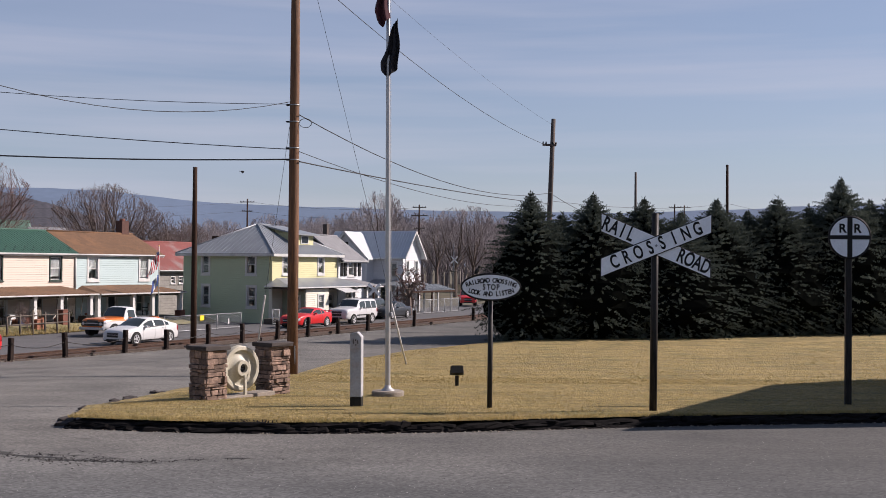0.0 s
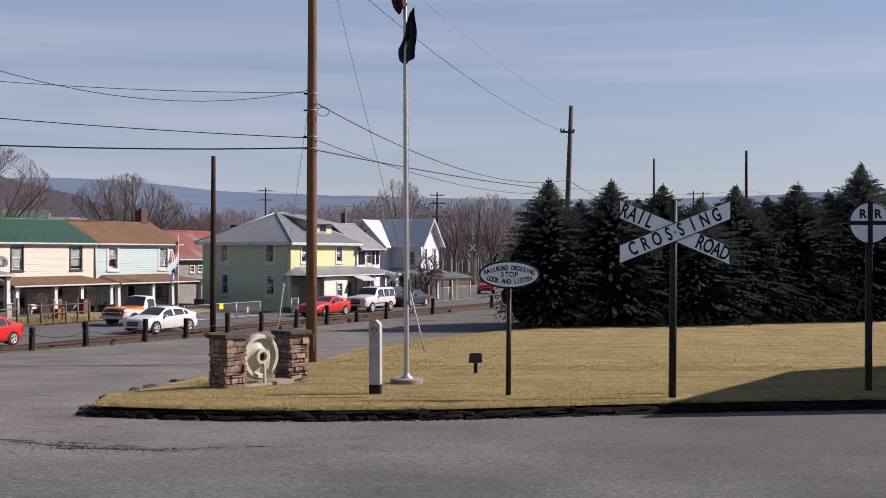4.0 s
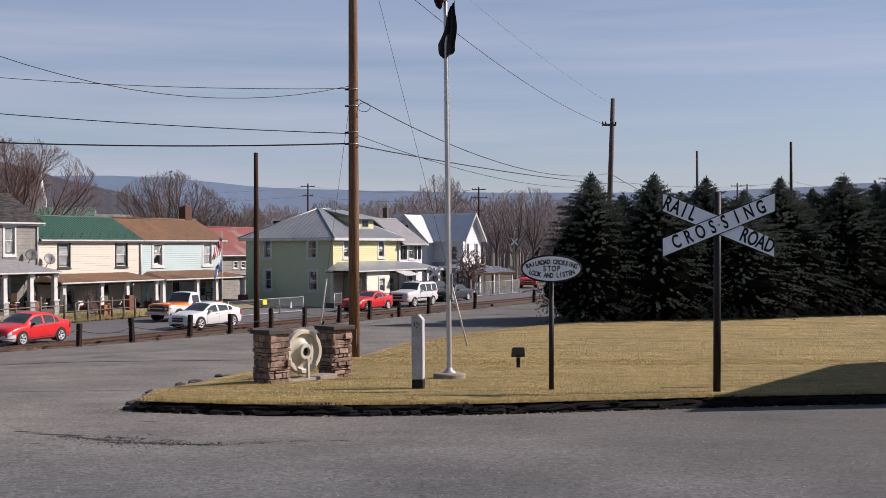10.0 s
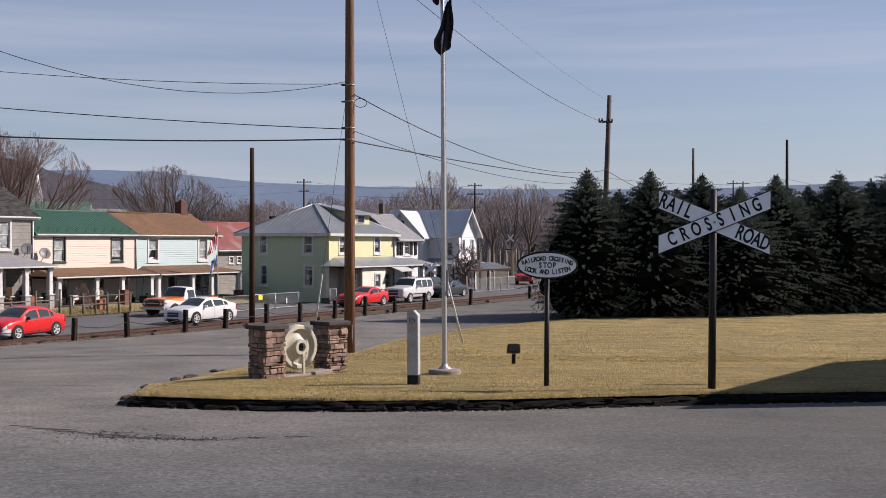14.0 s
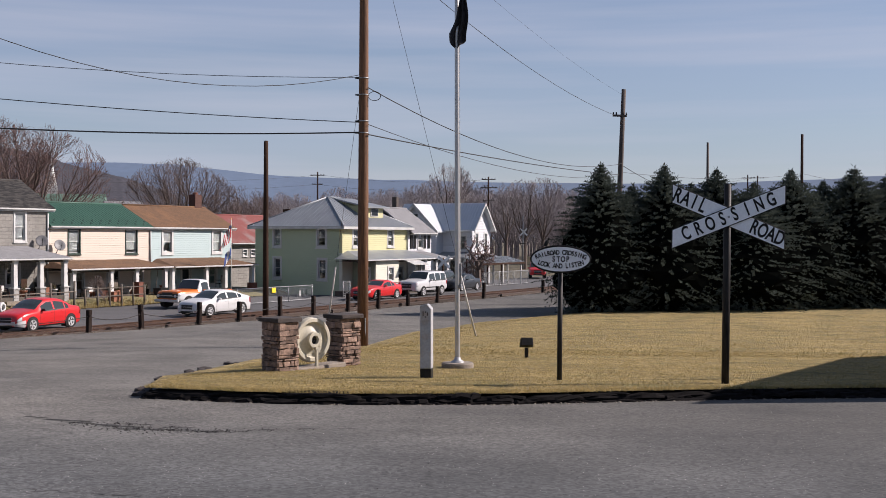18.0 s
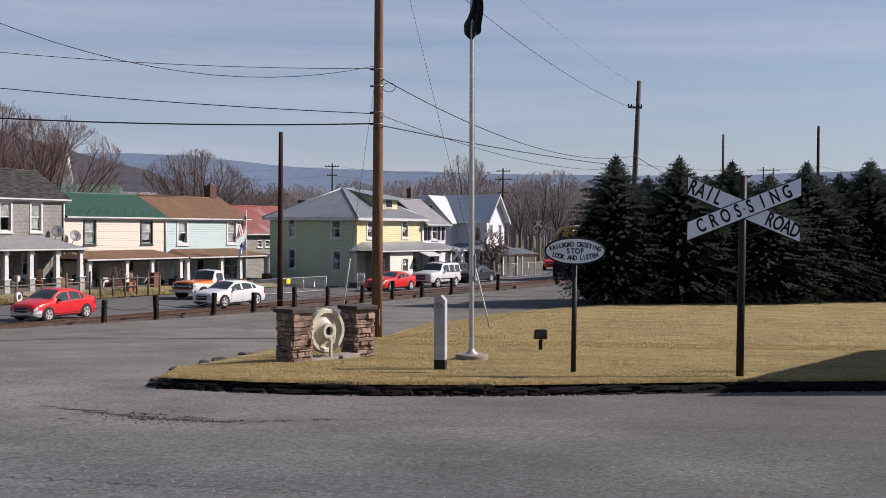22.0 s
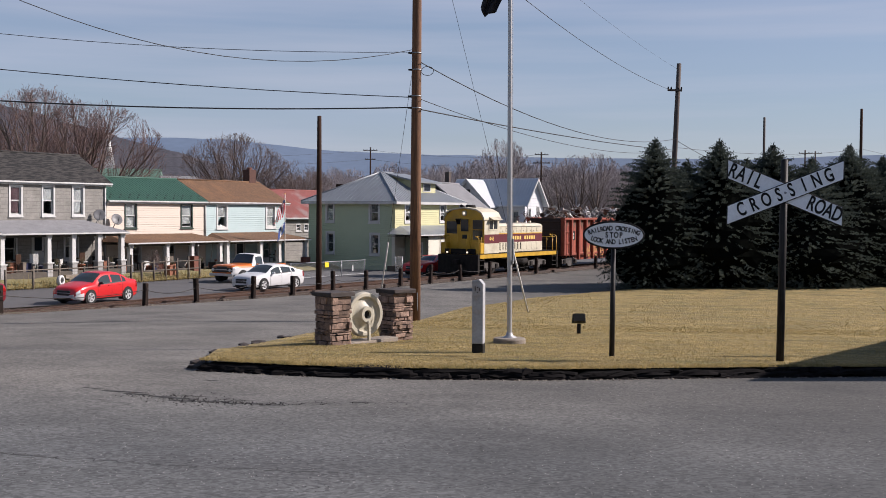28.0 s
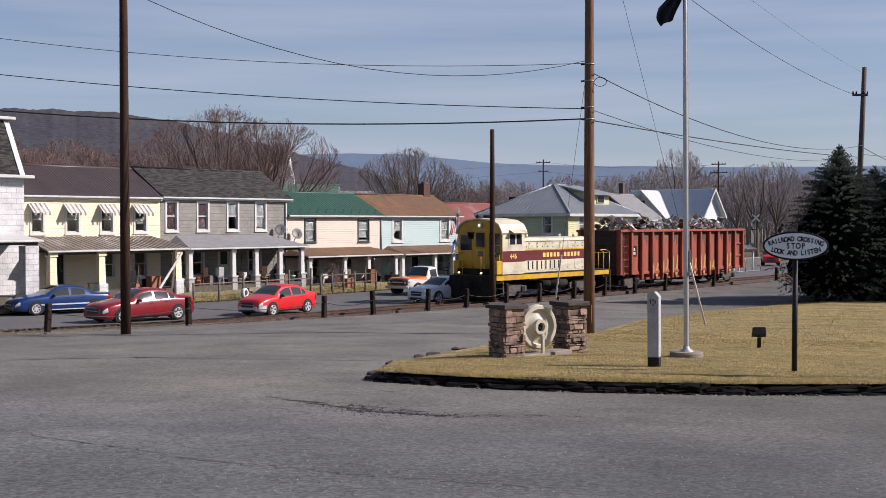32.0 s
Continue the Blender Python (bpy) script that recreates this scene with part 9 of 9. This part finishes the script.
def ribbon(k, width, length, slant, off):
    """One limp stripe of a flag, slightly wavy."""
    bm = B()
    pa = []
    for i in range(9):
        v = i / 8
        x = 0.03 + off + slant * v * v + 0.02 * math.sin(v * 7 + k)
        y = 0.05 * math.sin(v * 5 + k * 1.1)
        z = -0.1 * k - length * v
        pa.append([bm.verts.new(p) for p in ((x, y - .008, z), (x + width, y + .01, z - .04), (x + width, y + .018, z - .04), (x, y, z))])
    for a_, b_ in zip(pa, pa[1:]):
        for i in range(4):
            bm.faces.new((a_[i], b_[i], b_[(i + 1) % 4], a_[(i + 1) % 4]))
    bm.faces.new(pa[0])
    bm.faces.new(pa[-1][::-1])
    return bm


M["flagbright"] = material("red_flag_cloth", (0.36, 0.03, 0.04), (0.27, 0.022, 0.03), rough=0.9, scale=3, bump=0.05)
for k in range(7):
    part("stripe", ribbon(k, 0.09, 1.15 - 0.03 * k, 0.1 + 0.03 * k, 0.075 * k), M["flagbright"] if k % 2 == 0 else M["whitepaint"], sf, "red stripe" if k % 2 == 0 else "white stripe")
bm = ribbon(0, 0.2, 0.38, 0.05, -0.02)
bmesh.ops.translate(bm, vec=(0, 0.025, 0.0), verts=bm.verts[:])
part("canton", bm, M["flagblue"], sf, "navy canton")
M["flagsky"] = material("blue_flag_cloth", (0.05, 0.085, 0.25), (0.04, 0.065, 0.19), rough=0.9, scale=3, bump=0.05)
sf = thing("navy_flag", along(24.95, 11.55, LOW + 3.3, 158), "limp blue and white flag below the striped one", "flag")
for k in range(5):
    part("fold", ribbon(k, 0.1, 0.85, 0.16, 0.085 * k), M["whitepaint"] if k in (1, 2) else M["flagsky"], sf)


# porch things
def chair(s, d, z, turn, mat, label):
    c = thing("porch_chair", along(s, d, z, turn), label, "chair", "chairs on the porches")
    part("seat", bevelled(box(B(), -0.24, 0.24, -0.23, 0.23, 0.38, 0.42), 0.01), M[mat], c)
    part("backrest", bevelled(box(B(), -0.24, 0.24, 0.2, 0.24, 0.45, 0.95), 0.01), M[mat], c)
    for x_ in (-0.21, 0.21):
        for y_ in (-0.2, 0.2):
            part("leg", rod(B(), (x_, y_, 0), (x_, y_, 0.4), 0.022, n=6), M[mat], c)
        part("armrest", bevelled(box(B(), x_ - 0.03, x_ + 0.03, -0.22, 0.22, 0.6, 0.64), 0.008), M[mat], c)
    return c


def pot(s, d, z, mat, label, plant_=True, r=0.17):
    c = thing("flower_pot", along(s, d, z), label, "flower pot", "pots on the porches")
    part("pot", lathe(B(), [(0.001, 0), (r * .7, 0), (r, 0.28), (r * 1.1, 0.28), (r * 1.1, 0.34), (r * .9, 0.34), (r * .85, 0.28), (0.001, 0.28)], 14), M[mat], c)
    if plant_:
        rnd_ = random.Random(int(s * 7))
        bm = B()
        for k in range(26):
            a = rnd_.uniform(0, 6.28)
            rod(bm, (0, 0, 0.25), (math.cos(a) * rnd_.uniform(.05, .25), math.sin(a) * rnd_.uniform(.05, .25), rnd_.uniform(.4, .75)), 0.012, 0.003, 4, False)
        part("dry_stems", bm, M["leafgreen"], c)
    return c


def crate(s, d, z, a, b, hh_, mat, label, turn=0):
    c = thing("porch_box", along(s, d, z, turn), label, "box", "boxes on the porches")
    part("box", bevelled(box(B(), -a / 2, a / 2, -b / 2, b / 2, 0, hh_), 0.015), M[mat], c)
    part("lid", bevelled(box(B(), -a / 2 - 0.02, a / 2 + 0.02, -b / 2 - 0.02, b / 2 + 0.02, hh_, hh_ + 0.04), 0.01), M[mat], c)
    return c


chair(6.0, 14.2, -1.75, 200, "darkpole", "dark wooden chair on the grey house's porch")
chair(7.3, 14.4, -1.75, 160, "plasticwhite", "white plastic chair on the grey house's porch")
chair(10.1, 14.0, -1.75, 190, "darkpole", "dark wooden chair on the grey house's porch")
chair(11.6, 14.2, -1.75, 170, "greywood", "grey wooden chair on the grey house's porch")
chair(1.4, 14.3, -1.75, 185, "black", "black chair on the yellow house's porch")
chair(27.0, 14.2, -2.0, 185, "black", "black chair on the blue house's porch")
chair(17.2, 14.3, -2.0, 180, "greywood", "grey chair on the cream house's porch")
for s, d, z, mat_, lb in ((5.2, 13.6, -1.75, "terracotta", "terracotta pot with dry stems on a porch"), (8.2, 13.5, -1.75, "plasticwhite", "white pot with dry stems on a porch"), (9.9, 13.5, -1.75, "terracotta", "terracotta pot with dry stems on a porch"), (12.2, 13.7, -1.75, "plasticwhite", "white pot with dry stems on a porch"),
                          (16.9, 13.6, -2.0, "terracotta", "terracotta pot with dry stems on a porch"), (19.4, 13.6, -2.0, "black", "black pot with dry stems on a porch"), (23.4, 13.6, -2.0, "terracotta", "terracotta pot with dry stems on a porch")):
    pot(s, d, z, mat_, lb)
crate(11.2, 13.7, -1.75, 0.5, 0.4, 0.7, "black", "black upright grill on the grey house's porch")
crate(15.4, 12.3, LOW + 0.1, 0.6, 0.5, 0.65, "terracotta", "rust-red box beside the cream house's fence")
crate(18.3, 13.2, LOW + 0.1, 0.4, 0.4, 1.1, "brick", "brick pier at the cream house's porch steps")
crate(2.6, 13.9, -1.75, 0.6, 0.5, 0.6, "terracotta", "brown box on the yellow house's porch")
crate(19.9, 12.9, LOW + 0.1, 0.9, 0.5, 0.7, "black", "black covered cart before the cream house", 12)
# plank leaning on the yellow porch
single("leaning_plank", bevelled(box(B(), -0.07, 0.07, -0.02, 0.02, 0, 2.4), 0.006), M["pvc"], along(2.2, 12.9, -1.8) @ Matrix.Rotation(radians(38), 4, "Y"), "pale plank leaning against the yellow porch", "plank")
single("leaning_plank", bevelled(box(B(), -0.06, 0.06, -0.02, 0.02, 0, 2.1), 0.006), M["greywood"], along(3.1, 13.0, -1.8) @ Matrix.Rotation(radians(8), 4, "Y"), "grey plank leaning against the yellow porch", "plank")
# tyres: a dark one at the white house and a white-painted planter
for s, d, z, mat_, lb, r in ((-6.6, 11.3, LOW + 0.1, "tyre", "black tyre standing before the white house", 0.4), (6.45, 11.15, LOW + 0.08, "plasticwhite", "white-painted half-buried tyre in the yard", 0.28)):
    t = thing("tyre", along(s, d, z, 20), lb, "tyre")
    part("tread", lathe(B(), [(r * .55, -.09), (r * .9, -.1), (r, -.06), (r, .06), (r * .9, .1), (r * .55, .09), (r * .6, 0)], 24, "Y", closed=True), M[mat_], t).location = (0, 0, r)
# dry shrub behind the fence
bs = bare_tree(33, 1.9, spread=.38, levels=4, trunk=.03, fork=3, first=.0, up=.9, fine=.004, stem=.1, burst=3.5)
sb = thing("dry_shrub", along(14.6, 12.2, LOW + 0.08), "dry leafless shrub behind the yard fence", "shrub")
part("twiggy_crown", raw("branches", bs[0][0] + bs[1][0], [tuple(f_) for f_ in bs[0][1]] + [tuple(i + len(bs[0][0]) for i in f_) for f_ in bs[1][1]], M["twig"]), None, sb)
# dry weeds and stalks along the yard fences, one mass
rnd = random.Random(27)
wv, wf = [], []
for k in range(2600):
    s, d = rnd.uniform(2.5, 20.5), rnd.gauss(11.6, .35)
    p = at(s, d)
    z = yard_z(p.x, p.y) - .02
    h_ = rnd.uniform(.1, .35) * (2.2 if rnd.random() < .08 else 1)
    a = rnd.uniform(0, 6.28)
    lx, ly = rnd.gauss(0, .1), rnd.gauss(0, .1)
    i = len(wv)
    wv += [(p.x - .012 * math.cos(a), p.y - .012 * math.sin(a), z), (p.x + .012 * math.cos(a), p.y + .012 * math.sin(a), z), (p.x + lx, p.y + ly, z + h_)]
    wf.append((i, i + 1, i + 2))
tagged(new("dry_weeds", raw("dry_weeds", wv, wf, M["blade"])), "dry weeds and stalks along the yard fences", "weeds", "", "stuff")
# odds and ends on the porches
rnd = random.Random(17)
ODDS = (("storage_crate", "wooden crate among porch clutter", "crate"), ("bucket", "plastic bucket among porch clutter", "bucket"), ("cardboard_box", "brown cardboard box among porch clutter", "box"), ("broom", "long-handled broom leaning on a porch wall", "broom"), ("porch_stool", "low stool among porch clutter", "stool"))
for k in range(66):
    nm, lb, ct = ODDS[k % 5]
    if k < 16 or k >= 50:
        s, d, z = rnd.uniform(4.8, 12.6), rnd.uniform(13.5, 15.1), -1.75
    elif k < 26 or k >= 38:
        s, d, z = rnd.uniform(13.6, 20.8), rnd.uniform(13.6, 15.1), -2.0
    elif k < 30 or k >= 36:
        s, d, z = rnd.uniform(22.2, 29.0), rnd.uniform(13.6, 15.1), -2.0
    else:
        s, d, z = rnd.uniform(-3.4, 3.4), rnd.uniform(13.5, 15.1), -1.75
    o = thing(nm, along(s, d, z, rnd.uniform(-30, 30)), lb, ct, "odds and ends on the porches")
    mt = M[rnd.choice(("plasticwhite", "greywood", "terracotta", "black", "brick", "flagblue"))]
    a, hh_ = rnd.uniform(.14, .26), rnd.uniform(.3, .6)
    if nm == "bucket":
        part("pail", lathe(B(), [(.001, 0), (.11, 0), (.15, .3), (.16, .3), (.15, .26), (.1, .02), (.001, .02)], 12), mt, o)
        part("bail", rod(B(), (-.15, 0, .3), (.15, 0, .33), .01, n=5), M["galv"], o)
    elif nm == "broom":
        part("stick", rod(B(), (0, 0, .25), (.25, .1, 1.6), .018, n=6), M["greywood"], o)
        part("bristles", bevelled(box(B(), -.16, .14, -.04, .04, 0, .27), .015), M["terracotta"], o)
    elif nm == "porch_stool":
        part("seat", bevelled(box(B(), -a, a, -a, a, .4, .44), .01), mt, o)
        for sx_ in (-1, 1):
            for sy_ in (-1, 1):
                part("leg", rod(B(), (sx_ * a * .8, sy_ * a * .8, 0), (sx_ * a * .7, sy_ * a * .7, .41), .02, n=6), mt, o)
    else:
        part("side_board", bevelled(box(B(), -a, a, -a * .7, a * .7, 0, hh_), .012), mt, o)
        part("lid", bevelled(box(B(), -a - .01, a + .01, -a * .7 - .01, a * .7 + .01, hh_, hh_ + .03), .006), mt, o)
# steps up to the porches
for s, d, zt in ((8.6, 12.9, -1.75), (-2.2, 12.9, -1.75), (25.0, 12.9, -2.0), (18.4, 12.95, -2.0)):
    stp = thing("porch_steps", along(s, d, 0), "short concrete steps up to a porch", "steps", "porch steps")
    n = 3 if zt > -1.9 else 2
    for i in range(n):
        part("step", bevelled(box(B(), -0.6, 0.6, -0.3 * (i + 1), -0.3 * i, LOW - 0.1, zt - (zt - LOW) * (i + 1) / (n + 1)), 0.01), M["concrete"], stp)
# broken edge and loose debris on the near road
BREAK = [(-6.0, 16.6), (-5.5, 16.1), (-5.0, 15.8), (-4.6, 15.65), (-4.0, 15.6), (-3.5, 15.9), (-2.4, 16.2)]
rnd = random.Random(21)


def lumps(name, spots, mat, label):
    """Many small angular stones as one mass."""
    vs, fs = [], []
    for x, y, r in spots:
        k = len(vs)
        z = ground(y, x)
        a = rnd.uniform(0, 6.28)
        for i in range(4):
            vs.append((x + r * math.cos(a + i * 1.57) * rnd.uniform(.7, 1.5), y + r * math.sin(a + i * 1.57) * rnd.uniform(.7, 1.2), z - .003))
        for i in range(3):
            vs.append((x + r * .5 * math.cos(a + i * 2.1), y + r * .5 * math.sin(a + i * 2.1), z + r * rnd.uniform(.35, .9)))
        fs += [(k, k + 1, k + 4), (k + 1, k + 2, k + 5), (k + 2, k + 3, k + 6), (k + 3, k, k + 6), (k, k + 4, k + 6), (k + 1, k + 5, k + 4), (k + 2, k + 6, k + 5), (k + 4, k + 5, k + 6)]
    return tagged(new(name, raw(name, vs, fs, mat)), label, "gravel", "", "stuff")


def along_break(u):
    f = u * (len(BREAK) - 1)
    i = min(int(f), len(BREAK) - 2)
    return Vector(BREAK[i]).lerp(Vector(BREAK[i + 1]), f - i)


clods = []
for k in range(520):
    u = rnd.betavariate(1.1, 1.8)
    p = along_break(u)
    w = rnd.choice((.08, .2, .4)) if u < .5 else .08
    clods.append((p.x + rnd.gauss(0, .3), p.y + rnd.gauss(0, w), rnd.uniform(.005, .016) * (1.5 if rnd.random() < .1 else 1)))
lumps("road_debris", clods, M["crack"], "dark crumbled asphalt along a broken edge in the road")
light, dim = [], []
for k in range(7000):
    y = 9.0 + 13.0 * rnd.random() ** 1.3
    x = rnd.uniform(-.52, .4) * y * 1.15
    if y > 20 and x > -7:
        continue
    (light if rnd.random() < .5 else dim).append((x, y, rnd.uniform(.002, .007)))
lumps("pale_chippings", light, M["chip"], "pale loose chippings scattered on the asphalt")
lumps("dark_chippings", dim, M["crack"], "dark loose chippings scattered on the asphalt")
kf = []
for k in range(700):
    p, w_ = kerb_at(rnd.uniform(0, full - 12))
    off = -.13 - abs(rnd.gauss(0, .09))
    kf.append((p.x - w_.y * off, p.y + w_.x * off, rnd.uniform(.008, .03)))
lumps("kerb_gravel", kf, M["concrete"], "pale gravel washed along the foot of the kerb")
for k, (x, y, a, b) in enumerate(((-5.6, 16.2, .5, .1), (-5.0, 15.75, .55, .07), (-4.3, 15.62, .5, .045), (-3.35, 15.95, .16, .03), (-2.8, 16.15, .22, .025), (-2.3, 16.25, .2, .022), (-5.9, 19.2, .2, .03), (-6.6, 16.9, .45, .06), (-6.2, 16.55, .3, .05), (-7.2, 17.3, .3, .04), (-5.3, 16.45, .35, .03), (-4.6, 16.05, .3, .03), (-6.3, 15.6, .22, .02), (-3.9, 15.45, .25, .02), (-1.4, 16.1, .15, .015))):
    bm = B()
    n = 30
    ring = [bm.verts.new((a * math.cos(6.283 * i / n) * rnd.uniform(.55, 1.2), b * math.sin(6.283 * i / n) * rnd.uniform(.3, 1.4), 0)) for i in range(n)]
    bm.faces.new(ring)
    bmesh.ops.triangulate(bm, faces=bm.faces[:])
    for v in bm.verts:
        v.co.x, v.co.y = v.co.x + x, v.co.y + y - (.35 * v.co.x if x < -5 else 0)
        v.co.z = ground(v.co.y, v.co.x) + .005
    tagged(new("road_crack", finish("road_crack", bm, M["crack"])), "dark broken patch in the worn asphalt", "crack", "broken patches", "structure")

# loose ballast and dirt along the track
def track_stones(name, n, d0, d1, s0, s1, r0, r1, mat, label):
    spots = []
    for k in range(n):
        p = at(s0 + (s1 - s0) * rnd.random() ** 1.3, rnd.uniform(d0, d1))
        spots.append((p.x, p.y, rnd.uniform(r0, r1)))
    ob = lumps(name, spots, mat, label)
    ob.location.z = 0.03
    return ob


track_stones("track_ballast", 4200, -1.5, 1.5, -14, 60, .015, .042, M["ballast"], "brown rusty ballast lying between and beside the rails")
track_stones("shoulder_gravel", 4200, -3.0, -1.5, -14, 50, .008, .026, M["concrete"], "pale gravel along the near shoulder of the track")

# a long hairline crack across the near asphalt
rnd = random.Random(41)
CRACK = [(-8.6, 12.1), (-7.5, 11.5), (-6.35, 11.1), (-5.15, 10.5), (-4.1, 10.26), (-3.3, 10.14), (-2.6, 10.03), (-1.5, 10.0)]
bm = B()
prev = None
for (ax_, ay_), (bx_, by_) in zip(CRACK, CRACK[1:]):
    for i in range(14):
        k = i / 14
        x, y = ax_ + (bx_ - ax_) * k + rnd.gauss(0, .02), ay_ + (by_ - ay_) * k + rnd.gauss(0, .035)
        w = rnd.uniform(.003, .013)
        pr = [bm.verts.new((x, y - w, ground(y - w, x) + .005)), bm.verts.new((x, y + w, ground(y + w, x) + .005))]
        if prev and rnd.random() > .12:
            bm.faces.new((prev[0], pr[0], pr[1], prev[1]))
        prev = pr
tagged(new("road_crack", finish("road_crack", bm, M["crack"])), "long jagged dark crack in the worn asphalt", "crack", "broken patches", "structure")

# short dead grass over the lawn, one mass
gv, gf = [], []
rnd = random.Random(3)
fxs, fys = [a for a, _ in FRONT], [b for _, b in FRONT]
for k in range(165000):
    edge = k < 11000
    big = k > 115000
    if edge:
        p, w_ = kerb_at(rnd.uniform(0, full - 12))
        off = abs(rnd.gauss(0, .22)) - .04
        x, y = p.x - w_.y * off, p.y + w_.x * off
    else:
        y = 34 + 34 * rnd.random() ** 1.2 if big else 20.8 + 16.0 * rnd.random() ** 1.25
        x = rnd.uniform(-6.9, .42 * y + 1)
        if y > 62 and x < 14 and (y - 67) > (x - 2.2) * .35:
            continue
        if y < float(np.interp(x, fxs, fys)) + .1 or y > 32 and x < float(np.interp(y, [32, 41, 52, 61, 67], [-6.9, -4.9, -4.1, -1.4, 2.4])):
            continue
    z = lawn_z(x, y) - .008
    h_ = rnd.uniform(.015, .045) * (1.7 if edge else 1)
    a = rnd.gauss(0, .7)
    wd = .02 if big else .007
    dx, dy = math.cos(a) * wd, math.sin(a) * wd
    lx, ly = rnd.gauss(0, .03), rnd.gauss(-.008 if edge else 0, .03)
    i = len(gv)
    gv += [(x - dx, y - dy, z), (x + dx, y + dy, z), (x + lx, y + ly, z + h_)]
    gf.append((i, i + 1, i + 2))
tagged(new("grass_tufts", raw("grass_tufts", gv, gf, M["blade"])), "short dead grass blades over the mown lawn", "grass", "", "stuff")

# flying bird
fly = thing("flying_bird", pose(-10.3, 60, 6.3), "dark bird flying up over the street", "bird")
bm = B()
bmesh.ops.create_uvsphere(bm, u_segments=10, v_segments=8, radius=0.06, matrix=Matrix.Diagonal((0.55, 1.5, 0.55, 1)))
part("body", bm, M["black"], fly)
part("tail", prism(B(), [(-0.02, 0), (0.02, 0), (0.04, 0.012), (-0.04, 0.012)], 0.06, 0.16), M["black"], fly)
WINGS = []
for sd in (-1, 1):
    bm = B()
    o = [(0, -0.05), (sd * 0.1, -0.07), (sd * 0.21, -0.02), (sd * 0.11, 0.04), (0, 0.05)]
    a = [bm.verts.new((x_, y_, 0.008)) for x_, y_ in o]
    b = [bm.verts.new((x_, y_, -0.004)) for x_, y_ in o]
    bm.faces.new(a)
    bm.faces.new(b[::-1])
    for i in range(5):
        bm.faces.new((a[i], b[i], b[(i + 1) % 5], a[(i + 1) % 5]))
    w_ = part("wing", bm, M["black"], fly)
    WINGS.append((w_, sd))


# ---- what moves ----
TRAIN = [(0.0, 135.2), (22.0, 50.45), (23.0, 46.6), (23.5, 44.95), (24.5, 41.2), (25.5, 37.5), (27.5, 29.65), (28.0, 27.65), (28.5, 25.66), (30.0, 19.55), (32.0, 11.94)]


def motions():
    for ob, back in ((loco, 0.0), (gon, 11.9)):
        walk(ob, [(t, along(s + back, 0, RAILTOP)) for t, s in TRAIN])
    steps = [0.18 * i for i in range(178)] + [32.0]
    for ws, x, r in WHEELSETS:
        rows = []
        for t in steps:
            s = float(np.interp(t, [a for a, _ in TRAIN], [b for _, b in TRAIN]))
            rows.append((t, Matrix.Translation((x, 0, r)) @ Matrix.Rotation(-(135.2 - s) / r, 4, "Y")))
        walk(ws, rows)
    swing = ((0, 0, 172), (3, 0, 164), (6, 1, 178), (9, 0, 168), (13, -1, 174), (19, 0, 170), (23, 0, 175), (25.2, -4, 172), (27.4, -19, 170), (28.5, -21, 176), (30, -18, 168), (32, -19, 174))
    walk(black_flag, [(t, pose(-1.09 - 0.006 * abs(tilt), 27.77, 7.50, 0, tilt, a)) for t, tilt, a in swing])
    walk(top_flag, [(t, pose(-1.33, 27.77, 8.80, 0, 0, a)) for t, a in ((0, 165), (5, 172), (12, 160), (20, 170), (32, 165))])
    flight = [(0, -9.48, 55, 5.95), (0.3, -10.01, 55, 6.82), (0.6, -10.41, 55, 7.54), (0.9, -10.99, 55, 8.44), (1.2, -11.35, 55, 9.07), (1.5, -12.03, 55, 8.87), (1.8, -13.46, 55, 8.27), (2.0, -15.39, 55, 7.92), (4, -38, 52, 8), (8, -70, 50, 12), (32, -160, 60, 20)]
    walk(fly, [(t, pose(x, y, z, 0, 0, 100 if t < 1.4 else 175)) for t, x, y, z in flight])
    for w, side in WINGS:
        walk(w, [(0.1 * i, pose(0, 0, 0, 0, side * (-30 if i % 2 else 25), 0)) for i in range(31)] + [(32.0, pose(0, 0, 0, 0, side * -10, 0))])


motions()
